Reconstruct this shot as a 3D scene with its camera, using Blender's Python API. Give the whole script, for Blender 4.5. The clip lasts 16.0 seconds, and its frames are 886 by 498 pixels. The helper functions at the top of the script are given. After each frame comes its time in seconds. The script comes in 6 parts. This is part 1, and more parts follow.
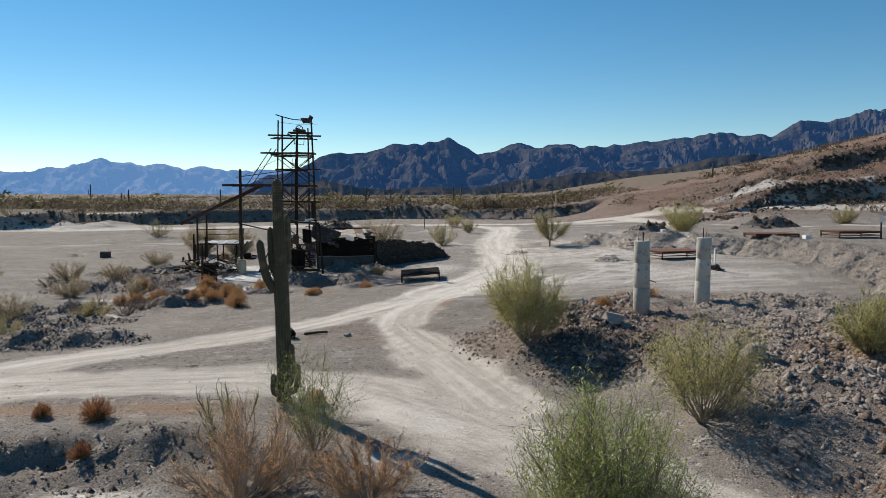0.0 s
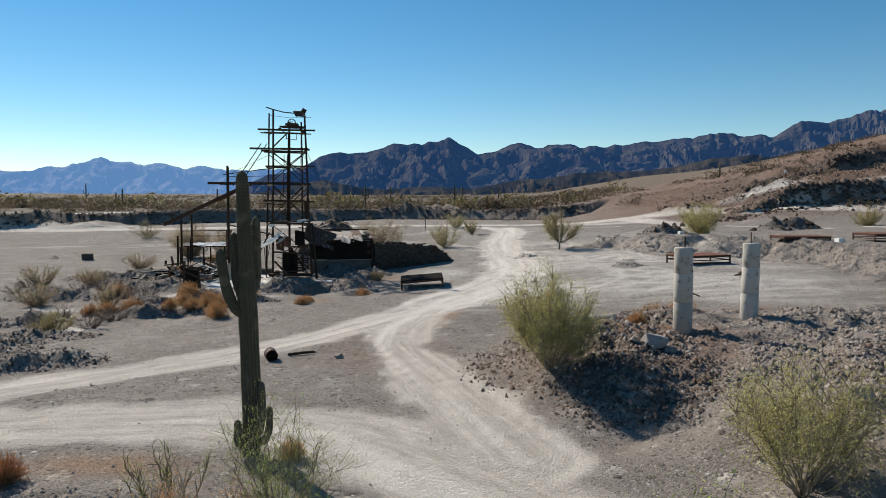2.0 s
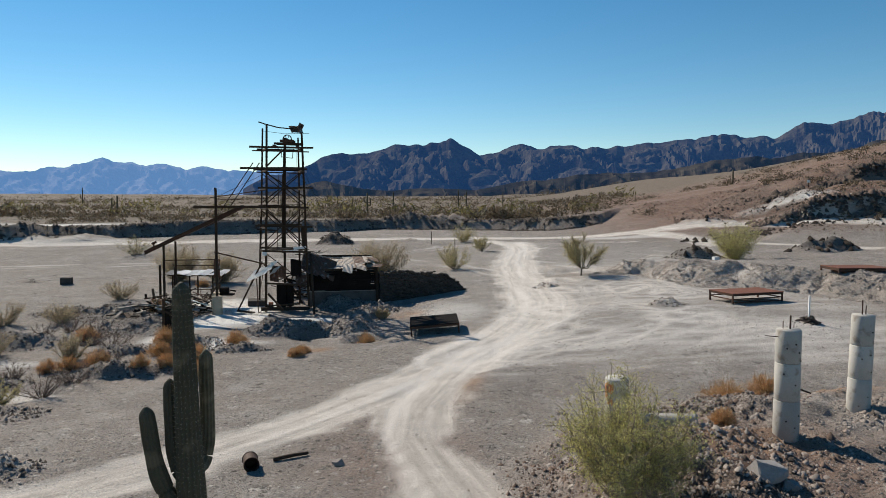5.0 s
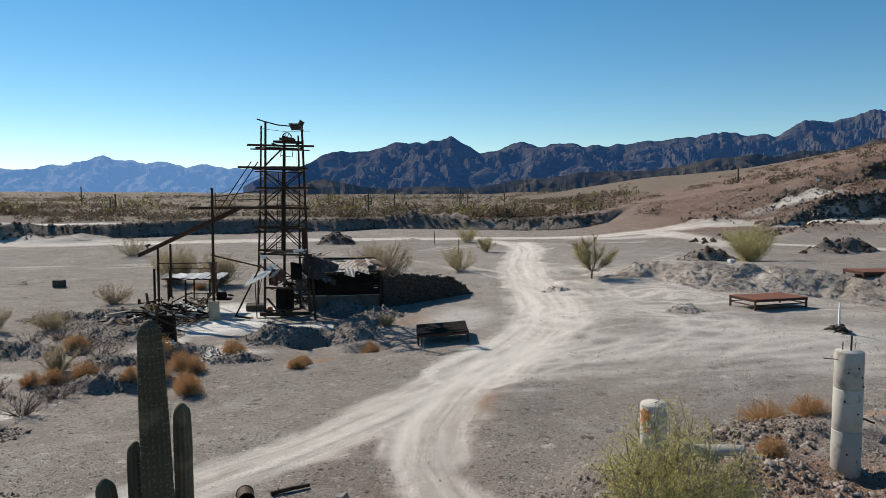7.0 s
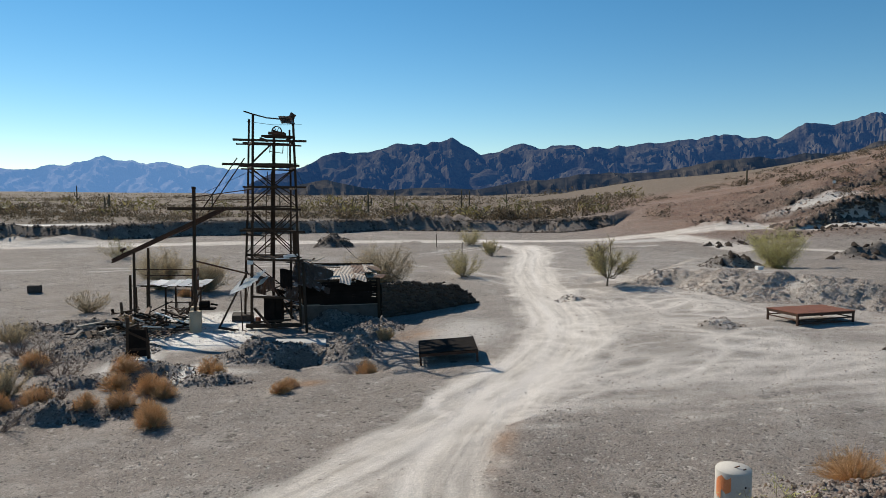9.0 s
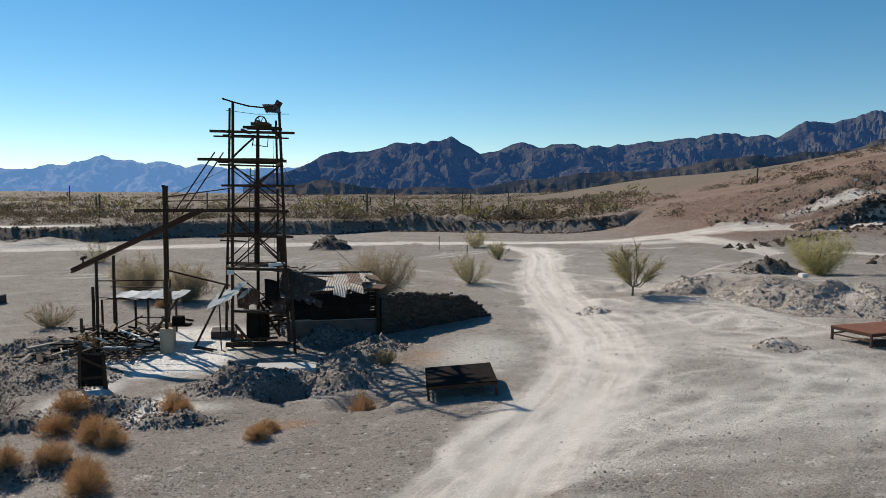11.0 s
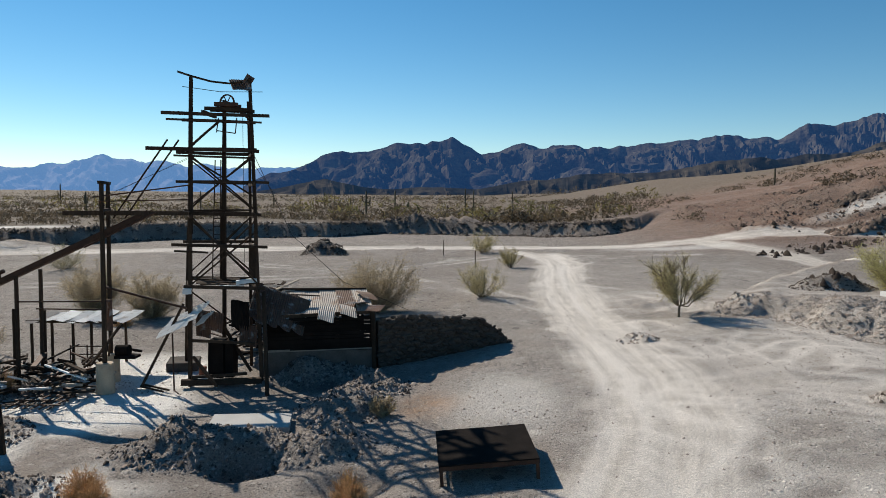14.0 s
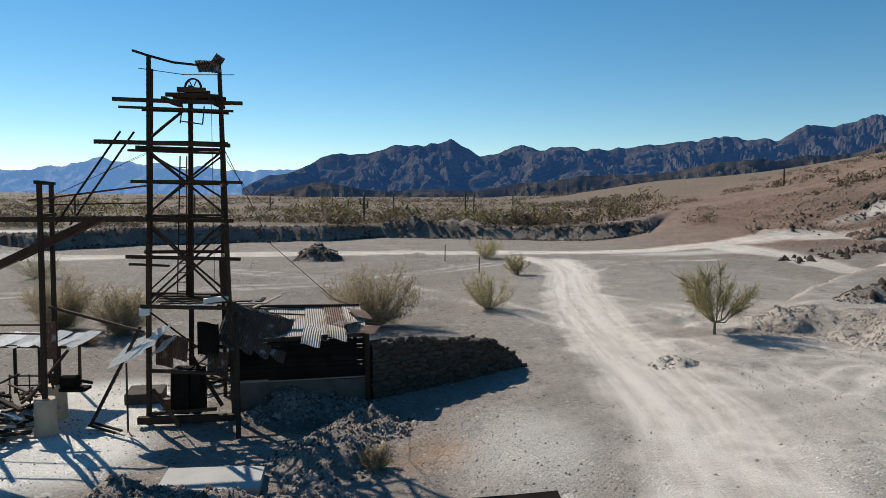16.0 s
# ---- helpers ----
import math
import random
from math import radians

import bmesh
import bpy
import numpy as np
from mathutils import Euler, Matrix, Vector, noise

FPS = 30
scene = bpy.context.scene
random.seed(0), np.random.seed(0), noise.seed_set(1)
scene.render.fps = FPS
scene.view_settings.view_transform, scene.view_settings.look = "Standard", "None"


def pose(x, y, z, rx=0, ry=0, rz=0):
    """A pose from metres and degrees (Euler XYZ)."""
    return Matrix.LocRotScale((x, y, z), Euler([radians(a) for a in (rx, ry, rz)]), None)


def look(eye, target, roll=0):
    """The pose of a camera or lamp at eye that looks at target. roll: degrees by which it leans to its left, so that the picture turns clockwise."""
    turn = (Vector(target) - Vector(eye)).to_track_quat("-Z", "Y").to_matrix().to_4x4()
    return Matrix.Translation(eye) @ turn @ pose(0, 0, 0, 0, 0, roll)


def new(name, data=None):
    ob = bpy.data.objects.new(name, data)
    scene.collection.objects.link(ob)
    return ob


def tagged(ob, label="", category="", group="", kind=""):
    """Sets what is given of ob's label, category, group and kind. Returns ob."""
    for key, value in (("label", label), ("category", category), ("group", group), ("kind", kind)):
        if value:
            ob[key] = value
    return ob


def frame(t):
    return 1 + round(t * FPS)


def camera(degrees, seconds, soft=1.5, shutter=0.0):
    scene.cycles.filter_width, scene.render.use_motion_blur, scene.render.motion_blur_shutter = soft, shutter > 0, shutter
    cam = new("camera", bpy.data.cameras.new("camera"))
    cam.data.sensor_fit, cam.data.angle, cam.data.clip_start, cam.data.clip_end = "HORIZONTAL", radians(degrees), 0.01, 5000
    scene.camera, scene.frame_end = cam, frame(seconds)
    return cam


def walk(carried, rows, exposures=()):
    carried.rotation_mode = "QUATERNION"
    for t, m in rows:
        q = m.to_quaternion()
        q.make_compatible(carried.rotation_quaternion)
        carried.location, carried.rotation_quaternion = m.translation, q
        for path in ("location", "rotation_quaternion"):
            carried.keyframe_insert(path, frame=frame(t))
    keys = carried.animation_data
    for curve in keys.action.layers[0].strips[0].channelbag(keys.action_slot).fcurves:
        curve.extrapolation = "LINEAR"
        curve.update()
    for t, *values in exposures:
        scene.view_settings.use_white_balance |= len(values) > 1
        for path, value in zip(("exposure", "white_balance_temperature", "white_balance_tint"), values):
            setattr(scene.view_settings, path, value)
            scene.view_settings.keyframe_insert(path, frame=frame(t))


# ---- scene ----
cam = camera(65.0, 16.0, soft=0.6)
PATH = [
    (0, (0.315, -2.688, 5.038), (0.265, -0.694, 4.888), 0.0),
    (0.5, (0.265, -1.808, 5.031), (0.215, 0.186, 4.881), 0.1),
    (1, (0.226, -0.94, 5.02), (0.175, 1.054, 4.87), 0.1),
    (1.5, (0.122, -0.042, 4.993), (0.072, 1.952, 4.844), 0.1),
    (2, (0.008, 0.972, 4.989), (-0.042, 2.966, 4.839), 0.1),
    (2.5, (-0.134, 2.103, 5.004), (-0.185, 4.097, 4.853), 0.1),
    (3, (-0.309, 3.348, 5.068), (-0.361, 5.341, 4.917), 0.1),
    (3.5, (-0.489, 4.584, 5.403), (-0.541, 6.578, 5.257), 0.2),
    (4, (-0.637, 5.277, 5.969), (-0.69, 7.271, 5.824), 0.2),
    (6.5, (-1.078, 7.103, 6.629), (-1.133, 9.097, 6.475), 0.2),
    (7, (-1.23, 7.778, 6.634), (-1.285, 9.772, 6.48), 0.2),
    (7.5, (-1.341, 8.585, 6.641), (-1.396, 10.578, 6.487), 0.4),
    (8, (-1.432, 9.458, 6.621), (-1.486, 11.452, 6.469), 0.4),
    (8.5, (-1.509, 10.424, 6.601), (-1.563, 12.418, 6.45), 0.4),
    (9, (-1.562, 11.454, 6.579), (-1.618, 13.448, 6.429), 0.4),
    (11.5, (-2.26, 17.352, 6.609), (-2.314, 19.345, 6.456), 0.3),
    (12, (-2.378, 18.46, 6.595), (-2.433, 20.453, 6.443), 0.4),
    (12.5, (-2.473, 19.523, 6.593), (-2.529, 21.516, 6.44), 0.5),
    (13, (-2.568, 20.619, 6.588), (-2.624, 22.613, 6.435), 0.5),
    (13.5, (-2.682, 21.754, 6.593), (-2.736, 23.747, 6.441), 0.6),
    (14, (-2.766, 22.892, 6.589), (-2.821, 24.886, 6.438), 0.6),
    (14.5, (-2.882, 24.013, 6.607), (-2.936, 26.006, 6.456), 0.6),
    (15, (-2.978, 25.09, 6.603), (-3.031, 27.084, 6.453), 0.6),
    (15.5, (-3.045, 26.072, 6.6), (-3.096, 28.066, 6.451), 0.6),
    (16, (-3.102, 26.952, 6.59), (-3.154, 28.946, 6.445), 0.5),
]
walk(cam, [(t, look(eye, target, roll)) for t, eye, target, roll in PATH], [(0.0, 0.24, 6500, 6), (16.0, 0.24, 6500, 6)])

# ---- daylight ----
SUN_AZ = radians(132.5)   # direction towards the sun, from +x
SUN_EL = radians(34.5)
world = bpy.data.worlds.new("desert_sky")
scene.world = world
world.use_nodes = True
wn = world.node_tree.nodes
sky = wn.new("ShaderNodeTexSky")
sky.sky_type = "NISHITA"
sky.sun_disc = False
sky.sun_elevation = SUN_EL
sky.sun_rotation = radians(90) - SUN_AZ
sky.altitude = 1500
sky.air_density = 1.0
sky.dust_density = 0.0
sky.ozone_density = 1.6
wn["Background"].inputs["Strength"].default_value = 0.087
deep = wn.new("ShaderNodeHueSaturation")   # the dry desert air's deep blue
deep.inputs["Saturation"].default_value = 1.32
deep.inputs["Hue"].default_value = 0.493
world.node_tree.links.new(sky.outputs["Color"], deep.inputs["Color"])
world.node_tree.links.new(deep.outputs["Color"], wn["Background"].inputs["Color"])

sun_data = bpy.data.lights.new("sun", "SUN")
sun_data.energy = 5.0
sun_data.angle = radians(0.53)
sun_data.color = (1.0, 0.90, 0.785)
sun = new("sun", sun_data)
sun_way = Vector((math.cos(SUN_AZ) * math.cos(SUN_EL), math.sin(SUN_AZ) * math.cos(SUN_EL), math.sin(SUN_EL)))
sun.matrix_world = look(sun_way * 200, (0, 0, 0))

# ---- materials ----
class Nodes:
    """A small writer of node materials."""

    def __init__(self, name):
        self.mat = bpy.data.materials.new(name)
        self.mat.use_nodes = True
        self.tree = self.mat.node_tree
        self.bsdf = self.tree.nodes["Principled BSDF"]
        self.out = self.tree.nodes["Material Output"]
        self.coord = self.tree.nodes.new("ShaderNodeTexCoord").outputs["Object"]

    def put(self, socket, value):
        if isinstance(value, bpy.types.NodeSocket):
            self.tree.links.new(value, socket)
        elif socket.type == "RGBA" and len(value) == 3:
            socket.default_value = (*value, 1)
        else:
            socket.default_value = value

    def node(self, kind, out=0, settings=None, **inputs):
        n = self.tree.nodes.new(kind)
        for key, value in (settings or {}).items():
            setattr_plain(n, key, value)
        for key, value in inputs.items():
            self.put(n.inputs[key.replace("_", " ")], value)
        return n.outputs[out]

    def noise(self, scale, detail=4.0, rough=0.55, vector=None):
        return self.node("ShaderNodeTexNoise", 0, None, Vector=vector or self.coord, Scale=scale, Detail=detail, Roughness=rough)

    def voronoi(self, scale, out=0, feature="F1"):
        n = self.tree.nodes.new("ShaderNodeTexVoronoi")
        n.feature = feature
        self.put(n.inputs["Vector"], self.coord)
        n.inputs["Scale"].default_value = scale
        return n.outputs[out]

    def ramp(self, fac, lo, hi, a=(0, 0, 0), b=(1, 1, 1)):
        n = self.tree.nodes.new("ShaderNodeValToRGB")
        n.color_ramp.elements[0].position, n.color_ramp.elements[1].position = lo, hi
        n.color_ramp.elements[0].color, n.color_ramp.elements[1].color = (*a, 1), (*b, 1)
        self.put(n.inputs["Fac"], fac)
        return n.outputs["Color"]

    def mix(self, fac, a, b, how="MIX"):
        n = self.tree.nodes.new("ShaderNodeMixRGB")
        n.blend_type = how
        for socket, value in zip(n.inputs, (fac, a, b)):
            self.put(socket, value)
        return n.outputs["Color"]

    def math(self, how, a, b=0.0):
        n = self.tree.nodes.new("ShaderNodeMath")
        n.operation = how
        self.put(n.inputs[0], a)
        self.put(n.inputs[1], b)
        return n.outputs[0]

    def attr(self, name):
        n = self.tree.nodes.new("ShaderNodeAttribute")
        n.attribute_name = name
        return n.outputs["Fac"]

    def random(self):
        return self.tree.nodes.new("ShaderNodeObjectInfo").outputs["Random"]

    def island(self):
        return self.tree.nodes.new("ShaderNodeNewGeometry").outputs["Random Per Island"]

    def bump(self, height, strength=0.5, distance=0.02):
        n = self.tree.nodes.new("ShaderNodeBump")
        n.inputs["Strength"].default_value, n.inputs["Distance"].default_value = strength, distance
        self.put(n.inputs["Height"], height)
        self.put(self.bsdf.inputs["Normal"], n.outputs["Normal"])

    def finish(self, color, rough=0.9, metal=0.0, spec=0.3):
        self.put(self.bsdf.inputs["Base Color"], color)
        self.put(self.bsdf.inputs["Roughness"], rough)
        self.put(self.bsdf.inputs["Metallic"], metal)
        self.bsdf.inputs["Specular IOR Level"].default_value = spec
        return self.mat


def worn(name, a, b, scale=3.0, fine=40.0, rough=0.85, metal=0.0, bump=0.3, dist=0.01, spec=0.3, third=None, stretch=None, pick="object"):
    """Two base colours mixed by coarse and fine noise, with a fine relief; third: a sparser stain."""
    n = Nodes(name)
    if stretch:
        mp = n.tree.nodes.new("ShaderNodeMapping")
        n.put(mp.inputs["Vector"], n.coord)
        mp.inputs["Scale"].default_value = stretch
        n.coord = mp.outputs["Vector"]
    big, small = n.noise(scale), n.noise(fine, 6.0, 0.65)
    fac = n.mix(0.45, n.ramp(big, 0.3, 0.7), n.ramp(small, 0.3, 0.7))
    col = n.mix(fac, a, b)
    if third:
        col = n.mix(n.ramp(n.noise(scale * 2.3, 5.0), 0.56, 0.68), col, third)
    tone = n.random() if pick == "object" else n.island()
    col = n.mix(1.0, col, n.ramp(tone, 0.0, 1.0, (0.72, 0.72, 0.72), (1.15, 1.15, 1.15)), "MULTIPLY")
    n.bump(small, bump, dist)
    return n.finish(col, rough, metal, spec)


def ground_material():
    n = Nodes("desert_ground")
    road, rust, dark, brown, pale, streak, plain = n.attr("road"), n.attr("rust"), n.attr("dark"), n.attr("brown"), n.attr("pale"), n.attr("streak"), n.attr("plain")
    big, mid, fine = n.noise(0.09, 5.0), n.noise(0.9, 6.0, 0.6), n.noise(14.0, 6.0, 0.7)
    dust = n.mix(n.ramp(mid, 0.35, 0.7), (0.320, 0.272, 0.238), (0.485, 0.422, 0.373))
    dust = n.mix(n.ramp(n.noise(0.42, 6.0, 0.62), 0.52, 0.64, (0, 0, 0), (0.65, 0.65, 0.65)), dust, (0.60, 0.545, 0.495))
    dust = n.mix(n.ramp(n.noise(0.27, 6.0, 0.65), 0.54, 0.67, (0, 0, 0), (0.42, 0.42, 0.42)), dust, (0.20, 0.168, 0.147))
    soil = n.mix(n.ramp(mid, 0.35, 0.7), (0.235, 0.115, 0.076), (0.46, 0.275, 0.188))
    dust = n.mix(n.math("MULTIPLY", brown, 0.95), dust, soil)
    off_road = n.ramp(road, 0.15, 0.75, (1, 1, 1), (0.10, 0.10, 0.10))
    patch = n.ramp(n.mix(0.5, mid, n.noise(0.35, 4.0)), 0.24, 0.48)
    col, relief = n.mix(n.math("MULTIPLY", n.math("MULTIPLY", off_road, patch), 0.5), dust, n.mix(brown, (0.16, 0.135, 0.115), (0.085, 0.055, 0.042))), fine
    for scale, share in ((1.7, 0.80), (4.5, 0.50), (11.0, 0.28), (24.0, 0.22)):
        cell = n.voronoi(scale, "Color")
        dist = n.voronoi(scale, "Distance")
        one = n.node("ShaderNodeSeparateColor", 0, None, Color=cell)
        two = n.node("ShaderNodeSeparateColor", 1, None, Color=cell)
        there = n.math("MULTIPLY", n.math("GREATER_THAN", one, share), n.ramp(dist, 0.30, 0.42, (1, 1, 1), (0, 0, 0)))
        there = n.math("MULTIPLY", n.math("MULTIPLY", there, off_road), patch)
        col = n.mix(there, col, n.mix(n.math("MULTIPLY", brown, 0.7), n.ramp(two, 0.0, 1.0, (0.06, 0.050, 0.044), (0.46, 0.415, 0.37)), n.ramp(two, 0.0, 1.0, (0.035, 0.026, 0.021), (0.27, 0.19, 0.145))))
        relief = n.mix(n.math("MULTIPLY", there, 0.7), relief, n.ramp(dist, 0.05, 0.42, (1, 1, 1), (0, 0, 0)))
    col = n.mix(n.ramp(big, 0.42, 0.68, (0, 0, 0), (0.25, 0.25, 0.25)), col, (0.38, 0.32, 0.275))
    col = n.mix(plain, col, n.mix(n.ramp(mid, 0.35, 0.65), (0.105, 0.085, 0.064), (0.205, 0.163, 0.123)))
    col = n.mix(n.math("MULTIPLY", rust, n.ramp(n.mix(0.5, mid, fine), 0.35, 0.55)), col, (0.36, 0.215, 0.125))
    track = n.node("ShaderNodeTexNoise", 0, None, Vector=n.coord, Scale=1.7, Detail=5.0, Roughness=0.6)
    lanes = n.node("ShaderNodeCombineXYZ", 0, None, X=n.math("MULTIPLY", n.attr("lane"), 3.4), Y=n.math("MULTIPLY", n.attr("run"), 0.16))
    ruts = n.noise(1.0, 6.0, 0.62, lanes)
    roadcol = n.mix(n.mix(0.65, n.ramp(track, 0.35, 0.7), n.ramp(ruts, 0.36, 0.62)), (0.40, 0.352, 0.306), (0.70, 0.635, 0.565))
    roadmask = n.math("MULTIPLY", road, n.ramp(n.mix(0.6, mid, fine), 0.22, 0.5, (0.55, 0.55, 0.55), (1, 1, 1)))
    col = n.mix(roadmask, col, roadcol)
    col = n.mix(n.math("MULTIPLY", streak, n.ramp(n.mix(0.5, mid, fine), 0.25, 0.6, (0.4, 0.4, 0.4), (1, 1, 1))), col, (0.74, 0.675, 0.61))
    col = n.mix(n.math("MULTIPLY", pale, n.ramp(mid, 0.12, 0.42)), col, (0.84, 0.80, 0.745))
    # dark rock, and shade painted into the ground's colour by the same mask
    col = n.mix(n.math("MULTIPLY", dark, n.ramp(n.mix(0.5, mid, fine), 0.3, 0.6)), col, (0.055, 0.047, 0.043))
    col = n.mix(1.0, col, n.ramp(n.noise(30.0, 5.0, 0.8), 0.34, 0.66, (0.62, 0.62, 0.62), (1.30, 1.30, 1.30)), "MULTIPLY")
    n.bump(relief, 1.0, 0.08)
    return n.finish(col, 0.95, 0.0, 0.15)


def leaf_material(name, a, b, translucent=0.35):
    n = Nodes(name)
    col = n.mix(n.island(), a, b)
    col = n.mix(n.ramp(n.noise(1.3), 0.35, 0.65, (0, 0, 0), (0.5, 0.5, 0.5)), col, tuple(v * 0.6 for v in a))
    n.finish(col, 0.7, 0.0, 0.2)
    tr = n.tree.nodes.new("ShaderNodeBsdfTranslucent")
    n.put(tr.inputs["Color"], col)
    mixer = n.tree.nodes.new("ShaderNodeMixShader")
    mixer.inputs[0].default_value = translucent
    n.tree.links.new(n.bsdf.outputs[0], mixer.inputs[1])
    n.tree.links.new(tr.outputs[0], mixer.inputs[2])
    n.tree.links.new(mixer.outputs[0], n.out.inputs["Surface"])
    return n.mat


def mountain_material(name, a, b, haze_glow, amount):
    """Bare desert rock in the far distance; a faint blue emission stands in for the haze before it."""
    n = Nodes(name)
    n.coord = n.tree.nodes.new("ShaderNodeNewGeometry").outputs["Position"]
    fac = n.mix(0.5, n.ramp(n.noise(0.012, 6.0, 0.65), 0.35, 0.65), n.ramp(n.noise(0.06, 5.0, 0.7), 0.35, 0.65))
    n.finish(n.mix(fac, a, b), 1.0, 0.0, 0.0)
    n.put(n.bsdf.inputs["Emission Color"], haze_glow)
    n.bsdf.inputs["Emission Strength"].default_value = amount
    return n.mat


def setattr_plain(n, key, value):
    if key == "operation":
        n.operation = value
    elif key == "feature":
        n.feature = value


M = {}
M["ground"] = ground_material()
M["rock"] = worn("grey_rock", (0.18, 0.148, 0.127), (0.43, 0.372, 0.328), 2.0, 30.0, 0.95, bump=0.6, pick="island", third=(0.30, 0.22, 0.17))
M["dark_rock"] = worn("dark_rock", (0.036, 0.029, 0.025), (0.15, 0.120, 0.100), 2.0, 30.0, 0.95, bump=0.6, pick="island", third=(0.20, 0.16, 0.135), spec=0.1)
M["black_rock"] = worn("black_rock", (0.016, 0.013, 0.011), (0.075, 0.056, 0.045), 2.0, 30.0, 0.95, bump=0.6, pick="island", third=(0.11, 0.085, 0.07), spec=0.1)
# dark brown stone, its colour lowered further for the wall's shaded face
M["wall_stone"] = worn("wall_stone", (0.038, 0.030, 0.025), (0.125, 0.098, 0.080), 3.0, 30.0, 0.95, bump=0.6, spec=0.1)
M["brown_rock"] = worn("brown_rock", (0.085, 0.056, 0.043), (0.25, 0.175, 0.135), 2.0, 30.0, 0.95, bump=0.6, pick="island", third=(0.34, 0.29, 0.25))
M["pale_rock"] = worn("pale_boulder", (0.22, 0.20, 0.19), (0.40, 0.37, 0.35), 2.5, 25.0, 0.95, bump=0.7)
M["concrete"] = worn("cast_concrete", (0.40, 0.37, 0.33), (0.56, 0.525, 0.475), 1.3, 45.0, 0.9, bump=0.25, dist=0.008, third=(0.32, 0.275, 0.23))
M["pedestal"] = worn("cream_concrete", (0.42, 0.325, 0.225), (0.56, 0.455, 0.33), 2.0, 35.0, 0.9, third=(0.42, 0.31, 0.22))
M["slab"] = worn("pale_concrete_slab", (0.36, 0.345, 0.32), (0.52, 0.50, 0.47), 1.5, 30.0, 0.9)
# dirt, and the shade of the sunless front put into the colour
M["shack_concrete"] = worn("dusty_shaded_foundation", (0.05, 0.043, 0.038), (0.14, 0.12, 0.105), 1.6, 30.0, 0.95, bump=0.5, spec=0.1)
M["timber"] = worn("dark_timber", (0.022, 0.016, 0.012), (0.085, 0.055, 0.037), 2.0, 30.0, 0.9, stretch=(1, 1, 0.25), bump=0.5, spec=0.1)
M["steel"] = worn("rusty_steel", (0.035, 0.022, 0.017), (0.12, 0.06, 0.037), 3.0, 40.0, 0.75, metal=0.3, bump=0.3)
M["rust_deck"] = worn("rust_plate", (0.15, 0.055, 0.032), (0.26, 0.105, 0.06), 1.2, 25.0, 0.8, metal=0.15, third=(0.10, 0.05, 0.04))
M["galv"] = worn("weathered_galvanised_sheet", (0.30, 0.255, 0.22), (0.50, 0.44, 0.385), 1.5, 14.0, 0.75, metal=0.0, third=(0.30, 0.20, 0.14), stretch=(1, 0.4, 1))
M["rust_sheet"] = worn("rusted_sheet", (0.06, 0.035, 0.026), (0.19, 0.10, 0.065), 1.5, 20.0, 0.8, metal=0.2, third=(0.32, 0.29, 0.27))
M["white_sheet"] = worn("whitewashed_sheet", (0.80, 0.77, 0.72), (0.90, 0.88, 0.84), 2.0, 18.0, 0.65, spec=0.3, third=(0.62, 0.55, 0.48))
# plain near-black for boards, sheet metal, the deck and small plugs
M["black"] = worn("near_black", (0.007, 0.006, 0.0055), (0.026, 0.020, 0.017), 2.0, 30.0, 0.95, spec=0.05)
M["wire"] = worn("steel_wire", (0.03, 0.026, 0.024), (0.07, 0.06, 0.05), 5.0, 30.0, 0.6, metal=0.5)
M["orange_paint"] = worn("faded_orange_paint", (0.62, 0.17, 0.05), (0.72, 0.30, 0.14), 4.0, 30.0, 0.8)
M["white_paint"] = worn("white_paint", (0.72, 0.71, 0.69), (0.82, 0.81, 0.79), 3.0, 20.0, 0.7)
M["saguaro"] = worn("saguaro_skin", (0.060, 0.052, 0.032), (0.125, 0.106, 0.066), 1.5, 26.0, 0.75, bump=0.5, third=(0.17, 0.135, 0.085))
M["spine"] = worn("saguaro_spines", (0.26, 0.22, 0.15), (0.42, 0.36, 0.26), 4.0, 30.0, 0.8)
M["bark"] = worn("desert_bark", (0.16, 0.125, 0.085), (0.34, 0.275, 0.20), 4.0, 40.0, 0.9)
M["deadwood"] = worn("bleached_deadwood", (0.22, 0.18, 0.145), (0.42, 0.37, 0.31), 4.0, 40.0, 0.9)
M["creosote"] = leaf_material("creosote_leaf", (0.41, 0.38, 0.13), (0.72, 0.66, 0.29), 0.5)
M["paloverde"] = leaf_material("palo_verde_leaf", (0.27, 0.32, 0.09), (0.52, 0.54, 0.20), 0.5)
M["olive"] = leaf_material("brittle_olive_leaf", (0.39, 0.335, 0.15), (0.64, 0.55, 0.28), 0.5)
M["drygrass"] = leaf_material("dry_orange_brush", (0.58, 0.40, 0.23), (0.84, 0.64, 0.41), 0.6)
M["rustbrush"] = leaf_material("rusty_dead_brush", (0.46, 0.25, 0.12), (0.74, 0.46, 0.25), 0.5)
M["deadtwig"] = leaf_material("dead_twig_tips", (0.17, 0.125, 0.105), (0.33, 0.25, 0.20), 0.3)
M["dark_twig"] = worn("dark_twigs", (0.10, 0.075, 0.062), (0.20, 0.155, 0.13), 4.0, 40.0, 0.9)
M["greybrush"] = leaf_material("grey_dry_brush", (0.38, 0.295, 0.18), (0.64, 0.52, 0.33), 0.45)
M["tall_scrub"] = leaf_material("palo_verde_scrub", (0.14, 0.118, 0.052), (0.30, 0.25, 0.115), 0.35)
M["scrub"] = leaf_material("far_scrub", (0.085, 0.068, 0.045), (0.22, 0.165, 0.11), 0.3)

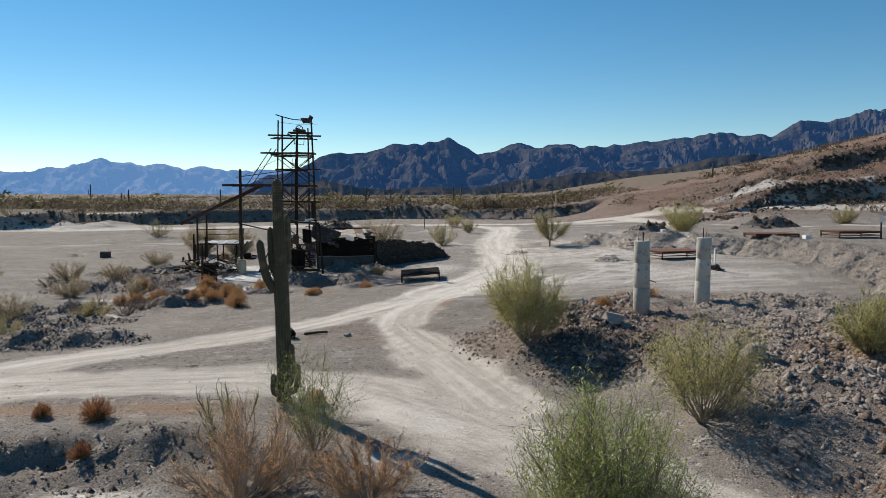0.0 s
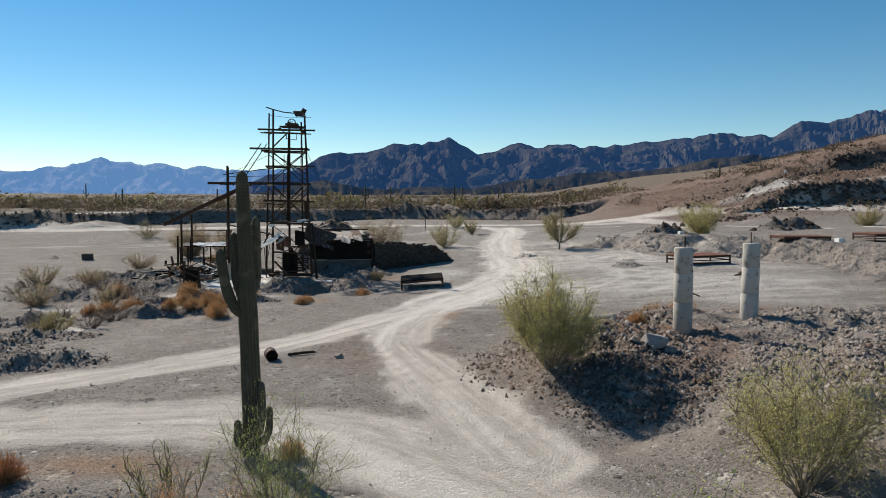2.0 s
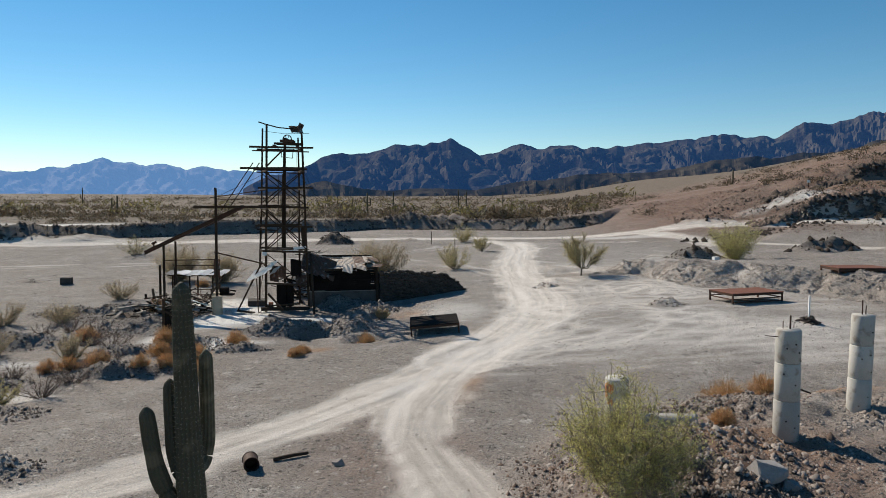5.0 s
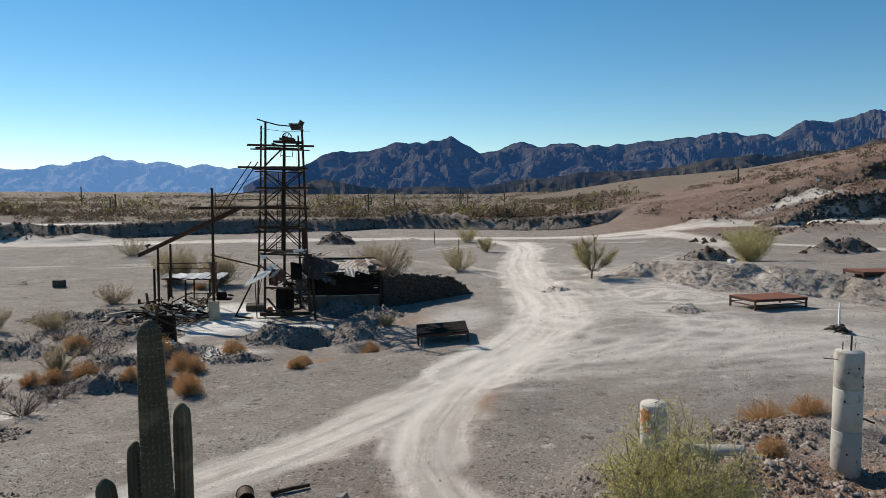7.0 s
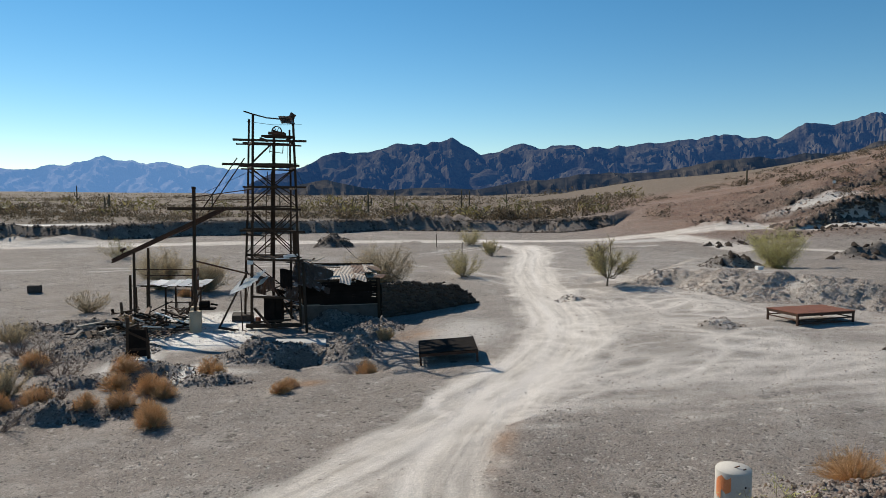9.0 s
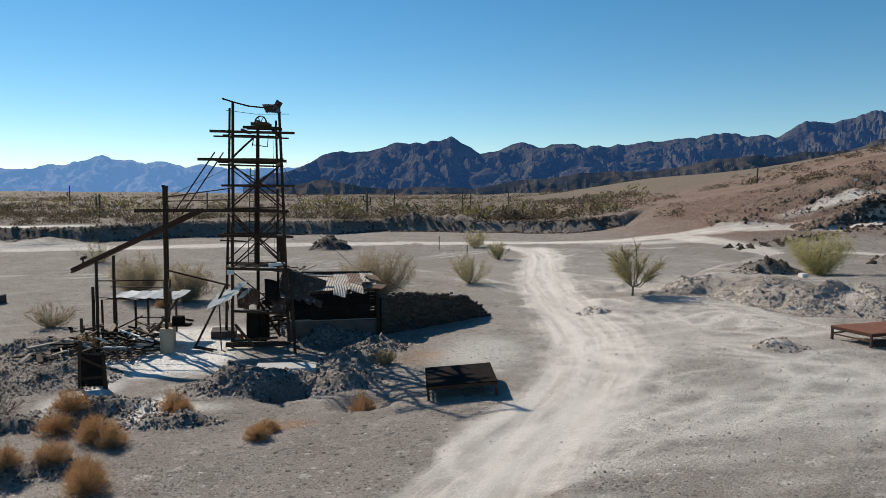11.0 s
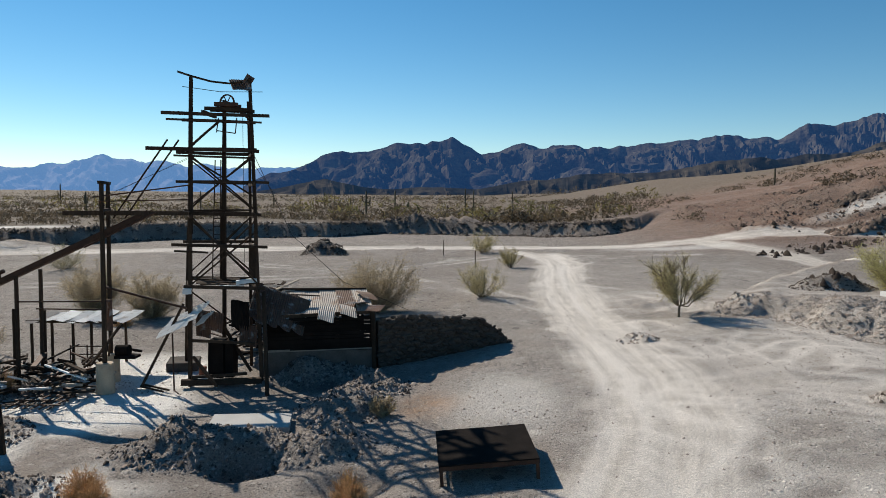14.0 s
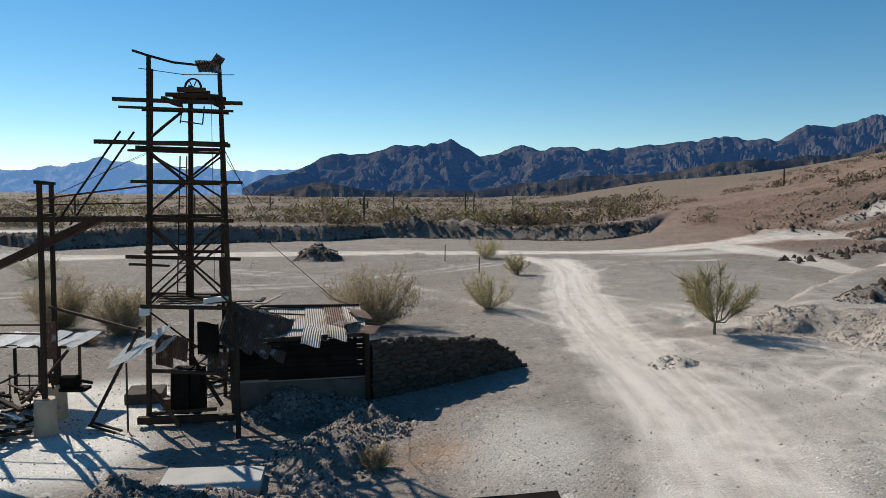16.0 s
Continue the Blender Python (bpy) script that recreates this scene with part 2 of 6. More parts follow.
# ---- mesh helpers ----
def put_mesh(name, verts, faces, material, parent=None, label="", smooth=False):
    me = bpy.data.meshes.new(name)
    me.from_pydata([tuple(v) for v in verts], [], [tuple(f) for f in faces])
    me.materials.append(material)
    if smooth:
        me.polygons.foreach_set("use_smooth", [True] * len(me.polygons))
    me.update()
    ob = new(name, me)
    ob.parent = parent
    return tagged(ob, label)


def part(name, bm, material, parent=None, label="", smooth=False):
    me = bpy.data.meshes.new(name)
    bmesh.ops.recalc_face_normals(bm, faces=bm.faces)
    for f in bm.faces:
        f.smooth = smooth
    bm.to_mesh(me)
    bm.free()
    me.materials.append(material)
    ob = new(name, me)
    ob.parent = parent
    return tagged(ob, label)


def thing(name, x, y, z, label, category, group="", rz=0.0):
    ob = new(name)
    ob.empty_display_size = 0.1
    ob.matrix_world = pose(x, y, z, 0, 0, rz)
    return tagged(ob, label, category, group)


def frame_of(a, b):
    """Two unit vectors across the line from a to b."""
    d = (Vector(b) - Vector(a)).normalized()
    up = Vector((0, 0, 1)) if abs(d.z) < 0.9 else Vector((0, 1, 0))
    s = d.cross(up).normalized()
    return s, s.cross(d).normalized()


def beam(bm, a, b, w, h, wear=0.0):
    """A squared timber or bar from a to b, w across and h deep, with slightly uneven ends."""
    s, u = frame_of(a, b)
    a, b = Vector(a), Vector(b)
    rings = []
    for c, k in ((a, 1.0), (a.lerp(b, 0.5), 1.0), (b, 0.94)):
        off = Vector((random.uniform(-wear, wear), random.uniform(-wear, wear), random.uniform(-wear, wear)))
        rings.append([bm.verts.new(c + off + s * (i * w / 2 * k) + u * (j * h / 2 * k)) for i, j in ((-1, -1), (1, -1), (1, 1), (-1, 1))])
    for r, q in zip(rings, rings[1:]):
        for i in range(4):
            bm.faces.new((r[i], r[(i + 1) % 4], q[(i + 1) % 4], q[i]))
    bm.faces.new(rings[0][::-1])
    bm.faces.new(rings[-1])


def rod(bm, points, r0, r1=None, n=6):
    """A round bar, pipe, pole or stem along points, from radius r0 to r1."""
    r1 = r0 if r1 is None else r1
    points = [Vector(p) for p in points]
    rings = []
    for i, p in enumerate(points):
        s, u = frame_of(points[max(0, i - 1)], points[min(len(points) - 1, i + 1)])
        r = r0 + (r1 - r0) * i / (len(points) - 1)
        rings.append([bm.verts.new(p + (s * math.cos(a) + u * math.sin(a)) * r) for a in (2 * math.pi * k / n for k in range(n))])
    for r, q in zip(rings, rings[1:]):
        for i in range(n):
            bm.faces.new((r[i], r[(i + 1) % n], q[(i + 1) % n], q[i]))
    bm.faces.new(rings[0][::-1])
    bm.faces.new(rings[-1])


# ---- terrain ----
def lattice(ix, iy, seed):
    h = (ix * 374761393 + iy * 668265263 + seed * 974711) & 0x7FFFFFFF
    h = ((h ^ (h >> 13)) * 1274126177) & 0x7FFFFFFF
    return ((h ^ (h >> 16)) & 0xFFFF) / 65535.0


def vnoise(x, y, seed=0):
    """Smooth noise, -1 to 1, with cells of one unit."""
    x, y = np.asarray(x, float), np.asarray(y, float)
    ix, iy = np.floor(x).astype(np.int64), np.floor(y).astype(np.int64)
    fx, fy = x - ix, y - iy
    fx, fy = fx * fx * fx * (fx * (fx * 6 - 15) + 10), fy * fy * fy * (fy * (fy * 6 - 15) + 10)
    a, b = lattice(ix, iy, seed), lattice(ix + 1, iy, seed)
    c, d = lattice(ix, iy + 1, seed), lattice(ix + 1, iy + 1, seed)
    return 2 * ((a * (1 - fx) + b * fx) * (1 - fy) + (c * (1 - fx) + d * fx) * fy) - 1


def fbm(x, y, octaves=4, seed=0, gain=0.5):
    total, amp = 0.0, 1.0
    for o in range(octaves):
        total = total + amp * vnoise(x * 2 ** o, y * 2 ** o, seed + 17 * o)
        amp *= gain
    return total


def ss(v, lo, hi):
    t = np.clip((v - lo) / (hi - lo), 0, 1)
    return t * t * (3 - 2 * t)


def mound(x, y, cx, cy, rx, ry, turn=0.0, power=1.0):
    """1 in the middle of an oval, falling to 0 at its rim."""
    c, s = math.cos(radians(turn)), math.sin(radians(turn))
    u, v = ((x - cx) * c + (y - cy) * s) / rx, (-(x - cx) * s + (y - cy) * c) / ry
    return (1 - ss(np.sqrt(u * u + v * v), 0.15, 1.0)) ** power


def off_line(x, y, line):
    """Distance to a line of points (positive on its right-hand side) and the share of the way along it."""
    best = np.full(np.shape(x), 1e9)
    side, along = np.ones(np.shape(x)), np.zeros(np.shape(x))
    for i, ((ax, ay), (bx, by)) in enumerate(zip(line, line[1:])):
        dx, dy = bx - ax, by - ay
        t = np.clip(((x - ax) * dx + (y - ay) * dy) / (dx * dx + dy * dy), 0, 1)
        d = np.hypot(x - ax - t * dx, y - ay - t * dy)
        near = d < best
        best = np.where(near, d, best)
        side = np.where(near, np.sign((x - ax) * dy - (y - ay) * dx), side)
        along = np.where(near, (i + t) / (len(line) - 1), along)
    return best, best * side, along


ROAD_A = [(-60, -6), (-30, 7), (-13.4, 17.5), (-10.9, 19.8), (-8.2, 22.6), (-5.5, 26.0), (-2.8, 30.1), (-0.5, 34.2), (1.2, 38.0), (2.4, 42.0), (3.2, 47.0), (3.3, 53.0), (3.3, 60.0), (3.6, 67.0), (4.2, 74.0), (5.3, 81.0), (5.6, 88.0), (3.0, 96.0)]
ROAD_B = [(-60, 13.6), (-30, 15), (-12, 15.6), (-5.6, 16.3), (-2.4, 15.3), (0.3, 12.9), (2.0, 11.0), (3.4, 9.2), (5.5, 6.0), (8, 1), (12, -12), (20, -60)]
ROAD_C = [(1.4, 14), (0.3, 17.2), (-0.4, 19.3), (-1.5, 22.5), (-2.11, 24.58), (-2.15, 27.37), (-1.39, 30.61), (0.06, 34.98)]
ROAD_FAR = [(-140, 83), (-90, 86), (-47, 89.5), (-29, 95.5), (-10, 99.5), (5, 101.5), (20, 103), (31, 104), (46, 100), (70, 92), (110, 86)]
ROAD_TERRACE = [(24, 103), (27, 94), (29, 84), (34, 76), (44, 68), (60, 63)]
ROAD_HILL = [(44, 101), (52, 103), (62, 104), (80, 104), (110, 106)]
BERM_FOOT = [(45, -5), (28, 14), (21.5, 30), (21.3, 37), (21.0, 43.5), (19.0, 47.6), (16.4, 49.4), (14.3, 50.2), (13.1, 53.0), (12.0, 56.3), (9.6, 57.3), (7.5, 60.0)]
TRENCH = [(-40, 7.0), (-14, 9.6), (-9.0, 11.2), (-6.6, 12.0), (-4.6, 11.6), (-2.6, 10.4), (-1.0, 8.0), (0.0, 3.0), (0, -40)]
ROAD_WIDE = [(-0.9, 33.5), (1.4, 37.2), (3.0, 41.5), (3.8, 47.0), (3.7, 54.0), (3.6, 61.0), (4.0, 69.0), (4.8, 77.0), (6.0, 84.0), (5.6, 92.0)]
BANK_X = [-400, -120, -70, -51, -39, -20, -15, 4, 14, 22, 40, 400]
BANK_Y = [74, 78, 86, 94, 107, 119, 127, 125, 121, 123, 150, 150]
CREST_X = [-200, -20, 0, 19, 30, 41, 52, 62, 73, 80, 120, 300]
CREST_Z = [2.0, 2.0, 2.2, 3.8, 5.4, 6.9, 8.5, 10.4, 12.8, 15.0, 25, 42]
STONY = [  # rubble: middle, half sizes, turn, how high it stands
    (4.2, 20.6, 2.6, 2.4, 20, 0.55), (6.39, 24.54, 2.8, 1.6, 10, 0.15), (10.5, 17.5, 3.6, 3.4, 0, 0.35), (8.2, 13.4, 2.4, 2.6, 0, 0.45), (12.5, 22.99, 3.5, 3.0, 0, 0.3),
    (-14.2, 21.8, 3.4, 1.5, 12, 0.75), (-17.74, 26.86, 4.0, 1.6, 10, 0.5), (-9.85, 41.53, 2.9, 1.8, 8, 0.95), (-6.51, 41.38, 1.6, 1.6, 0, 0.6), (-6.51, 45.14, 1.8, 2.2, 0, 0.55),
    (-14.39, 33.13, 3.0, 1.0, 12, 0.45), (-17.99, 42.19, 2.8, 2.2, 0, 0.5), (-14.13, 38.33, 2.6, 1.2, 15, 0.35), (-20.92, 46.54, 3.0, 3.0, 0, 0.5),
    (-16.5, 92.5, 2.8, 2.2, 0, 1.2), (-10, 129.5, 7.0, 3.4, 0, 1.3), (-3, 130, 4.0, 2.4, 0, 1.0), (-19.88, 31.13, 3.0, 1.1, 8, 0.4), (-21.83, 38.28, 3.2, 1.4, 10, 0.45), (-16.24, 36.77, 1.8, 0.8, 10, 0.3), (-17.04, 24.52, 2.4, 1.0, 12, 0.35), (-23.6, 46, 3.0, 1.2, 0, 0.4), (-11.36, 37.3, 2.0, 0.8, 10, 0.25), (17.6, 61.4, 2.6, 1.7, 10, 0.9), (31.8, 68.8, 4.6, 2.4, 15, 1.3), (4.85, 52.7, 1.0, 0.8, 0, 0.2), (-8.28, 49.2, 2.6, 1.3, 14, 0.75), (-5.85, 47.18, 1.6, 1.6, 0, 0.35),
    (10.1, 42.8, 1.1, 0.9, 0, 0.22), (-36.2, 61.7, 1.2, 0.6, 0, 0.18), (-52, 92, 14, 4, 5, 1.0), (-4.4, 88, 1.6, 0.8, 0, 0.25), (-7.5, 96, 2.0, 0.9, 0, 0.3), (-12.33, 57.8, 2.6, 1.6, 0, 1.4)]


def terrain(x, y):
    """Height of the ground at x, y (arrays)."""
    z = 0.9 * (1 - (1 - ss(y, 60, 108)) * (1 - ss(x, -5, 13) * ss(y, 27, 42)))
    z = z - 0.55 * ss(-x, 0, 11) * ss(y, 14, 34) * (1 - ss(y, 62, 90)) - 0.3 * ss(-x, 8, 22) * (1 - ss(y, 24, 44))
    # the far cut bank
    bank = np.interp(x, BANK_X, BANK_Y) + 0.9 * fbm(x * 0.10, y * 0.05, 4, 5)
    z = z + (1.65 + 0.35 * vnoise(x * 0.08, y * 0.02, 9)) * ss(y - bank, 0.0, 1.2) * (1 - ss(x, 20, 34))
    # the hillside
    crest = np.interp(x, CREST_X, CREST_Z)
    up = ss(x, 8, 34)
    ramp = np.clip((y - 84) / 46.0, 0, 1.0) - 0.25 * ss(y, 130, 330)
    z = z + up * np.maximum(crest - 1.4, 0) * ramp * (1 - 0.75 * ss(y, 420, 900))
    shelf = ss(y - (100.5 + 0.10 * (x - 44) + 1.5 * vnoise(x * 0.15, y * 0.15, 31) + 0.6 * vnoise(x * 0.5, y * 0.5, 33)), 0.0, 1.6) * ss(x, 38, 50) * (1 - ss(y, 118, 130))
    z = z + 2.5 * shelf
    z = z + 1.9 * ss(y - (112 + 0.16 * (x - 50)) + 2.0 * vnoise(x * 0.13, y * 0.13, 32) + 0.8 * vnoise(x * 0.5, y * 0.5, 34), 0.0, 1.6) * ss(x, 46, 60) * (1 - ss(y, 124, 136))
    # terrace on the right behind its rubble slope
    _, off, along = off_line(x, y, BERM_FOOT)
    wob = off + 0.5 * fbm(x * 0.5, y * 0.5, 3, 12)
    z = z + np.interp(along, [0, 0.2, 0.76, 0.84, 0.92, 1.0], [0.9, 1.2, 1.2, 0.8, 0.3, 0.05]) * ss(wob, 0.0, 2.8) * (1 - 0.5 * ss(y, 74, 96))
    # raised rubbly ground round the concrete columns
    left = off_line(x, y, [(12.0, -3.0), (7.4, 6.0), (4.9, 10.5), (3.6, 14.0), (2.2, 16.6), (0.6, 18.5), (0.0, 20.5), (0.0, 22.5), (1.4, 25.0), (4.5, 27.4), (9.0, 28.6), (14.0, 29.5), (19.0, 31.0)])[1]
    z = z + 0.92 * ss(left + 0.4 * fbm(x * 0.6, y * 0.6, 3, 21), 0.0, 3.2) * ss(y, -8, 6)
    z = z - 0.50 * mound(x, y, 4.7, 16.2, 3.0, 1.9, 38) - 0.30 * mound(x, y, 7.2, 9.5, 2.2, 1.4, 10)
    # trench with a broken edge in the left foreground
    edge = off_line(x, y, TRENCH)[1]
    z = z - 0.42 * ss(edge + 0.45 * fbm(x * 0.9, y * 0.9, 3, 41), 0.0, 1.0)
    # pit in the spoil beside the headframe
    z = z - 0.9 * mound(x, y, -8.4, 40.43, 1.3, 1.0) - 0.35 * mound(x, y, -5.42, 38.87, 1.6, 1.0)
    # rubble heaps
    rough = np.zeros(np.shape(x))
    for cx, cy, rx, ry, turn, h in STONY:
        m = mound(x, y, cx, cy, rx, ry, turn)
        z = z + h * m * (0.8 + 0.35 * fbm(x * 0.9 + cx, y * 0.9, 3, 3))
        rough = np.maximum(rough, np.minimum(1, 2 * m))
    rough = np.maximum(rough, ss(left, 0.3, 2.0) * ss(y, 2, 8) * (1 - ss(x, 15, 24)) * 0.8)
    rough = np.maximum(rough, ss(edge, -0.8, 0.3) * 0.8)
    rough = np.maximum(rough, ss(wob, -0.5, 0.5) * (1 - ss(wob, 2.6, 4.2)) * (1 - ss(y, 66, 72)))
    hillrock = up * ss(y, 96, 104) * (1 - ss(y, 150, 220)) * ss(fbm(x * 0.05, y * 0.10, 3, 51) + 0.35 * ss(x, 45, 75), -0.05, 0.30)
    rough = np.maximum(rough, hillrock)
    road = road_mask(x, y)
    z = z + 0.055 * fbm(x * 0.35, y * 0.35, 3, 61) * (1 - 0.6 * road) + 0.02 * fbm(x * 1.7, y * 1.7, 3, 62) * (1 - 0.7 * road)
    z = z + rough * (0.17 * fbm(x * 1.3, y * 1.3, 4, 71, 0.6) + 0.03 * np.abs(fbm(x * 4, y * 4, 2, 72)))
    z = z + hillrock * 0.5 * np.abs(fbm(x * 0.22, y * 0.35, 4, 73))
    # ruts
    for line, half in ((ROAD_A, 0.75), (ROAD_C, 0.75), (ROAD_B, 0.8)):
        d = off_line(x, y, line)[0]
        z = z - 0.035 * np.exp(-((d - half) / 0.22) ** 2) - 0.03 * np.exp(-(d / 1.6) ** 2)
    z = z + ss(y, 160, 900) * 3.0 * fbm(x * 0.004, y * 0.004, 3, 81) + 22 * ss(np.hypot(x, y), 900, 2400) * (0.35 + 0.65 * ss(x, -700, 500))
    return z, rough, up, shelf, wob, hillrock


def road_mask(x, y):
    m = np.zeros(np.shape(x))
    for line, half in ((ROAD_A, 1.25), (ROAD_B, 1.55), (ROAD_C, 1.15), (ROAD_FAR, 2.2), (ROAD_TERRACE, 1.8), (ROAD_HILL, 1.6), (ROAD_WIDE, 2.0)):
        d = off_line(x, y, line)[0] + 0.35 * fbm(x * 0.5, y * 0.5, 3, 91)
        m = np.maximum(m, 1 - ss(d + 0.12 * vnoise(x * 2.2, y * 2.2, 93), half * 0.70, half * 1.22))
    return m


TRACKS = [  # faint wheel tracks off the roads: points, strength
    ([(3.6, 35.2), (6.2, 36.6), (8.0, 38.6), (8.4, 41.2), (7.2, 43.6), (5.0, 45.0)], 0.95), ([(9.4, 47.0), (10.8, 49.4), (13.0, 49.0), (13.4, 46.8), (11.6, 45.6), (9.4, 47.0)], 0.9), ([(3.8, 49.5), (6.0, 48.0), (8.6, 48.6), (10.6, 50.6)], 0.9),
    ([(2.6, 37.0), (5.6, 40.6), (7.4, 45.5), (7.8, 51.0), (6.0, 56.0)], 0.85), ([(1.2, 33.6), (4.6, 33.9), (8.6, 35.4), (12.0, 38.4), (13.6, 41.6)], 0.8), ([(4.0, 44.5), (8.0, 43.2), (11.6, 40.6), (14.6, 36.6)], 0.8),
    ([(-0.62, 34.22), (3.81, 36.93), (8.45, 39.22), (12.02, 41.55), (17.55, 42.34)], 0.80), ([(0.81, 37.22), (4.79, 35.96), (9.53, 36.07), (15.1, 37.75)], 0.80), ([(2.46, 47.25), (4.69, 42.31), (8.42, 40.08), (14.07, 38.67), (18.85, 38.17)], 0.95), ([(3, 57), (5.93, 48.59), (6.54, 42.05), (4.77, 36.86), (-0.13, 32.31)], 0.80),
    ([(6.83, 51.15), (9.46, 54.32), (12.28, 52.3), (12.23, 47.32), (9.74, 45), (7.17, 46.9), (6.83, 51.15)], 0.72), ([(4, 71), (8, 66), (11.97, 54.91), (11.84, 48.04)], 0.64), ([(-3.59, 29.86), (-0.12, 31.5), (4.86, 32.31), (10.61, 33.97), (17.31, 34.8)], 0.64), ([(2.5, 62), (-2.05, 71.45), (-9, 79), (-22, 84)], 0.64),
    ([(5.2, 88), (10, 91), (20, 92)], 0.95), ([(6, 81), (9.5, 88), (16, 92.5)], 0.80), ([(-50, 70), (-30.38, 73.47), (-12, 79), (0, 90)], 0.64), ([(2.05, 42.72), (5.67, 39.02), (11.34, 37.38), (17.78, 39.41)], 0.72)]


def tracks(x, y):
    """Pale streaks of wheel tracks, along the roads and off them."""
    m = np.zeros(np.shape(x))
    for line, half in ((ROAD_A, 1.5), (ROAD_B, 1.8), (ROAD_C, 1.4), (ROAD_FAR, 2.4), (ROAD_WIDE, 2.9)):
        d, off, along = off_line(x, y, line)
        run = along * sum(math.dist(a, b) for a, b in zip(line, line[1:]))
        s = ss(vnoise(off * 1.9, run * 0.05, 101) + 0.8 * vnoise(off * 4.5, run * 0.10, 103), 0.0, 1.0)
        m = np.maximum(m, s * (1 - ss(d, half * 0.5, half)))
        m = np.maximum(m, 0.4 * np.exp(-((d - 0.78) / 0.24) ** 2) * (0.5 + 0.5 * vnoise(run * 0.2, off * 0, 105)))
    for line, k in TRACKS:
        d, off, along = off_line(x, y, line)
        m = np.maximum(m, k * np.exp(-((d - 0.75) / 0.26) ** 2) * ss(vnoise(x * 0.3, y * 0.3, 107), -0.7, 0.2))
        m = np.maximum(m, 0.5 * k * np.exp(-(d / 0.9) ** 2) * ss(vnoise(off * 4, along * 6, 108), 0.0, 0.8))
    flat = ss(x, 1, 5) * (1 - ss(x, 18, 22)) * ss(y, 29, 34) * (1 - ss(y, 60, 70))
    return np.maximum(m, 0.45 * flat * ss(vnoise(x * 0.35 + y * 0.2, y * 2.2 - x * 0.5, 109), 0.1, 0.9))


def steps(lo, hi, fine_lo, fine_hi, fine, grow, grow_low=None):
    """Grid lines: evenly fine in the middle, ever wider outwards."""
    mid = list(np.arange(fine_lo, fine_hi, fine))
    a, d = [], fine
    v = mid[-1]
    while v < hi:
        d *= grow
        v += d
        a.append(v)
    b, d, v = [], fine, mid[0]
    while v > lo:
        d *= grow_low or grow
        v -= d
        b.append(v)
    return np.array(b[::-1] + mid + a)


def build_ground():
    xs = steps(-4200, 4200, -20, 24, 0.245, 1.043)
    ys = steps(-600, 4300, 5.5, 58, 0.245, 1.016, 1.15)
    gx, gy = np.meshgrid(xs, ys)
    z, rough, up, shelf, wob, hillrock = terrain(gx, gy)
    road = np.maximum(road_mask(gx, gy), 0.32 * ss(gx, 1, 5) * (1 - ss(gx, 18, 22)) * ss(gy, 30, 35) * (1 - ss(gy, 62, 72)) * ss(vnoise(gx * 0.3, gy * 0.5, 111), -0.7, 0.2))
    nx, ny = len(xs), len(ys)
    verts = np.stack([gx, gy, z], -1).reshape(-1, 3)
    i = np.arange(nx * ny).reshape(ny, nx)
    faces = np.stack([i[:-1, :-1], i[:-1, 1:], i[1:, 1:], i[1:, :-1]], -1).reshape(-1, 4)
    me = bpy.data.meshes.new("ground")
    me.vertices.add(len(verts))
    me.vertices.foreach_set("co", verts.ravel())
    me.loops.add(faces.size)
    me.loops.foreach_set("vertex_index", faces.ravel())
    me.polygons.add(len(faces))
    me.polygons.foreach_set("loop_start", np.arange(0, faces.size, 4))
    me.polygons.foreach_set("loop_total", np.full(len(faces), 4))
    me.polygons.foreach_set("use_smooth", np.ones(len(faces), bool))
    me.update(calc_edges=True)
    near = 1 - ss(gy, 66, 96)
    rust = np.maximum.reduce([mound(gx, gy, -6.6, 13.4, 2.4, 0.9), mound(gx, gy, 5.6, 21.6, 2.4, 1.5), mound(gx, gy, -0.69, 29.68, 0.9, 4.0, -12), mound(gx, gy, -7.39, 36.92, 1.2, 0.7),
                              mound(gx, gy, -3.73, 44.89, 1.6, 2.0), mound(gx, gy, 11, 15, 2.2, 1.8), mound(gx, gy, 9.76, 26.44, 2.6, 1.2), mound(gx, gy, -10, 13.2, 3, 0.8)]) * 0.8
    flat = 0.10 * ss(gy, 28, 40) * (1 - ss(gy, 75, 95)) * ss(gx, -4, 1) * (1 - ss(gx, 20, 24))
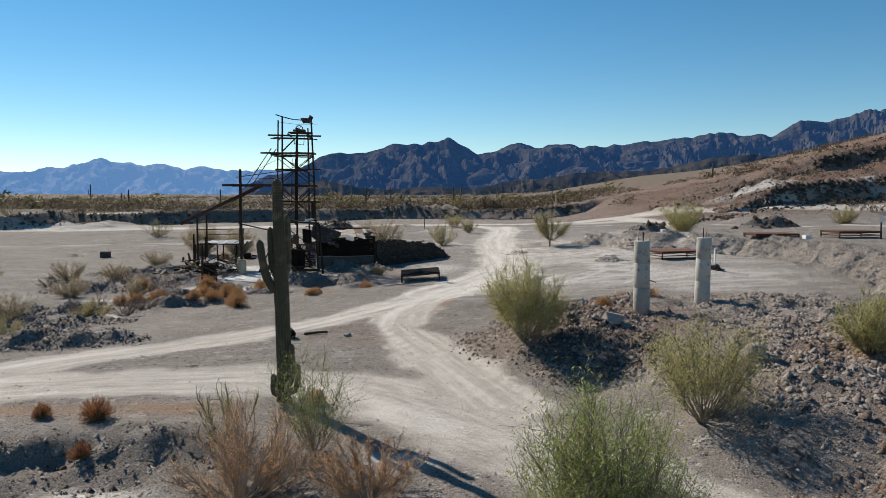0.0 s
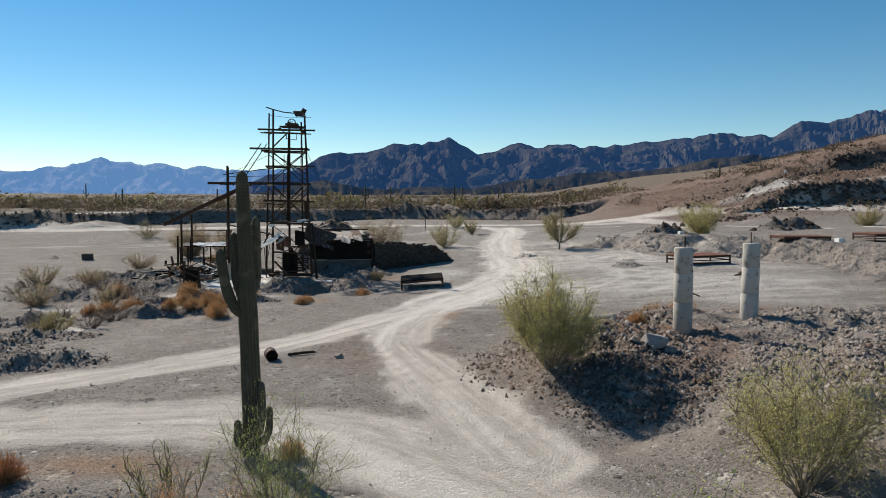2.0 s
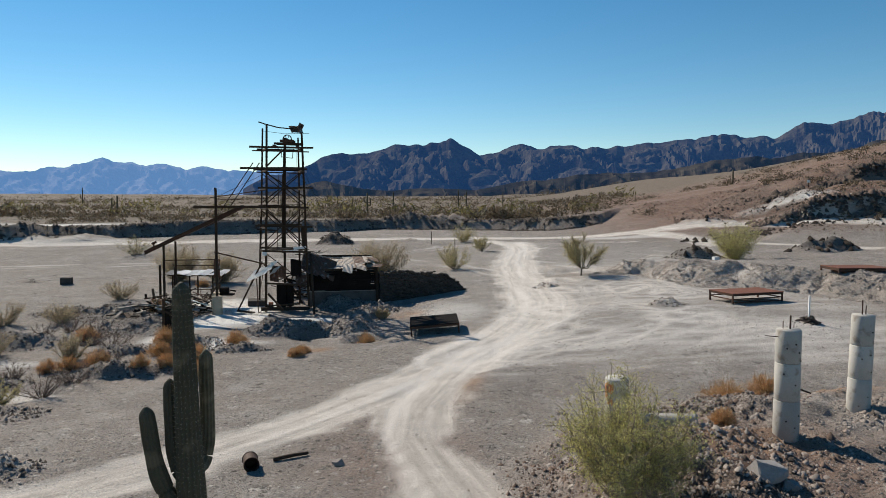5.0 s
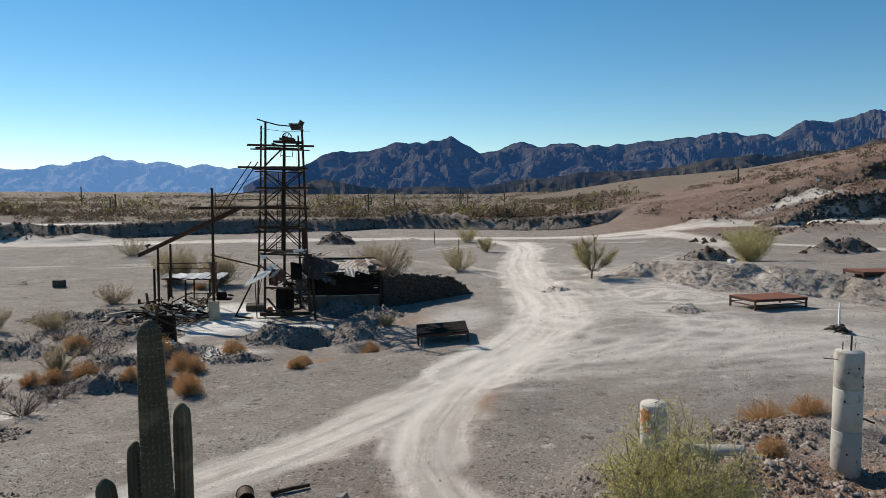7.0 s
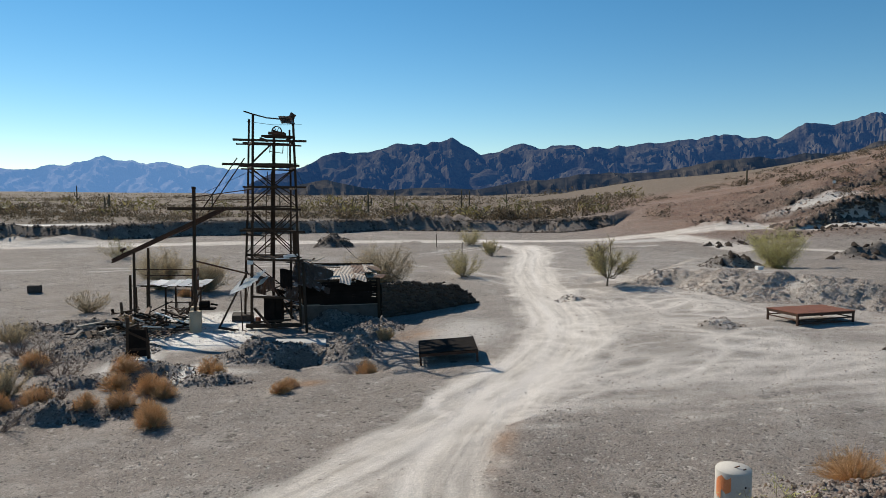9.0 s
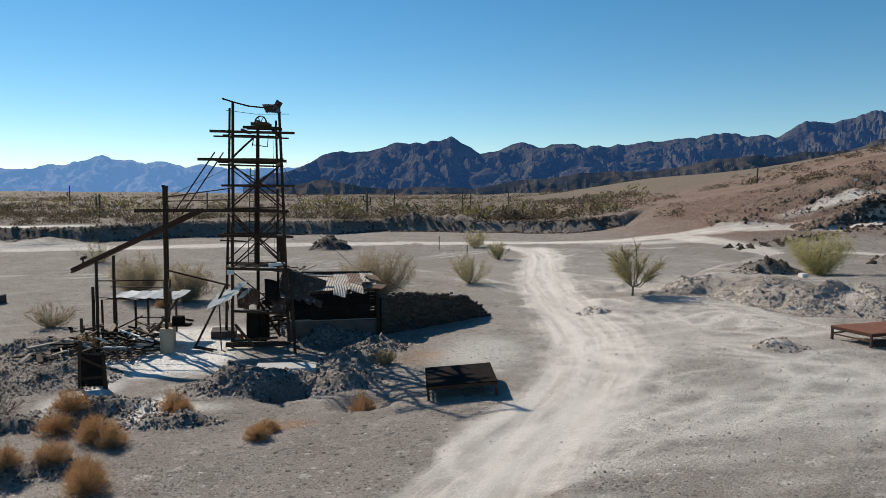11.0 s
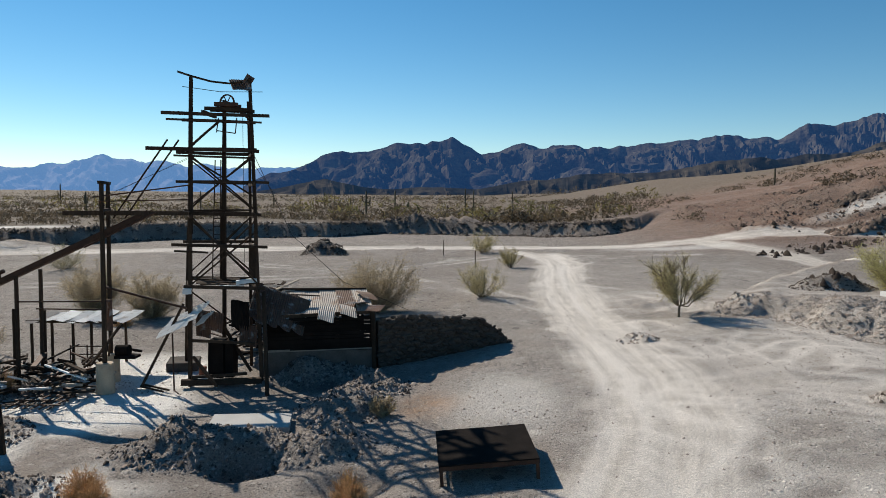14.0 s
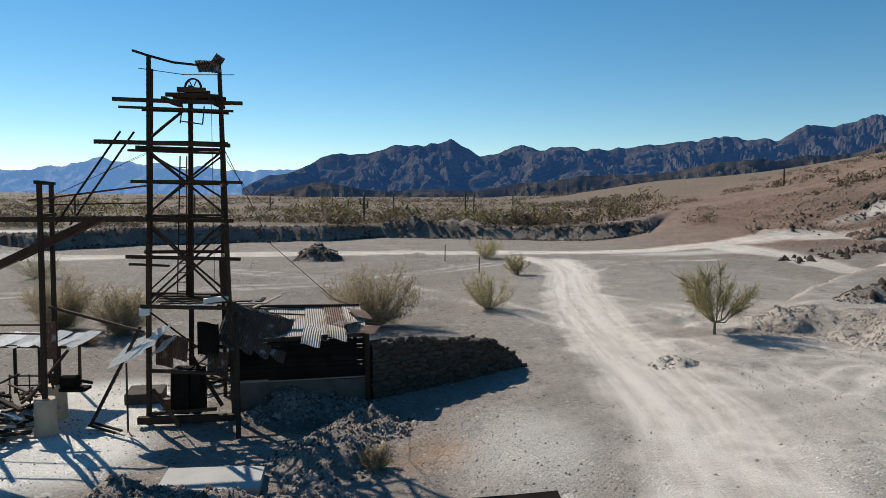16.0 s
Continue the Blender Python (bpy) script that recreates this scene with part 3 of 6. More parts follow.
    pale = np.maximum.reduce([flat, 0.55 * mound(gx, gy, -1.2, 45.0, 3.0, 5.5), 1.7 * mound(gx, gy, -14.2, 49.8, 2.6, 4.4), 1.4 * mound(gx, gy, -16.6, 45.4, 2.6, 2.2), 1.5 * mound(gx, gy, -13.6, 45.6, 2.6, 3.4), 1.3 * mound(gx, gy, -16.4, 50.6, 3.0, 3.0), 1.4 * mound(gx, gy, -12.3, 38.6, 1.0, 2.6), 1.3 * mound(gx, gy, -14.6, 43.4, 1.8, 1.6), 1.3 * mound(gx, gy, -14.16, 44.6, 3.4, 2.6), 1.3 * mound(gx, gy, -16.09, 48.9, 2.6, 2.8), 1.2 * mound(gx, gy, -15.63, 40.25, 1.4, 3.4), 1.25 * mound(gx, gy, -14.59, 45.47, 2.8, 4.0), 1.2 * mound(gx, gy, -13.3, 48.68, 1.6, 2.0), mound(gx, gy, -15.55, 51.9, 2.5, 2.2), mound(gx, gy, -16.61, 29.66, 2.4, 0.9) * 0.7, mound(gx, gy, -11.58, 38.8, 2.4, 0.9) * 0.7, mound(gx, gy, -19.76, 34.5, 2.4, 0.8) * 0.6, mound(gx, gy, -13, 22.59, 2.2, 0.9) * 0.7, mound(gx, gy, -6.3, 9.3, 1.8, 0.9) * 0.8,
                              mound(gx, gy, 46, 108, 9, 3.2), mound(gx, gy, -1.2, 10.2, 1.6, 0.8) * 0.8, mound(gx, gy, -58, 104, 14, 5), mound(gx, gy, 20, 98, 10, 3) * 0.6]) * 0.85
    brown = np.maximum(up * ss(gy, 88, 104) * (1 - 0.5 * ss(gy, 160, 400)), 0.9 * ss(gy, 118, 150))
    brown = np.maximum(brown, 0.6 * mound(gx, gy, 11.5, 13, 7.0, 9.0) + 0.75 * mound(gx, gy, 5, 20.8, 6.0, 5.0) + 0.5 * mound(gx, gy, -2.6, 23.46, 3.4, 4.0))
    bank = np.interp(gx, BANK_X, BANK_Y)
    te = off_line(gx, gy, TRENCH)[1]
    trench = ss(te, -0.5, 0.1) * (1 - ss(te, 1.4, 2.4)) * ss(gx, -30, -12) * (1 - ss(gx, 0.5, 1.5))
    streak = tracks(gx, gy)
    # dark rock, plus shade painted on the bank, trench, hollow and bush slope
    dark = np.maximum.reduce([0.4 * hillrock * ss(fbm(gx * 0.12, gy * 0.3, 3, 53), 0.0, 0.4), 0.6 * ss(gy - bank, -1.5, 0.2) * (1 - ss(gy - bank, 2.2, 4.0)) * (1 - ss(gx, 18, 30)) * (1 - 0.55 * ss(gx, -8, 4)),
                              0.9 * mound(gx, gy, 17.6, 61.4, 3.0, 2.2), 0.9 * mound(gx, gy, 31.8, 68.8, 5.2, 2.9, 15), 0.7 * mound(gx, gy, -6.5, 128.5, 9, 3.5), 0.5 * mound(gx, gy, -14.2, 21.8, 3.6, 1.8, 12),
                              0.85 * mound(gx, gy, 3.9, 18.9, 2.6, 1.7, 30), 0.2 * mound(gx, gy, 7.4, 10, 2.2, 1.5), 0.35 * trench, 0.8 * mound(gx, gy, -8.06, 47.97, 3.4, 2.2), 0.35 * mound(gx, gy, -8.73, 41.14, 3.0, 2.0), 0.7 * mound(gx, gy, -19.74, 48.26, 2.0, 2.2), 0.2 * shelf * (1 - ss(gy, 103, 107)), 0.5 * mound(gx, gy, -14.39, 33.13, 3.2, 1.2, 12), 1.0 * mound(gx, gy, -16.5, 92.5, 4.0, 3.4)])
    lane, run, best = np.zeros(gx.shape), np.zeros(gx.shape), np.full(gx.shape, 1e9)
    for line in (ROAD_A, ROAD_B, ROAD_C, ROAD_FAR, ROAD_WIDE, ROAD_TERRACE):
        d, off, along = off_line(gx, gy, line)
        lane, run = np.where(d < best, off, lane), np.where(d < best, along * sum(math.dist(a, b) for a, b in zip(line, line[1:])), run)
        best = np.minimum(best, d)
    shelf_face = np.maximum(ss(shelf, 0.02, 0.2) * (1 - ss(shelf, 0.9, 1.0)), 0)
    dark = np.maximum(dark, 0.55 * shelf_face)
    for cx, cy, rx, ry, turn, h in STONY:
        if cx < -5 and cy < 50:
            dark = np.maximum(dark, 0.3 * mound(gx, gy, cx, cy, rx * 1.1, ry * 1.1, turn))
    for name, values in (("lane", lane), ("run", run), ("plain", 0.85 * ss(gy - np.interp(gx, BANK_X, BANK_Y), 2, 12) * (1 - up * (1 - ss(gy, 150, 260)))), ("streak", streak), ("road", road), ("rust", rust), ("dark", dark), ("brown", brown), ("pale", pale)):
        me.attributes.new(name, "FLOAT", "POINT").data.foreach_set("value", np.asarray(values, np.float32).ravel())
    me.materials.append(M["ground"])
    return tagged(new("ground", me), "grey-tan stony desert ground with pale wheel tracks", "ground", kind="structure")


def ground_z(x, y):
    return float(terrain(np.array([float(x)]), np.array([float(y)]))[0][0])


ground = build_ground()


# ---- mountains ----
def ridge_line(name, label, px, heights, dist, depth, material, seed, rows=50, n=480, jag=0.028):
    """A mountain range: skyline heights (in metres at that distance) along sideways places, falling forward in ridges and gullies."""
    xs = np.linspace(px[0], px[-1], n)
    top = np.interp(xs, px, heights)
    top = top * (1 + jag * fbm(xs * 0.010, xs * 0 + seed, 4, seed, 0.5)) + 2
    t = np.linspace(0, 1, rows)[:, None]
    y = dist - depth * t + 0 * xs[None, :]
    x = xs[None, :] * (y / dist)
    k = 3200.0 / dist
    bend = 45 / k * ss(t, 0.0, 0.08)
    wx, wy = x + bend * fbm(x * 0.006 * k, y * 0.006 * k, 3, seed + 3), y + bend * fbm(x * 0.006 * k + 9, y * 0.006 * k, 3, seed + 4)
    z = top[None, :] - 0.62 * np.abs(dist - wy)
    # spurs running down from the crest, each a tent with its own slant
    g = np.random.default_rng(seed)
    sx = xs[0]
    while sx < xs[-1]:
        h0 = float(np.interp(sx, xs, top))
        long, slant = g.uniform(1.6, 3.2) * h0 + 40 / k, g.uniform(-0.35, 0.85)
        vx, vy = slant / math.hypot(slant, 1), -1 / math.hypot(slant, 1)
        q = np.clip(((wx - sx) * vx + (wy - dist) * vy) / long, 0, 1)
        d = np.hypot(wx - sx - vx * q * long, wy - dist - vy * q * long)
        h = h0 * (0.98 - 0.9 * q ** g.uniform(0.7, 1.2)) + 0.06 * h0 * vnoise(q * g.uniform(5, 9), q * 0 + sx, seed + 5) * ss(q, 0, 0.15)
        z = np.maximum(z, h - g.uniform(0.55, 0.8) * d)
        sx += g.uniform(35, 110) / k
    ridged = 1 - np.abs(fbm((wx + 0.5 * wy) * 0.013 * k, wy * 0.010 * k, 4, seed + 6, 0.5))
    z = z + ss(t, 0.01, 0.10) * 0.17 * top[None, :] * (ridged - 0.78)
    z = np.clip(z, -6, top[None, :] * (1 - 0.1 * t))
    back_z, back_y = top[None, :] * 0.0, np.full((1, n), dist + depth * 0.5)
    verts = np.concatenate([np.stack([xs[None, :], back_y, back_z - 40], -1), np.stack([x, y, z - 8 * t], -1)]).reshape(-1, 3)
    i = np.arange((rows + 1) * n).reshape(rows + 1, n)
    faces = np.stack([i[:-1, :-1], i[1:, :-1], i[1:, 1:], i[:-1, 1:]], -1).reshape(-1, 4)
    ob = put_mesh(name, verts.tolist(), faces.tolist(), material, smooth=False)
    return tagged(ob, label, "mountain", kind="structure")


# blue emission put in as haze, strongest on the far range
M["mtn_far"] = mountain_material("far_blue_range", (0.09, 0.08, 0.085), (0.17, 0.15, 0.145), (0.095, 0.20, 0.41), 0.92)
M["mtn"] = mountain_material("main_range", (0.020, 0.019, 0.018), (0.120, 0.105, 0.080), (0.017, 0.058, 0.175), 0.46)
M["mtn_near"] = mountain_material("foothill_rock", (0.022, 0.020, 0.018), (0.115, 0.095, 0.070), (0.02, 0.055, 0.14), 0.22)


def sideways(pixel, d):
    return ((pixel - 784) / 1231.0 - 0.0285) * d


def tall(row, d):
    return 5.1 + (346 - row) / 1231.0 * d


FAR = [(-500, 318), (-250, 308), (-80, 300), (0, 303), (50, 299), (100, 292), (130, 287), (175, 280), (215, 286), (255, 293), (290, 287), (325, 298), (380, 296), (430, 298), (500, 297), (560, 300), (640, 312), (760, 330)]
MAIN = [(430, 333), (480, 306), (510, 304), (540, 293), (575, 277), (615, 266), (650, 264), (700, 255), (750, 258), (797, 247), (830, 262), (848, 272), (880, 264), (918, 250), (960, 257), (990, 251), (1040, 261), (1075, 259), (1130, 253), (1190, 243),
        (1250, 238), (1300, 240), (1360, 233), (1390, 224), (1425, 213), (1455, 218), (1500, 207), (1545, 193), (1600, 192), (1700, 170), (1900, 150), (2300, 180)]
FOOT = [(430, 345), (520, 330), (580, 318), (640, 330), (700, 334), (780, 332), (840, 335), (920, 318), (980, 312), (1050, 308), (1120, 300), (1180, 302), (1230, 292), (1300, 284), (1360, 276), (1430, 264), (1500, 258), (1600, 250), (2000, 235)]
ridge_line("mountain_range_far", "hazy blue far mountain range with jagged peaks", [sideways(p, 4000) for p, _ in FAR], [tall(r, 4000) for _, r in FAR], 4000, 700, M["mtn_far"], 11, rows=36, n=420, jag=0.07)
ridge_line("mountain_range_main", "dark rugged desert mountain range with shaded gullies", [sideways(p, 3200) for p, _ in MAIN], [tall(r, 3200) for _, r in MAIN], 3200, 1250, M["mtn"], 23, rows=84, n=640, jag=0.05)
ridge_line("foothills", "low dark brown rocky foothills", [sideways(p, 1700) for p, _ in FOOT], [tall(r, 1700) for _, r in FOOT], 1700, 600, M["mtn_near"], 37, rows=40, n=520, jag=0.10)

# ---- loose stones ----
ICO = np.array([(0, 0, 1)] + [(0.894 * math.cos(a), 0.894 * math.sin(a), 0.447) for a in np.arange(5) * 2 * math.pi / 5]
               + [(0.894 * math.cos(a), 0.894 * math.sin(a), -0.447) for a in (np.arange(5) + 0.5) * 2 * math.pi / 5] + [(0, 0, -1)])
ICO_F = np.array([(0, i + 1, (i + 1) % 5 + 1) for i in range(5)] + [(i + 1, i + 6, (i + 1) % 5 + 1) for i in range(5)]
                 + [((i + 1) % 5 + 1, i + 6, (i + 1) % 5 + 6) for i in range(5)] + [(11, (i + 1) % 5 + 6, i + 6) for i in range(5)])
rng = np.random.default_rng(7)


def spins(n):
    """n random turns, as matrices."""
    q = rng.normal(size=(n, 4))
    q /= np.linalg.norm(q, axis=1)[:, None]
    w, x, y, z = q.T
    return np.stack([np.stack([1 - 2 * (y * y + z * z), 2 * (x * y - z * w), 2 * (x * z + y * w)], -1),
                     np.stack([2 * (x * y + z * w), 1 - 2 * (x * x + z * z), 2 * (y * z - x * w)], -1),
                     np.stack([2 * (x * z - y * w), 2 * (y * z + x * w), 1 - 2 * (x * x + y * y)], -1)], 1)


CHIP = np.array([(1, 0.15, -0.45), (0.1, 1, -0.45), (-1, -0.1, -0.45), (0, -1, -0.45), (0.1, 0.05, 0.85), (0.45, 0.5, 0.5)])
CHIP_F = np.array([(0, 1, 5), (1, 4, 5), (0, 5, 4), (1, 2, 4), (2, 3, 4), (3, 0, 4)])


def many(name, centers, size, material, label, category, flat=0.6, parent=None, coarse=False):
    """Many angular stones in one mesh; coarse ones are half-buried chips."""
    n = len(centers)
    shape, shape_f = (CHIP, CHIP_F) if coarse else (ICO, ICO_F)
    v = shape[None] * (1 + rng.uniform(-0.38, 0.25, (n, len(shape), 1)))
    v = v * rng.uniform(0.55, 1.25, (n, 1, 3))
    if coarse:
        a = rng.uniform(0, 2 * math.pi, n)
        co, si, ze = np.cos(a), np.sin(a), np.zeros(n)
        turn = np.stack([np.stack([co, -si, ze], -1), np.stack([si, co, ze], -1), np.stack([ze, ze, ze + 1.35], -1)], 1)
    else:
        turn = spins(n)
    v = np.einsum("nij,nkj->nki", turn, v)
    v[:, :, 2] *= flat
    v = v * size[:, None, None] + centers[:, None, :]
    f = shape_f[None] + (np.arange(n) * len(shape))[:, None, None]
    me = bpy.data.meshes.new(name)
    verts, faces = v.reshape(-1, 3), f.reshape(-1, 3)
    me.vertices.add(len(verts))
    me.vertices.foreach_set("co", verts.ravel())
    me.loops.add(faces.size)
    me.loops.foreach_set("vertex_index", faces.ravel())
    me.polygons.add(len(faces))
    me.polygons.foreach_set("loop_start", np.arange(0, faces.size, 3))
    me.polygons.foreach_set("loop_total", np.full(len(faces), 3))
    me.update(calc_edges=True)
    me.materials.append(material)
    ob = new(name, me)
    ob.parent = parent
    return tagged(ob, label, category, kind="stuff")


def scatter(n, box, small, large, keep):
    """Stones thrown over a box of ground and kept where keep(x, y, terrain) is above chance."""
    x, y = rng.uniform(box[0], box[1], n), rng.uniform(box[2], box[3], n)
    t = terrain(x, y)
    ok = rng.uniform(0, 1, n) < keep(x, y, t)
    x, y, z = x[ok], y[ok], t[0][ok]
    s = small * (large / small) ** (rng.uniform(0, 1, len(x)) ** 1.9)
    return np.stack([x, y, z + s * 0.15], -1), s


def along(line, n, low, high, small, large):
    """Stones strewn beside a line, from low to high metres off it."""
    k = rng.integers(0, len(line) - 1, n)
    p = np.array(line, float)
    d = p[k + 1] - p[k]
    q = p[k] + d * rng.uniform(0, 1, (n, 1))
    side = np.stack([d[:, 1], -d[:, 0]], -1) / np.linalg.norm(d, axis=1)[:, None]
    q = q + side * rng.uniform(low, high, (n, 1))
    s = small * (large / small) ** (rng.uniform(0, 1, n) ** 1.9)
    return np.stack([q[:, 0], q[:, 1], terrain(q[:, 0], q[:, 1])[0] + s * 0.15], -1), s


c, s = scatter(150000, (-22, 25, 5, 58), 0.022, 0.085, lambda x, y, t: np.clip(t[1], 0, 1) ** 1.2 * (1 - road_mask(x, y)) * 0.75)
many("rubble", c, s, M["rock"], "grey broken rubble lying on the spoil heaps", "rubble", coarse=True)
heaps = []
for cx, cy, rx, ry, turn, h in STONY:
    if cy < 66 and h > 0.15:
        k = int(rx * ry * math.pi * 80)
        a, q = rng.uniform(0, 2 * math.pi, k), np.sqrt(rng.uniform(0, 1, k)) * 0.95
        co, si = math.cos(radians(turn)), math.sin(radians(turn))
        hx, hy = np.cos(a) * q * rx, np.sin(a) * q * ry
        heaps.append(np.stack([cx + hx * co - hy * si, cy + hx * si + hy * co], -1))
heaps = np.concatenate(heaps)
hs = 0.028 * (0.11 / 0.028) ** (rng.uniform(0, 1, len(heaps)) ** 1.7)
pick = rng.uniform(0, 1, len(heaps)) < np.where(heaps[:, 1] > 58, 0.1, np.where(heaps[:, 0] > 0, 0.85, np.where(heaps[:, 0] < -12.5, 0.50, 0.62)))
hc = np.concatenate([heaps, (terrain(heaps[:, 0], heaps[:, 1])[0] + hs * 0.2)[:, None]], 1)
many("heap_stones", hc[pick], hs[pick], M["rock"], "grey stones packed on the spoil heaps", "rubble", coarse=True)
many("heap_stones_dark", hc[~pick], hs[~pick], M["dark_rock"], "dark stones packed on the spoil heaps", "rubble", coarse=True)
# dark brown rock; its darkness also stands for shade on slope and hollow
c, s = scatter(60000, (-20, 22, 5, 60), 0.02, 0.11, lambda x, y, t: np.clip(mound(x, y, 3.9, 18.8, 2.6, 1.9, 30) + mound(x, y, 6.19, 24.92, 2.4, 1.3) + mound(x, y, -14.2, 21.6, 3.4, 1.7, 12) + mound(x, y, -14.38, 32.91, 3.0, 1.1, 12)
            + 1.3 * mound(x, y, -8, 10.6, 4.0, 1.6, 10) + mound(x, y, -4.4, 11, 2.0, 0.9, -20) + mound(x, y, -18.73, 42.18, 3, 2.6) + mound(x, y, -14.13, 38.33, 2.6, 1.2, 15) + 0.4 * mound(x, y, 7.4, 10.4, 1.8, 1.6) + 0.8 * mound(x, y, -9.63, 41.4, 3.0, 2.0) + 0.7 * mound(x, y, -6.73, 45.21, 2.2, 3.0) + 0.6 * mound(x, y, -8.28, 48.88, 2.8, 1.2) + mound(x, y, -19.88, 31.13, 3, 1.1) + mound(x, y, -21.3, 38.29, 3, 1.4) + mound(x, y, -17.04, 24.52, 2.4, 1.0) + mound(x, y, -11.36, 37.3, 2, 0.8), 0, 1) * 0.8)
many("dark_rubble", c, s, M["dark_rock"], "dark brown broken rock on the heaps, partly dark to stand for shade", "rubble", coarse=True)
HILL_EDGE = [(27, 90), (34, 94), (42, 97.5), (52, 99.5), (66, 101), (90, 103)]
c, s = along(BERM_FOOT[2:11], 16000, -0.2, 3.4, 0.022, 0.095)
many("berm_stones", c, s, M["rock"], "grey stones covering the terrace slope", "rubble", coarse=True)
c, s = scatter(26000, (8, 95, 56, 135), 0.10, 0.60, lambda x, y, t: np.clip(mound(x, y, 17.6, 61.4, 2.9, 2.0, 10) + mound(x, y, 31.8, 68.8, 5.0, 2.8, 15) + 0.10 * t[5] + 0.25 * t[3] * (1 - ss(y, 103, 108)) + np.exp(-(off_line(x, y, HILL_EDGE)[0] / 1.3) ** 2), 0, 1))
many("black_rock_pile", c, s, M["black_rock"], "piled dark rocks on the terrace and hillside", "rubble", coarse=True)
c, s = scatter(58000, (-24, 24, 6, 62), 0.015, 0.065, lambda x, y, t: (1 - 0.93 * road_mask(x, y)) * (0.35 + 0.65 * ss(fbm(x * 0.4, y * 0.4, 2, 5), -0.2, 0.5)))
many("pebbles", c, s, M["rock"], "small grey stones strewn over the flat", "stones", coarse=True)
c, s = scatter(22000, (30, 100, 92, 140), 0.06, 0.30, lambda x, y, t: np.clip(0.25 + t[5], 0, 1) * (1 - road_mask(x, y)))
many("hill_stones", c, s, M["brown_rock"], "brown stones strewn over the hillside", "stones", coarse=True)
c, s = scatter(50000, (0.5, 9, 14, 27), 0.018, 0.10, lambda x, y, t: np.clip(1.6 * mound(x, y, 4.5, 17.7, 2.8, 2.4, 15) + 0.7 * mound(x, y, 5.59, 24.35, 2.2, 1.3) + 0.35 * mound(x, y, 3.4, 20.8, 2.4, 1.6), 0, 1))
many("broken_rock", c[::2], s[::2], M["dark_rock"], "jagged dark rock tipped beside the bush", "rubble", coarse=True)
many("broken_rock", c[1::2], s[1::2], M["brown_rock"], "jagged brown rock tipped beside the bush", "rubble", coarse=True)
c, s = scatter(16000, (-1, 13, 13, 29), 0.03, 0.12, lambda x, y, t: np.clip(1.2 * mound(x, y, 2, 20.6, 2.4, 3.4, 10) + 0.8 * mound(x, y, 6, 21, 3.2, 2.0) + 0.6 * mound(x, y, 6.98, 25.87, 3.4, 1.6), 0, 1))
c2, s2 = scatter(22000, (6, 17, 6, 22), 0.03, 0.14, lambda x, y, t: np.clip(1.1 * mound(x, y, 11.5, 14.0, 5.0, 6.5) + 1.2 * mound(x, y, 7.6, 9.2, 2.6, 2.6), 0, 1) * ss(fbm(x * 0.7, y * 0.7, 2, 25), -0.4, 0.4))
c, s = np.concatenate([c, c2]), np.concatenate([s, s2])
many("brown_rubble", c, s, M["brown_rock"], "reddish brown broken stones on the mound", "rubble", coarse=True)
c, s = along(list(zip(BANK_X[1:10], BANK_Y[1:10])), 6000, -3.0, 1.5, 0.10, 0.45)
c2, s2 = along([(-18.6, 92.3), (-16.5, 92.0), (-14.4, 92.3)], 700, -1.6, 1.6, 0.06, 0.26)
c, s = np.concatenate([c, c2]), np.concatenate([s, s2])
hill = [along([(38, 100.5), (50, 101.5), (66, 103), (90, 105.5)], 3600, -1.8, 0.4, 0.10, 0.75), along([(44, 111), (56, 113), (70, 115.5), (92, 119)], 2000, -1.2, 0.8, 0.10, 0.7)]
many("hill_boulders", hill[0][0][::2], hill[0][1][::2], M["brown_rock"], "brown rock lying along the hillside cut", "rock", flat=0.6, coarse=True)
many("hill_rocks", np.concatenate([hill[0][0][1::2], hill[1][0]]), np.concatenate([hill[0][1][1::2], hill[1][1]]), M["dark_rock"], "dark rock ledges along the hillside cuts", "rock", flat=0.6, coarse=True)
many("bank_rocks", c, s, M["dark_rock"], "dark stones along the far cut bank", "rubble", coarse=True)


def boulder(x, y, size, material, label, squash=0.75):
    bm = bmesh.new()
    bmesh.ops.create_icosphere(bm, subdivisions=3, radius=1)
    for v in bm.verts:
        p = v.co.copy()
        k = 1 + 0.28 * noise.noise(p * 1.1 + Vector((x, y, 0))) + 0.12 * noise.noise(p * 3.0 + Vector((y, x, 3)))
        p = p * k
        for a in (Vector((0.6, -0.7, 0.4)), Vector((-0.8, 0.1, 0.5)), Vector((0.1, 0.3, 1)), Vector((-0.3, -0.9, 0.1))):
            a = a.normalized()
            d = p.dot(a) - 0.6
            if d > 0:
                p = p - a * d
        v.co = Vector((p.x, p.y, p.z * squash)) * size
    ob = part("boulder", bm, material)
    ob.matrix_world = pose(x, y, ground_z(x, y) + size * squash * 0.45, 0, 0, random.uniform(0, 360))
    return tagged(ob, label, "boulder")


boulder(5.15, 19.45, 0.38, M["pale_rock"], "pale angular boulder on the rubble mound")
boulder(5.52, 19.2, 0.18, M["pale_rock"], "smaller pale boulder leaning on the mound")
boulder(-3.85, 22.79, 0.16, M["rock"], "round grey stone beside the track")
boulder(7.3, 13.6, 0.30, M["rock"], "grey boulder among rubble below the shrub")
boulder(10.8, 19.6, 0.34, M["rock"], "grey boulder in the rubble slope")


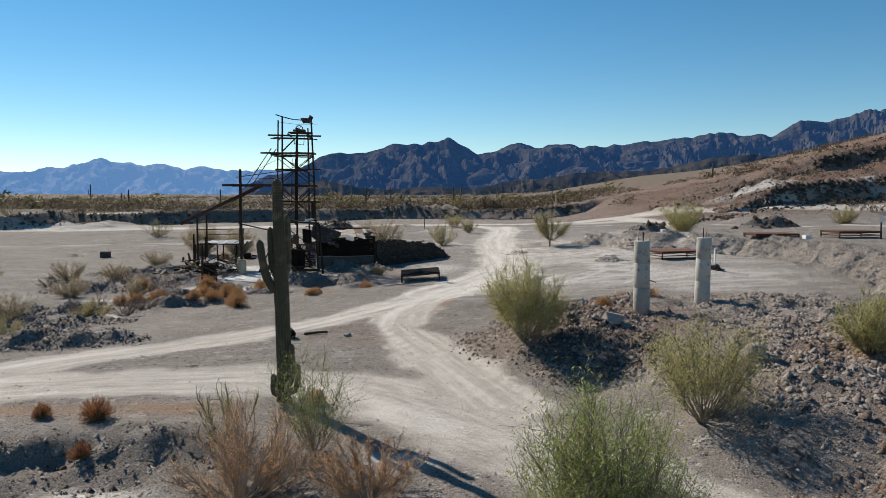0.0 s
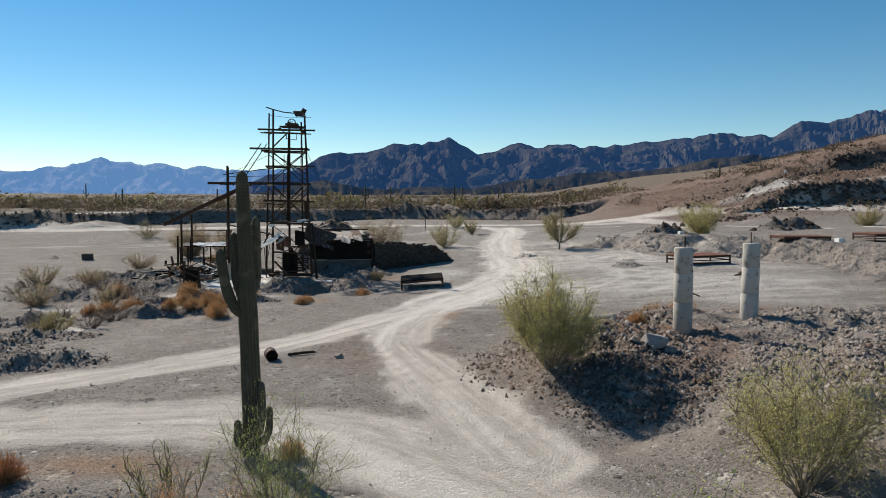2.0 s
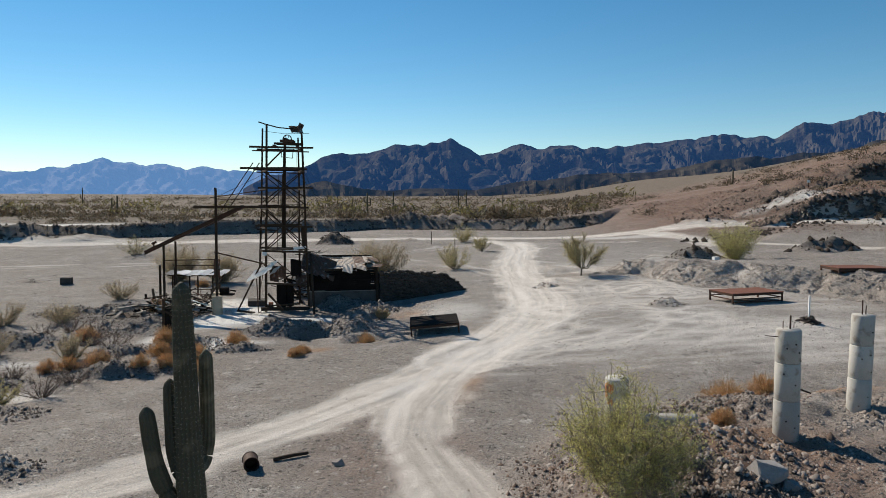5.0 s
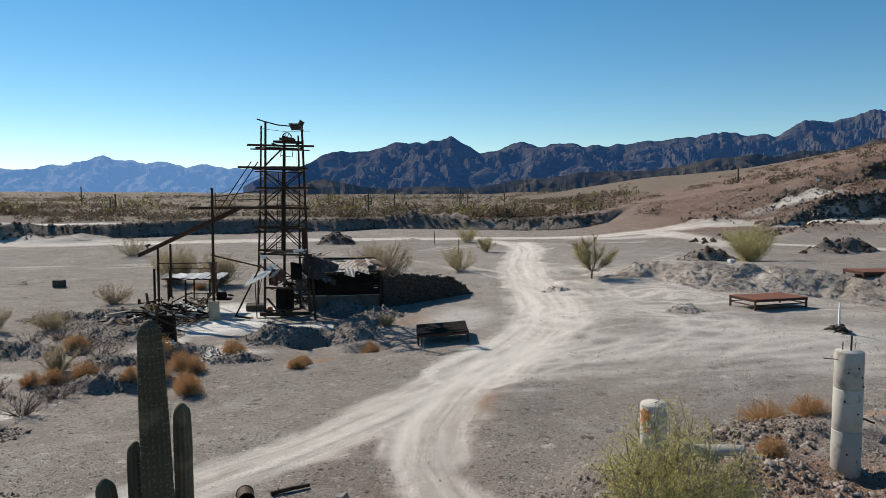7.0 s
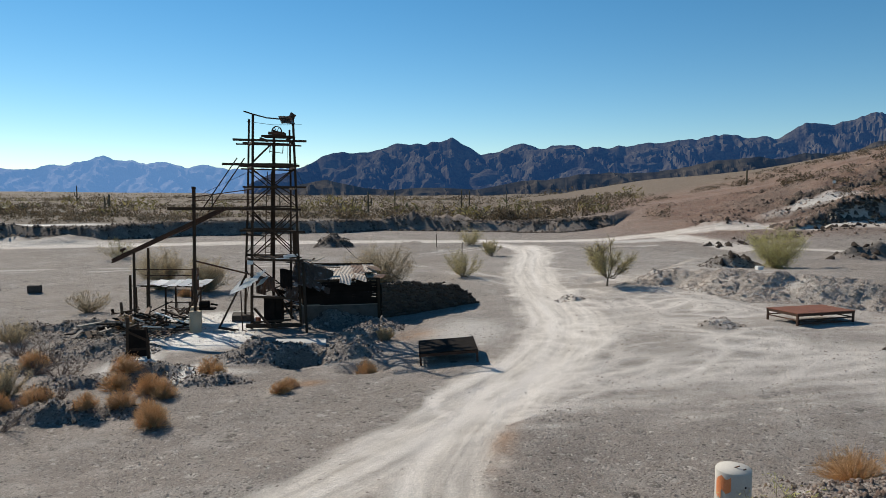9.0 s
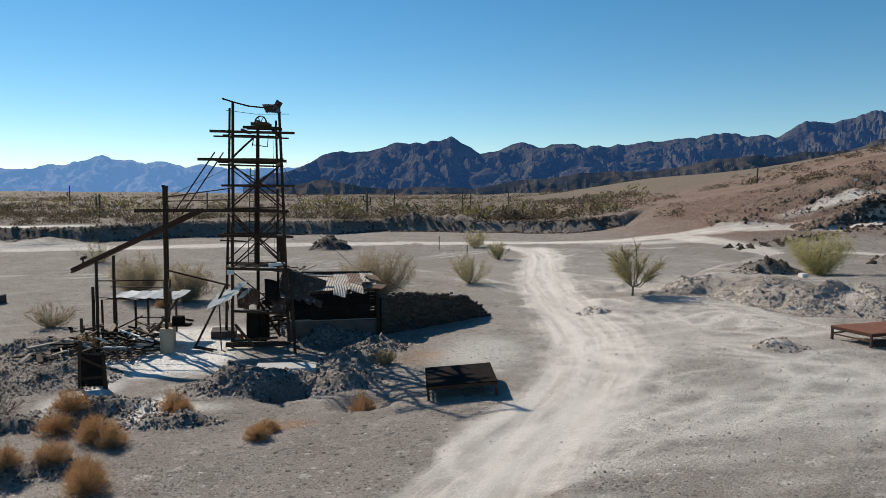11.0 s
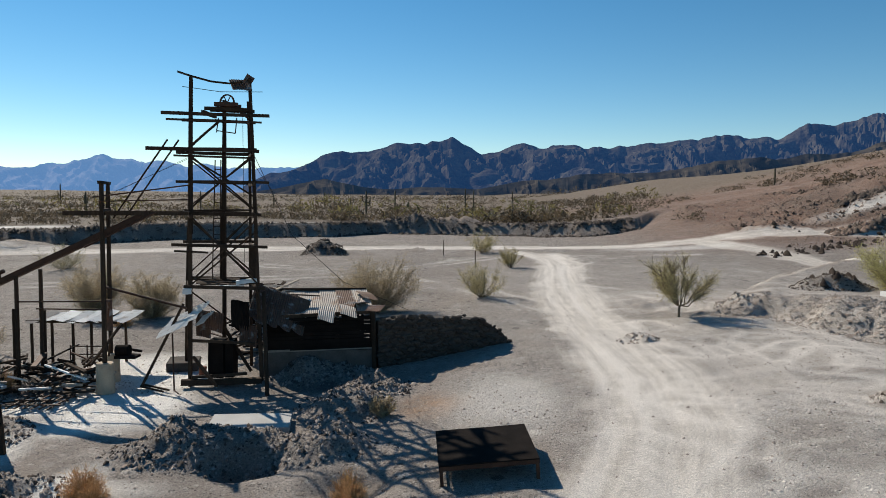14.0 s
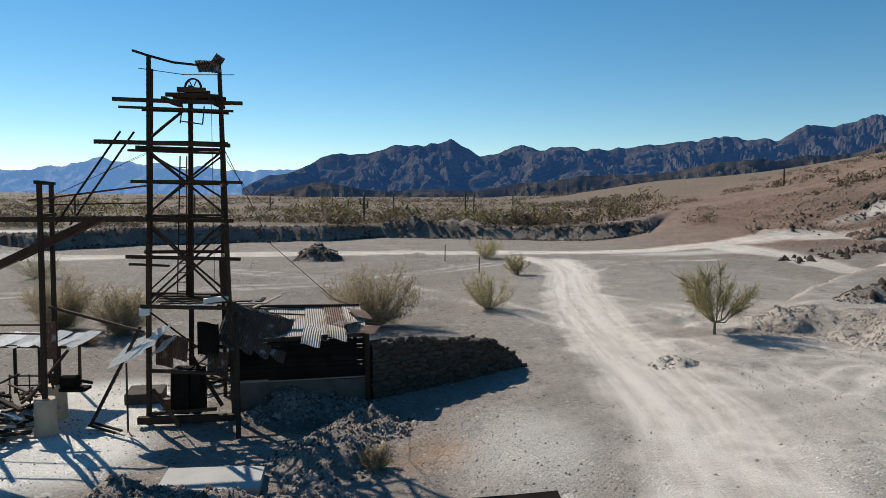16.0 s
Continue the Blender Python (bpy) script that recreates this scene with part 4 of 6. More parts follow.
# ---- plants ----
def tubes(segments, sides=3):
    """Thin tapering three-sided stems from rows (a, b, r0, r1), as one set of points and faces."""
    a, b = np.array([s[0] for s in segments]), np.array([s[1] for s in segments])
    r0, r1 = np.array([s[2] for s in segments]), np.array([s[3] for s in segments])
    d = b - a
    d /= np.linalg.norm(d, axis=1)[:, None] + 1e-9
    ref = np.where(np.abs(d[:, 2:3]) < 0.9, np.array([[0, 0, 1.0]]), np.array([[1.0, 0, 0]]))
    s = np.cross(d, ref)
    s /= np.linalg.norm(s, axis=1)[:, None]
    u = np.cross(s, d)
    verts = []
    for base, r in ((a, r0), (b, r1)):
        for k in range(sides):
            t = 2 * math.pi * k / sides
            verts.append(base + (s * math.cos(t) + u * math.sin(t)) * r[:, None])
    v = np.stack(verts, 1).reshape(-1, 3)
    o = (np.arange(len(segments)) * sides * 2)[:, None, None]
    f = (np.array([(k, (k + 1) % sides, sides + (k + 1) % sides, sides + k) for k in range(sides)])[None] + o).reshape(-1, 4)
    return v, f


def blades(centers, size, upright=0.0, long=1.8):
    """Small leaf-shaped diamonds round the centers."""
    n = len(centers)
    m = spins(n)
    u, w = m[:, :, 0], m[:, :, 1]
    u = u + np.array([0, 0, upright])
    u /= np.linalg.norm(u, axis=1)[:, None]
    k = size * rng.uniform(0.6, 1.4, (n, 1))
    v = np.stack([centers - u * k * long, centers + w * k * 0.38, centers + u * k * long, centers - w * k * 0.38], 1).reshape(-1, 3)
    f = np.arange(n * 4).reshape(-1, 4)
    return v, f


def grow(h, r, stems, twigs, leaves, leaf, seed, lean=0.9, low=0.3, stem_r=0.02, wild=0.35, fork=0.0):
    """Stem segments and leaf middles of a desert shrub that is h high and 2r wide."""
    g = np.random.default_rng(seed)
    seg, tips = [], []
    if fork:
        seg.append((np.array([0.1, 0, -0.1]), np.array([0, 0, fork]), stem_r * 2.2, stem_r * 1.5))
    for _ in range(stems):
        az, out = g.uniform(0, 2 * math.pi), math.sqrt(g.uniform(0, 1)) * lean
        end = np.array([math.cos(az) * r * out, math.sin(az) * r * out, h * math.sqrt(max(0.05, 1 - 0.72 * out * out)) * g.uniform(0.55, 1.0)])
        p0 = np.array([math.cos(az), math.sin(az), 0]) * g.uniform(0, 0.06 * r + 0.03)
        p0[2] = fork - 0.06
        mid = p0 + (end - p0) * 0.5 + np.array([0, 0, -0.10 * h * out]) + g.normal(0, 0.06 * r, 3)
        pts = [(1 - t) ** 2 * p0 + 2 * t * (1 - t) * mid + t * t * end + (g.normal(0, 0.02 * r, 3) if 0 < t < 1 else 0) for t in np.linspace(0, 1, 6)]
        for i in range(5):
            seg.append((pts[i], pts[i + 1], stem_r * (1 - i * 0.17), stem_r * (1 - (i + 1) * 0.17)))
        for _ in range(twigs):
            t = g.uniform(low, 1.0) * 5
            i = min(int(t), 4)
            a = pts[i] + (pts[i + 1] - pts[i]) * (t - i)
            d = (pts[i + 1] - pts[i])
            d = d / (np.linalg.norm(d) + 1e-9) * 0.7 + g.normal(0, wild, 3) + np.array([0, 0, 0.22])
            b = a + d / np.linalg.norm(d) * g.uniform(0.10, 0.26) * h
            c = a + (b - a) * 0.55 + g.normal(0, 0.015 * h, 3)
            seg.append((a, c, stem_r * 0.35, stem_r * 0.25))
            seg.append((c, b, stem_r * 0.25, stem_r * 0.1))
            for _ in range(leaves):
                q = g.uniform(0.15, 1.05)
                tips.append(a + (b - a) * q + g.normal(0, 0.026 * h, 3))
    return seg, np.array(tips)


def shrub(name, x, y, h, r, foliage, label, category, seed, stems=16, twigs=14, leaves=10, leaf=0.03, bark="bark", group="", **more):
    z = ground_z(x, y)
    root = thing(name, x, y, z, label, category, group, rz=(seed * 67) % 360)
    seg, tips = grow(h, r, stems, twigs, leaves, leaf, seed, **more)
    v, f = tubes(seg)
    put_mesh("branchwork", v.tolist(), f.tolist(), M[bark], root)
    if len(tips):
        v, f = blades(tips, leaf, 0.5)
        put_mesh("foliage", v.tolist(), f.tolist(), M[foliage], root)
    return root


def tuft(x, y, h, r, foliage, label, seed, n=260, group="dry brush tufts"):
    """A low round dead shrub or grass clump of many fine stems."""
    z = ground_z(x, y)
    root = thing("dry_tuft", x, y, z, label, "dry brush", group)
    g = np.random.default_rng(seed)
    seg = []
    for _ in range(n):
        az, el = g.uniform(0, 2 * math.pi), math.acos(g.uniform(0.05, 1.0))
        d = np.array([math.cos(az) * math.sin(el) * r, math.sin(az) * math.sin(el) * r, math.cos(el) * h]) * g.uniform(0.7, 1.05)
        a = d * g.uniform(0.05, 0.35)
        m = d * 0.65 + g.normal(0, 0.05 * r, 3)
        seg += [(a, m, 0.008, 0.006), (m, d, 0.006, 0.002)]
        for _ in range(3):
            k = m + (d - m) * g.uniform(0, 0.8)
            seg.append((k, k + g.normal(0, 0.13 * r, 3) + np.array([0, 0, 0.06 * h]), 0.005, 0.002))
    v, f = tubes(seg)
    put_mesh("clump", v.tolist(), f.tolist(), M[foliage], root)
    return root


# shrubs beside the tracks and mounds
shrub("creosote_bush", 2.35, 18.9, 2.6, 1.4, "creosote", "tall olive creosote bush with brown lower stems on a rubble mound", "bush", 1, 46, 34, 18, 0.018, low=0.42, wild=0.75)
shrub("creosote_bush", 5.5, 11.9, 2.35, 1.4, "creosote", "open green creosote bush with long bare stems on rubble", "bush", 2, 32, 30, 16, 0.0165, low=0.42, wild=0.65)
shrub("palo_verde_bush", 2.05, 5.6, 2.75, 1.2, "paloverde", "dense bright green palo verde bush with upright twigs", "bush", 3, 100, 34, 15, 0.0155, low=0.15, wild=0.5, stem_r=0.012)
shrub("creosote_bush", 10.6, 14.8, 1.6, 1.0, "creosote", "low olive creosote bush on the rubble slope", "bush", 4, 36, 28, 14, 0.016, low=0.2, wild=0.45)
shrub("creosote_bush", 12.2, 16.3, 1.3, 0.9, "olive", "small yellowish brittle bush on the rubble slope", "bush", 14, 34, 26, 14, 0.016, low=0.2, wild=0.45)
shrub("palo_verde_bush", -2.6, 10.8, 2.3, 1.0, "paloverde", "thin green palo verde bush at the foot of the saguaro", "bush", 5, 22, 24, 12, 0.0125, low=0.2, wild=0.6, stem_r=0.012)
shrub("palo_verde_bush", -4.5, 11.2, 1.5, 0.8, "paloverde", "sparse green twiggy bush beside the trench", "bush", 6, 12, 14, 10, 0.011, low=0.4)
shrub("dead_bush", -3.6, 9.4, 1.9, 1.5, "rustbrush", "large rusty brown dead bush with bare grey branches", "bush", 7, 36, 28, 14, 0.013, bark="deadwood", lean=1.0)
shrub("dead_bush", -1.2, 8.6, 1.2, 1.0, "rustbrush", "low rusty brown dead bush with bare branches", "bush", 8, 28, 24, 14, 0.013, bark="deadwood", lean=1.0)
shrub("desert_tree", 8.05, 57.45, 3.0, 2.1, "olive", "small open-crowned desert tree with several leaning stems on the flat", "tree", 9, 18, 46, 15, 0.024, low=0.4, stem_r=0.038, wild=0.6, fork=0.6)
shrub("dry_bush", -1.5, 67.6, 2.4, 1.9, "olive", "grey half-bare bush standing on the pale flat", "bush", 10, 26, 30, 12, 0.022, low=0.2, wild=0.65, stem_r=0.02)
shrub("dry_bush", -0.7, 95.0, 2.4, 1.9, "olive", "grey half-bare bush near the far track", "bush", 11, 24, 26, 12, 0.026, low=0.2, wild=0.65, stem_r=0.02)
shrub("dry_bush", 1.4, 81.8, 1.9, 1.3, "olive", "small yellow-olive bush near the far track", "bush", 12, 24, 20, 10, 0.025, wild=0.5, stem_r=0.03)
shrub("dry_bush", -7.9, 64.2, 3.4, 3.1, "greybrush", "wide tan dry bush behind the stone wall", "bush", 13, 70, 36, 12, 0.028, low=0.12, wild=0.7, stem_r=0.02)
shrub("dry_bush", -24.4, 62.8, 3.2, 2.3, "greybrush", "wide brown-grey bush behind the open shed", "bush", 15, 64, 34, 13, 0.028, low=0.12, wild=0.7, stem_r=0.02)
shrub("dry_bush", -20.5, 62.0, 2.6, 2.2, "greybrush", "brown-grey bush behind the open shed", "bush", 16, 60, 34, 13, 0.028, low=0.12, wild=0.7, stem_r=0.02)
shrub("creosote_bush", 20.3, 60.3, 3.1, 2.4, "creosote", "broad green bush growing out of a dark rock pile", "bush", 17, 56, 30, 14, 0.025, low=0.08, wild=0.7, stem_r=0.02)
shrub("creosote_bush", 42, 74, 2.2, 1.6, "olive", "olive bush on the terrace beside the track", "bush", 18, 34, 22, 12, 0.028, low=0.15, wild=0.5, stem_r=0.03)
for i, (x, y, h, r, fol) in enumerate([(-19.65, 27.04, 1.6, 1.5, "greybrush"), (-16.66, 28.56, 1.0, 1.0, "olive"), (-17, 22.4, 1.1, 1.1, "olive"), (-25.68, 42.71, 1.5, 1.4, "greybrush"), (-23.14, 43.82, 1.2, 1.2, "greybrush"), (-17.69, 35.21, 1.2, 0.9, "greybrush"),
                                       (-21.87, 36.08, 1.3, 1.3, "greybrush"), (-29.29, 38.82, 1.6, 1.5, "greybrush"), (-24.13, 52.44, 1.4, 1.4, "greybrush"), (-27.98, 33.32, 1.7, 1.6, "olive"), (-5.2, 44.05, 0.6, 0.5, "greybrush"), (-36, 80, 2.2, 2.6, "olive"), (-62, 92, 2.6, 3.0, "greybrush")]):
    shrub("dry_bush", x, y, h, r, fol, "grey-brown dry bush on stony ground", "bush", 30 + i, 32, 22, 11, 0.017, low=0.15, wild=0.5, group="dry bushes left of the track")
for i, (x, y, h, r, fol) in enumerate([(-7.9, 12.5, 0.66, 0.56, "rustbrush"), (-9.2, 12.6, 0.38, 0.33, "rustbrush"), (-7.4, 10.9, 0.4, 0.32, "rustbrush"), (-19.2, 39.2, 0.9, 0.9, "drygrass"), (-14.3, 36.3, 0.8, 0.8, "drygrass"), (-12.7, 35.7, 0.95, 0.95, "drygrass"),
                                       (-12.0, 35.2, 0.8, 0.7, "drygrass"), (-11.0, 32.0, 0.95, 0.8, "drygrass"), (-11.4, 32.7, 0.9, 0.7, "drygrass"), (-12.8, 33.7, 0.75, 0.75, "drygrass"), (-13.6, 33.0, 0.65, 0.6, "drygrass"), (-16.1, 34.4, 0.85, 0.9, "drygrass"),
                                       (-16.9, 33.6, 0.7, 0.7, "drygrass"), (-17.6, 33.3, 0.7, 0.6, "drygrass"), (-14.5, 37.5, 0.9, 0.9, "drygrass"), (-11.6, 38.5, 0.85, 0.75, "drygrass"), (-11.1, 38.0, 0.6, 0.55, "drygrass"), (-5.4, 38.9, 0.9, 0.62, "drygrass"), (-5.2, 38.4, 0.6, 0.5, "drygrass"),
                                       (-7.9, 36.4, 0.45, 0.6, "drygrass"), (-8.0, 35.7, 0.5, 0.6, "drygrass"), (7.1, 26.6, 0.95, 1.1, "drygrass"), (8.1, 26.2, 0.7, 0.8, "drygrass"), (-3.2, 13.9, 0.5, 0.4, "drygrass"), (-19.0, 46.5, 0.8, 0.8, "drygrass"),
                                       (-13.5, 64.6, 0.9, 0.9, "drygrass"), (5.6, 22.8, 0.5, 0.5, "drygrass"), (11.2, 12.6, 0.6, 0.6, "drygrass"), (-21.0, 59.4, 0.8, 0.8, "drygrass")]):
    tuft(x, y, h * 0.9, r * 0.8, fol, "low rounded rusty orange dead brush", 60 + i, n=int(130 + 180 * r))


rough = random.Random(41)
for i in range(15):
    x, y = rough.uniform(-27, -13.5), rough.uniform(25, 47)
    shrub("dry_bush", x, y, rough.uniform(0.6, 1.2), rough.uniform(0.7, 1.3), "deadtwig", "low purplish brown leafless bush on stony ground", "bush", 80 + i, 16, 13, 6, 0.018, bark="dark_twig", low=0.1, wild=0.6, group="dry bushes left of the track")


# ---- saguaros ----
def rib_column(path, radii, ribs=16, depth=0.09):
    """A fluted cactus stem along path."""
    n = ribs * 4
    rings = []
    for i, (p, r) in enumerate(zip(path, radii)):
        s, u = frame_of(path[max(0, i - 1)], path[min(len(path) - 1, i + 1)])
        ring = []
        for k in range(n):
            a = 2 * math.pi * k / n
            q = r * (1 - depth + 2 * depth * (0.5 + 0.5 * math.cos(a * ribs)) ** 0.7)
            ring.append(tuple(Vector(p) + (s * math.cos(a) + u * math.sin(a)) * q))
        rings.append(ring)
    verts = [v for ring in rings for v in ring]
    faces = [(i * n + k, i * n + (k + 1) % n, (i + 1) * n + (k + 1) % n, (i + 1) * n + k) for i in range(len(rings) - 1) for k in range(n)]
    verts.append(tuple(Vector(path[-1]) + (Vector(path[-1]) - Vector(path[-2])).normalized() * radii[-1] * 0.6))
    last = (len(rings) - 1) * n
    faces += [(last + k, last + (k + 1) % n, len(verts) - 1) for k in range(n)]
    return verts, faces


def stem(points, r_mid, r_base, steps_n=40, narrow=0.18):
    """Points and radii of a stem through points (Catmull-Rom), rounded off at the tip."""
    P = [Vector(p) for p in points]
    P = [P[0] * 2 - P[1]] + P + [P[-1] * 2 - P[-2]]
    path, radii = [], []
    segs = len(P) - 3
    for i in range(steps_n + 1):
        t = i / steps_n * segs
        k = min(int(t), segs - 1)
        f = t - k
        a, b, c, d = P[k:k + 4]
        path.append(0.5 * ((2 * b) + (c - a) * f + (2 * a - 5 * b + 4 * c - d) * f * f + (3 * b - a - 3 * c + d) * f ** 3))
        w = i / steps_n
        r = r_base + (r_mid - r_base) * min(1, w / 0.45)
        if w > 0.55:
            r = r_mid * (1 - narrow * (w - 0.55) / 0.45)
        radii.append(r * (1 + 0.03 * math.sin(w * 23)))
    total = sum((b - a).length for a, b in zip(path, path[1:]))
    run = 0.0
    for i in range(len(path) - 1, -1, -1):
        if run < radii[i] * 1.4:
            e = run / (radii[i] * 1.4)
            radii[i] *= max(0.3, math.sqrt(max(0.0, 1 - (1 - e) ** 2)))
        if i:
            run += (path[i] - path[i - 1]).length
    return path, radii


SAG = (-4.04, 14.05)
saguaro = thing("saguaro", SAG[0], SAG[1], ground_z(*SAG), "tall ribbed green saguaro cactus with four upright arms", "cactus")
for nm, pts, rm, rb, ribs in (("trunk", [(0, 0, -0.2), (0.02, 0, 1.4), (-0.02, 0, 3.2), (-0.08, 0, 5.47)], 0.168, 0.15, 17),
                              ("arm", [(0.0, 0.0, 2.80), (-0.20, -0.06, 2.84), (-0.38, -0.10, 3.25), (-0.50, -0.10, 4.0)], 0.098, 0.10, 12),
                              ("arm", [(0.0, 0.0, 3.12), (-0.16, 0.04, 3.17), (-0.25, 0.06, 3.55), (-0.27, 0.06, 4.30)], 0.085, 0.08, 12),
                              ("arm", [(0.0, 0.0, 3.18), (0.05, 0.22, 3.24), (0.08, 0.31, 3.6), (0.08, 0.31, 4.6)], 0.092, 0.09, 12),
                              ("arm", [(0.0, 0.0, 0.42), (0.18, -0.08, 0.50), (0.25, -0.08, 0.85), (0.24, -0.08, 1.45)], 0.078, 0.09, 12),
                              ("arm", [(0.0, 0.0, 0.22), (0.26, 0.02, 0.28), (0.36, 0.0, 0.55), (0.37, 0.0, 0.95)], 0.07, 0.09, 12),
                              ("arm", [(-0.1, -0.10, 0.2), (-0.16, -0.22, 0.3), (-0.17, -0.24, 0.5), (-0.17, -0.24, 0.75)], 0.08, 0.07, 12)):
    path, radii = stem(pts, rm, rb, 150 if nm == "trunk" else 50, 0.42 if nm == "trunk" else 0.18)
    v, f = rib_column(path, radii, ribs)
    put_mesh(nm, v, f, M["saguaro"], saguaro, smooth=True)


def spines(path_points, rm, rb, ribs, parent, seed, gap=0.07):
    """Short pale spines along the rib crests."""
    path, radii = stem(path_points, rm, rb, 110, 0.42)
    g = np.random.default_rng(seed)
    seg = []
    for i in range(1, len(path) - 1):
        s, u = frame_of(path[i - 1], path[i + 1])
        for k in range(ribs):
            a = 2 * math.pi * k / ribs
            d = s * math.cos(a) + u * math.sin(a)
            p = Vector(path[i]) + d * radii[i] * 1.06
            for _ in range(2):
                q = p + d * g.uniform(0.012, 0.03) + Vector(g.normal(0, 0.014, 3))
                seg.append((np.array(p), np.array(q), 0.0022, 0.0008))
    v, f = tubes(seg)
    put_mesh("spine_cover", v.tolist(), f.tolist(), M["spine"], parent, "pale straw-coloured spines along the ribs")


spines([(0, 0, -0.2), (0.02, 0, 1.4), (-0.02, 0, 3.2), (-0.08, 0, 5.47)], 0.168, 0.15, 17, saguaro, 3)


def far_saguaro(x, y, h, arms):
    root = thing("saguaro", x, y, ground_z(x, y), "distant dark green saguaro on the scrub plain", "cactus", "distant saguaros")
    path, radii = stem([(0, 0, -0.2), (0, 0, h * 0.5), (0, 0, h)], 0.19, 0.16, 12)
    v, f = rib_column(path, radii, 6)
    put_mesh("trunk", v, f, M["saguaro"], root, smooth=True)
    for k in range(arms):
        sx = (-1) ** k
        b = h * random.uniform(0.35, 0.55)
        path, radii = stem([(sx * 0.15, 0, b), (sx * 0.55, 0, b + 0.1), (sx * 0.75, 0, b + 0.5), (sx * 0.78, 0, b + random.uniform(0.9, 1.6))], 0.13, 0.12, 10)
        v, f = rib_column(path, radii, 6)
        put_mesh("arm", v, f, M["saguaro"], root, smooth=True)


for x, y, h, arms in [(-78, 160, 4.2, 0), (-92, 185, 3.5, 1), (-62, 240, 4.5, 1), (-48, 250, 5, 2), (-45, 252, 4.2, 0), (-33, 210, 3.5, 1), (-22.5, 165, 5.2, 3), (-20, 200, 5.5, 0), (-2, 230, 6.5, 1), (0.5, 232, 6, 0), (-110, 150, 6, 0), (14, 260, 6, 1), (-70, 200, 5, 0), (62, 170, 3.5, 0), (-130, 240, 7, 2)]:
    far_saguaro(x, y, h, arms)


# ---- scrub of the plain and hillside ----
def scrub(name, n, place, size, material, label, tris=46):
    """Clumps of small leaf shapes over the plain, in one mesh."""
    x, y = place(n)
    z = terrain(x, y)[0]
    s = size * rng.uniform(0.35, 1.0, len(x)) ** 1.6 * 2.2 * (1 + 0.5 * (vnoise(x * 0.03, y * 0.03, 7)))
    d = rng.normal(size=(len(x), tris, 3))
    d /= np.linalg.norm(d, axis=2)[:, :, None]
    d = d * rng.uniform(0.35, 1.0, (len(x), tris, 1)) ** 0.6
    d[:, :, 2] = np.abs(d[:, :, 2]) * 0.85 + 0.05
    c = np.stack([x, y, z], -1)[:, None, :] + d * s[:, None, None] * np.array([1.25, 1.25, 1.05])
    v, f = blades(c.reshape(-1, 3), np.repeat(s, tris)[:, None] * 0.15, 0.25, 1.4)
    ob = put_mesh(name, v.tolist(), f.tolist(), material)
    return tagged(ob, label, "scrub", kind="stuff")


def on_plain(n):
    y = 132 + 420 * rng.uniform(0, 1, n * 3) ** 1.7
    x = rng.uniform(-0.78, 0.72, n * 3) * (y + 10)
    keep = (y > np.interp(x, BANK_X, BANK_Y) + 5) & (vnoise(x * 0.018, y * 0.018, 77) > -0.4) & (x < 40 + 0.12 * (y - 130))
    return x[keep][:n], y[keep][:n]


def on_hill(n):
    y = 92 + 130 * rng.uniform(0, 1, n * 3)
    x = rng.uniform(28, 150, n * 3)
    keep = vnoise(x * 0.05, y * 0.05, 79) > 0.05
    return x[keep][:n], y[keep][:n]


def on_left(n):
    y = 84 + 60 * rng.uniform(0, 1, n * 3)
    x = rng.uniform(-120, -42, n * 3)
    keep = (y > np.interp(x, BANK_X, BANK_Y) + 3) & (vnoise(x * 0.05, y * 0.05, 83) > -0.2)
    return x[keep][:n], y[keep][:n]


def on_far(n):
    y = 520 + 1100 * rng.uniform(0, 1, n) ** 1.3
    return rng.uniform(-0.78, 0.6, n) * y, y


scrub("plain_scrub", 1600, on_plain, 0.9, M["scrub"], "olive and tan creosote scrub covering the plain")
scrub("plain_scrub_green", 170, on_plain, 1.5, M["tall_scrub"], "taller olive palo verde scrub on the plain")
scrub("hill_scrub", 620, on_hill, 0.6, M["scrub"], "sparse dry scrub on the brown hillside")
scrub("left_scrub", 320, on_left, 0.8, M["scrub"], "sparse dry scrub behind the far bank")
scrub("far_plain_scrub", 3800, on_far, 2.0, M["scrub"], "scrub fading into the distance below the mountains", 14)

# ---- concrete columns ----
def turned(bm, profile, n=28, wob=0.0):
    """A solid of revolution about z through (radius, z) pairs."""
    rings = [[bm.verts.new((r * (1 + wob * noise.noise(Vector((math.cos(a), math.sin(a), z)) * 1.5)) * math.cos(a), r * math.sin(a), z)) for a in (2 * math.pi * k / n for k in range(n))] for r, z in profile]
    for p, q in zip(rings, rings[1:]):
        for k in range(n):
            bm.faces.new((p[k], p[(k + 1) % n], q[(k + 1) % n], q[k]))
    bm.faces.new(rings[0][::-1])
    bm.faces.new(rings[-1])


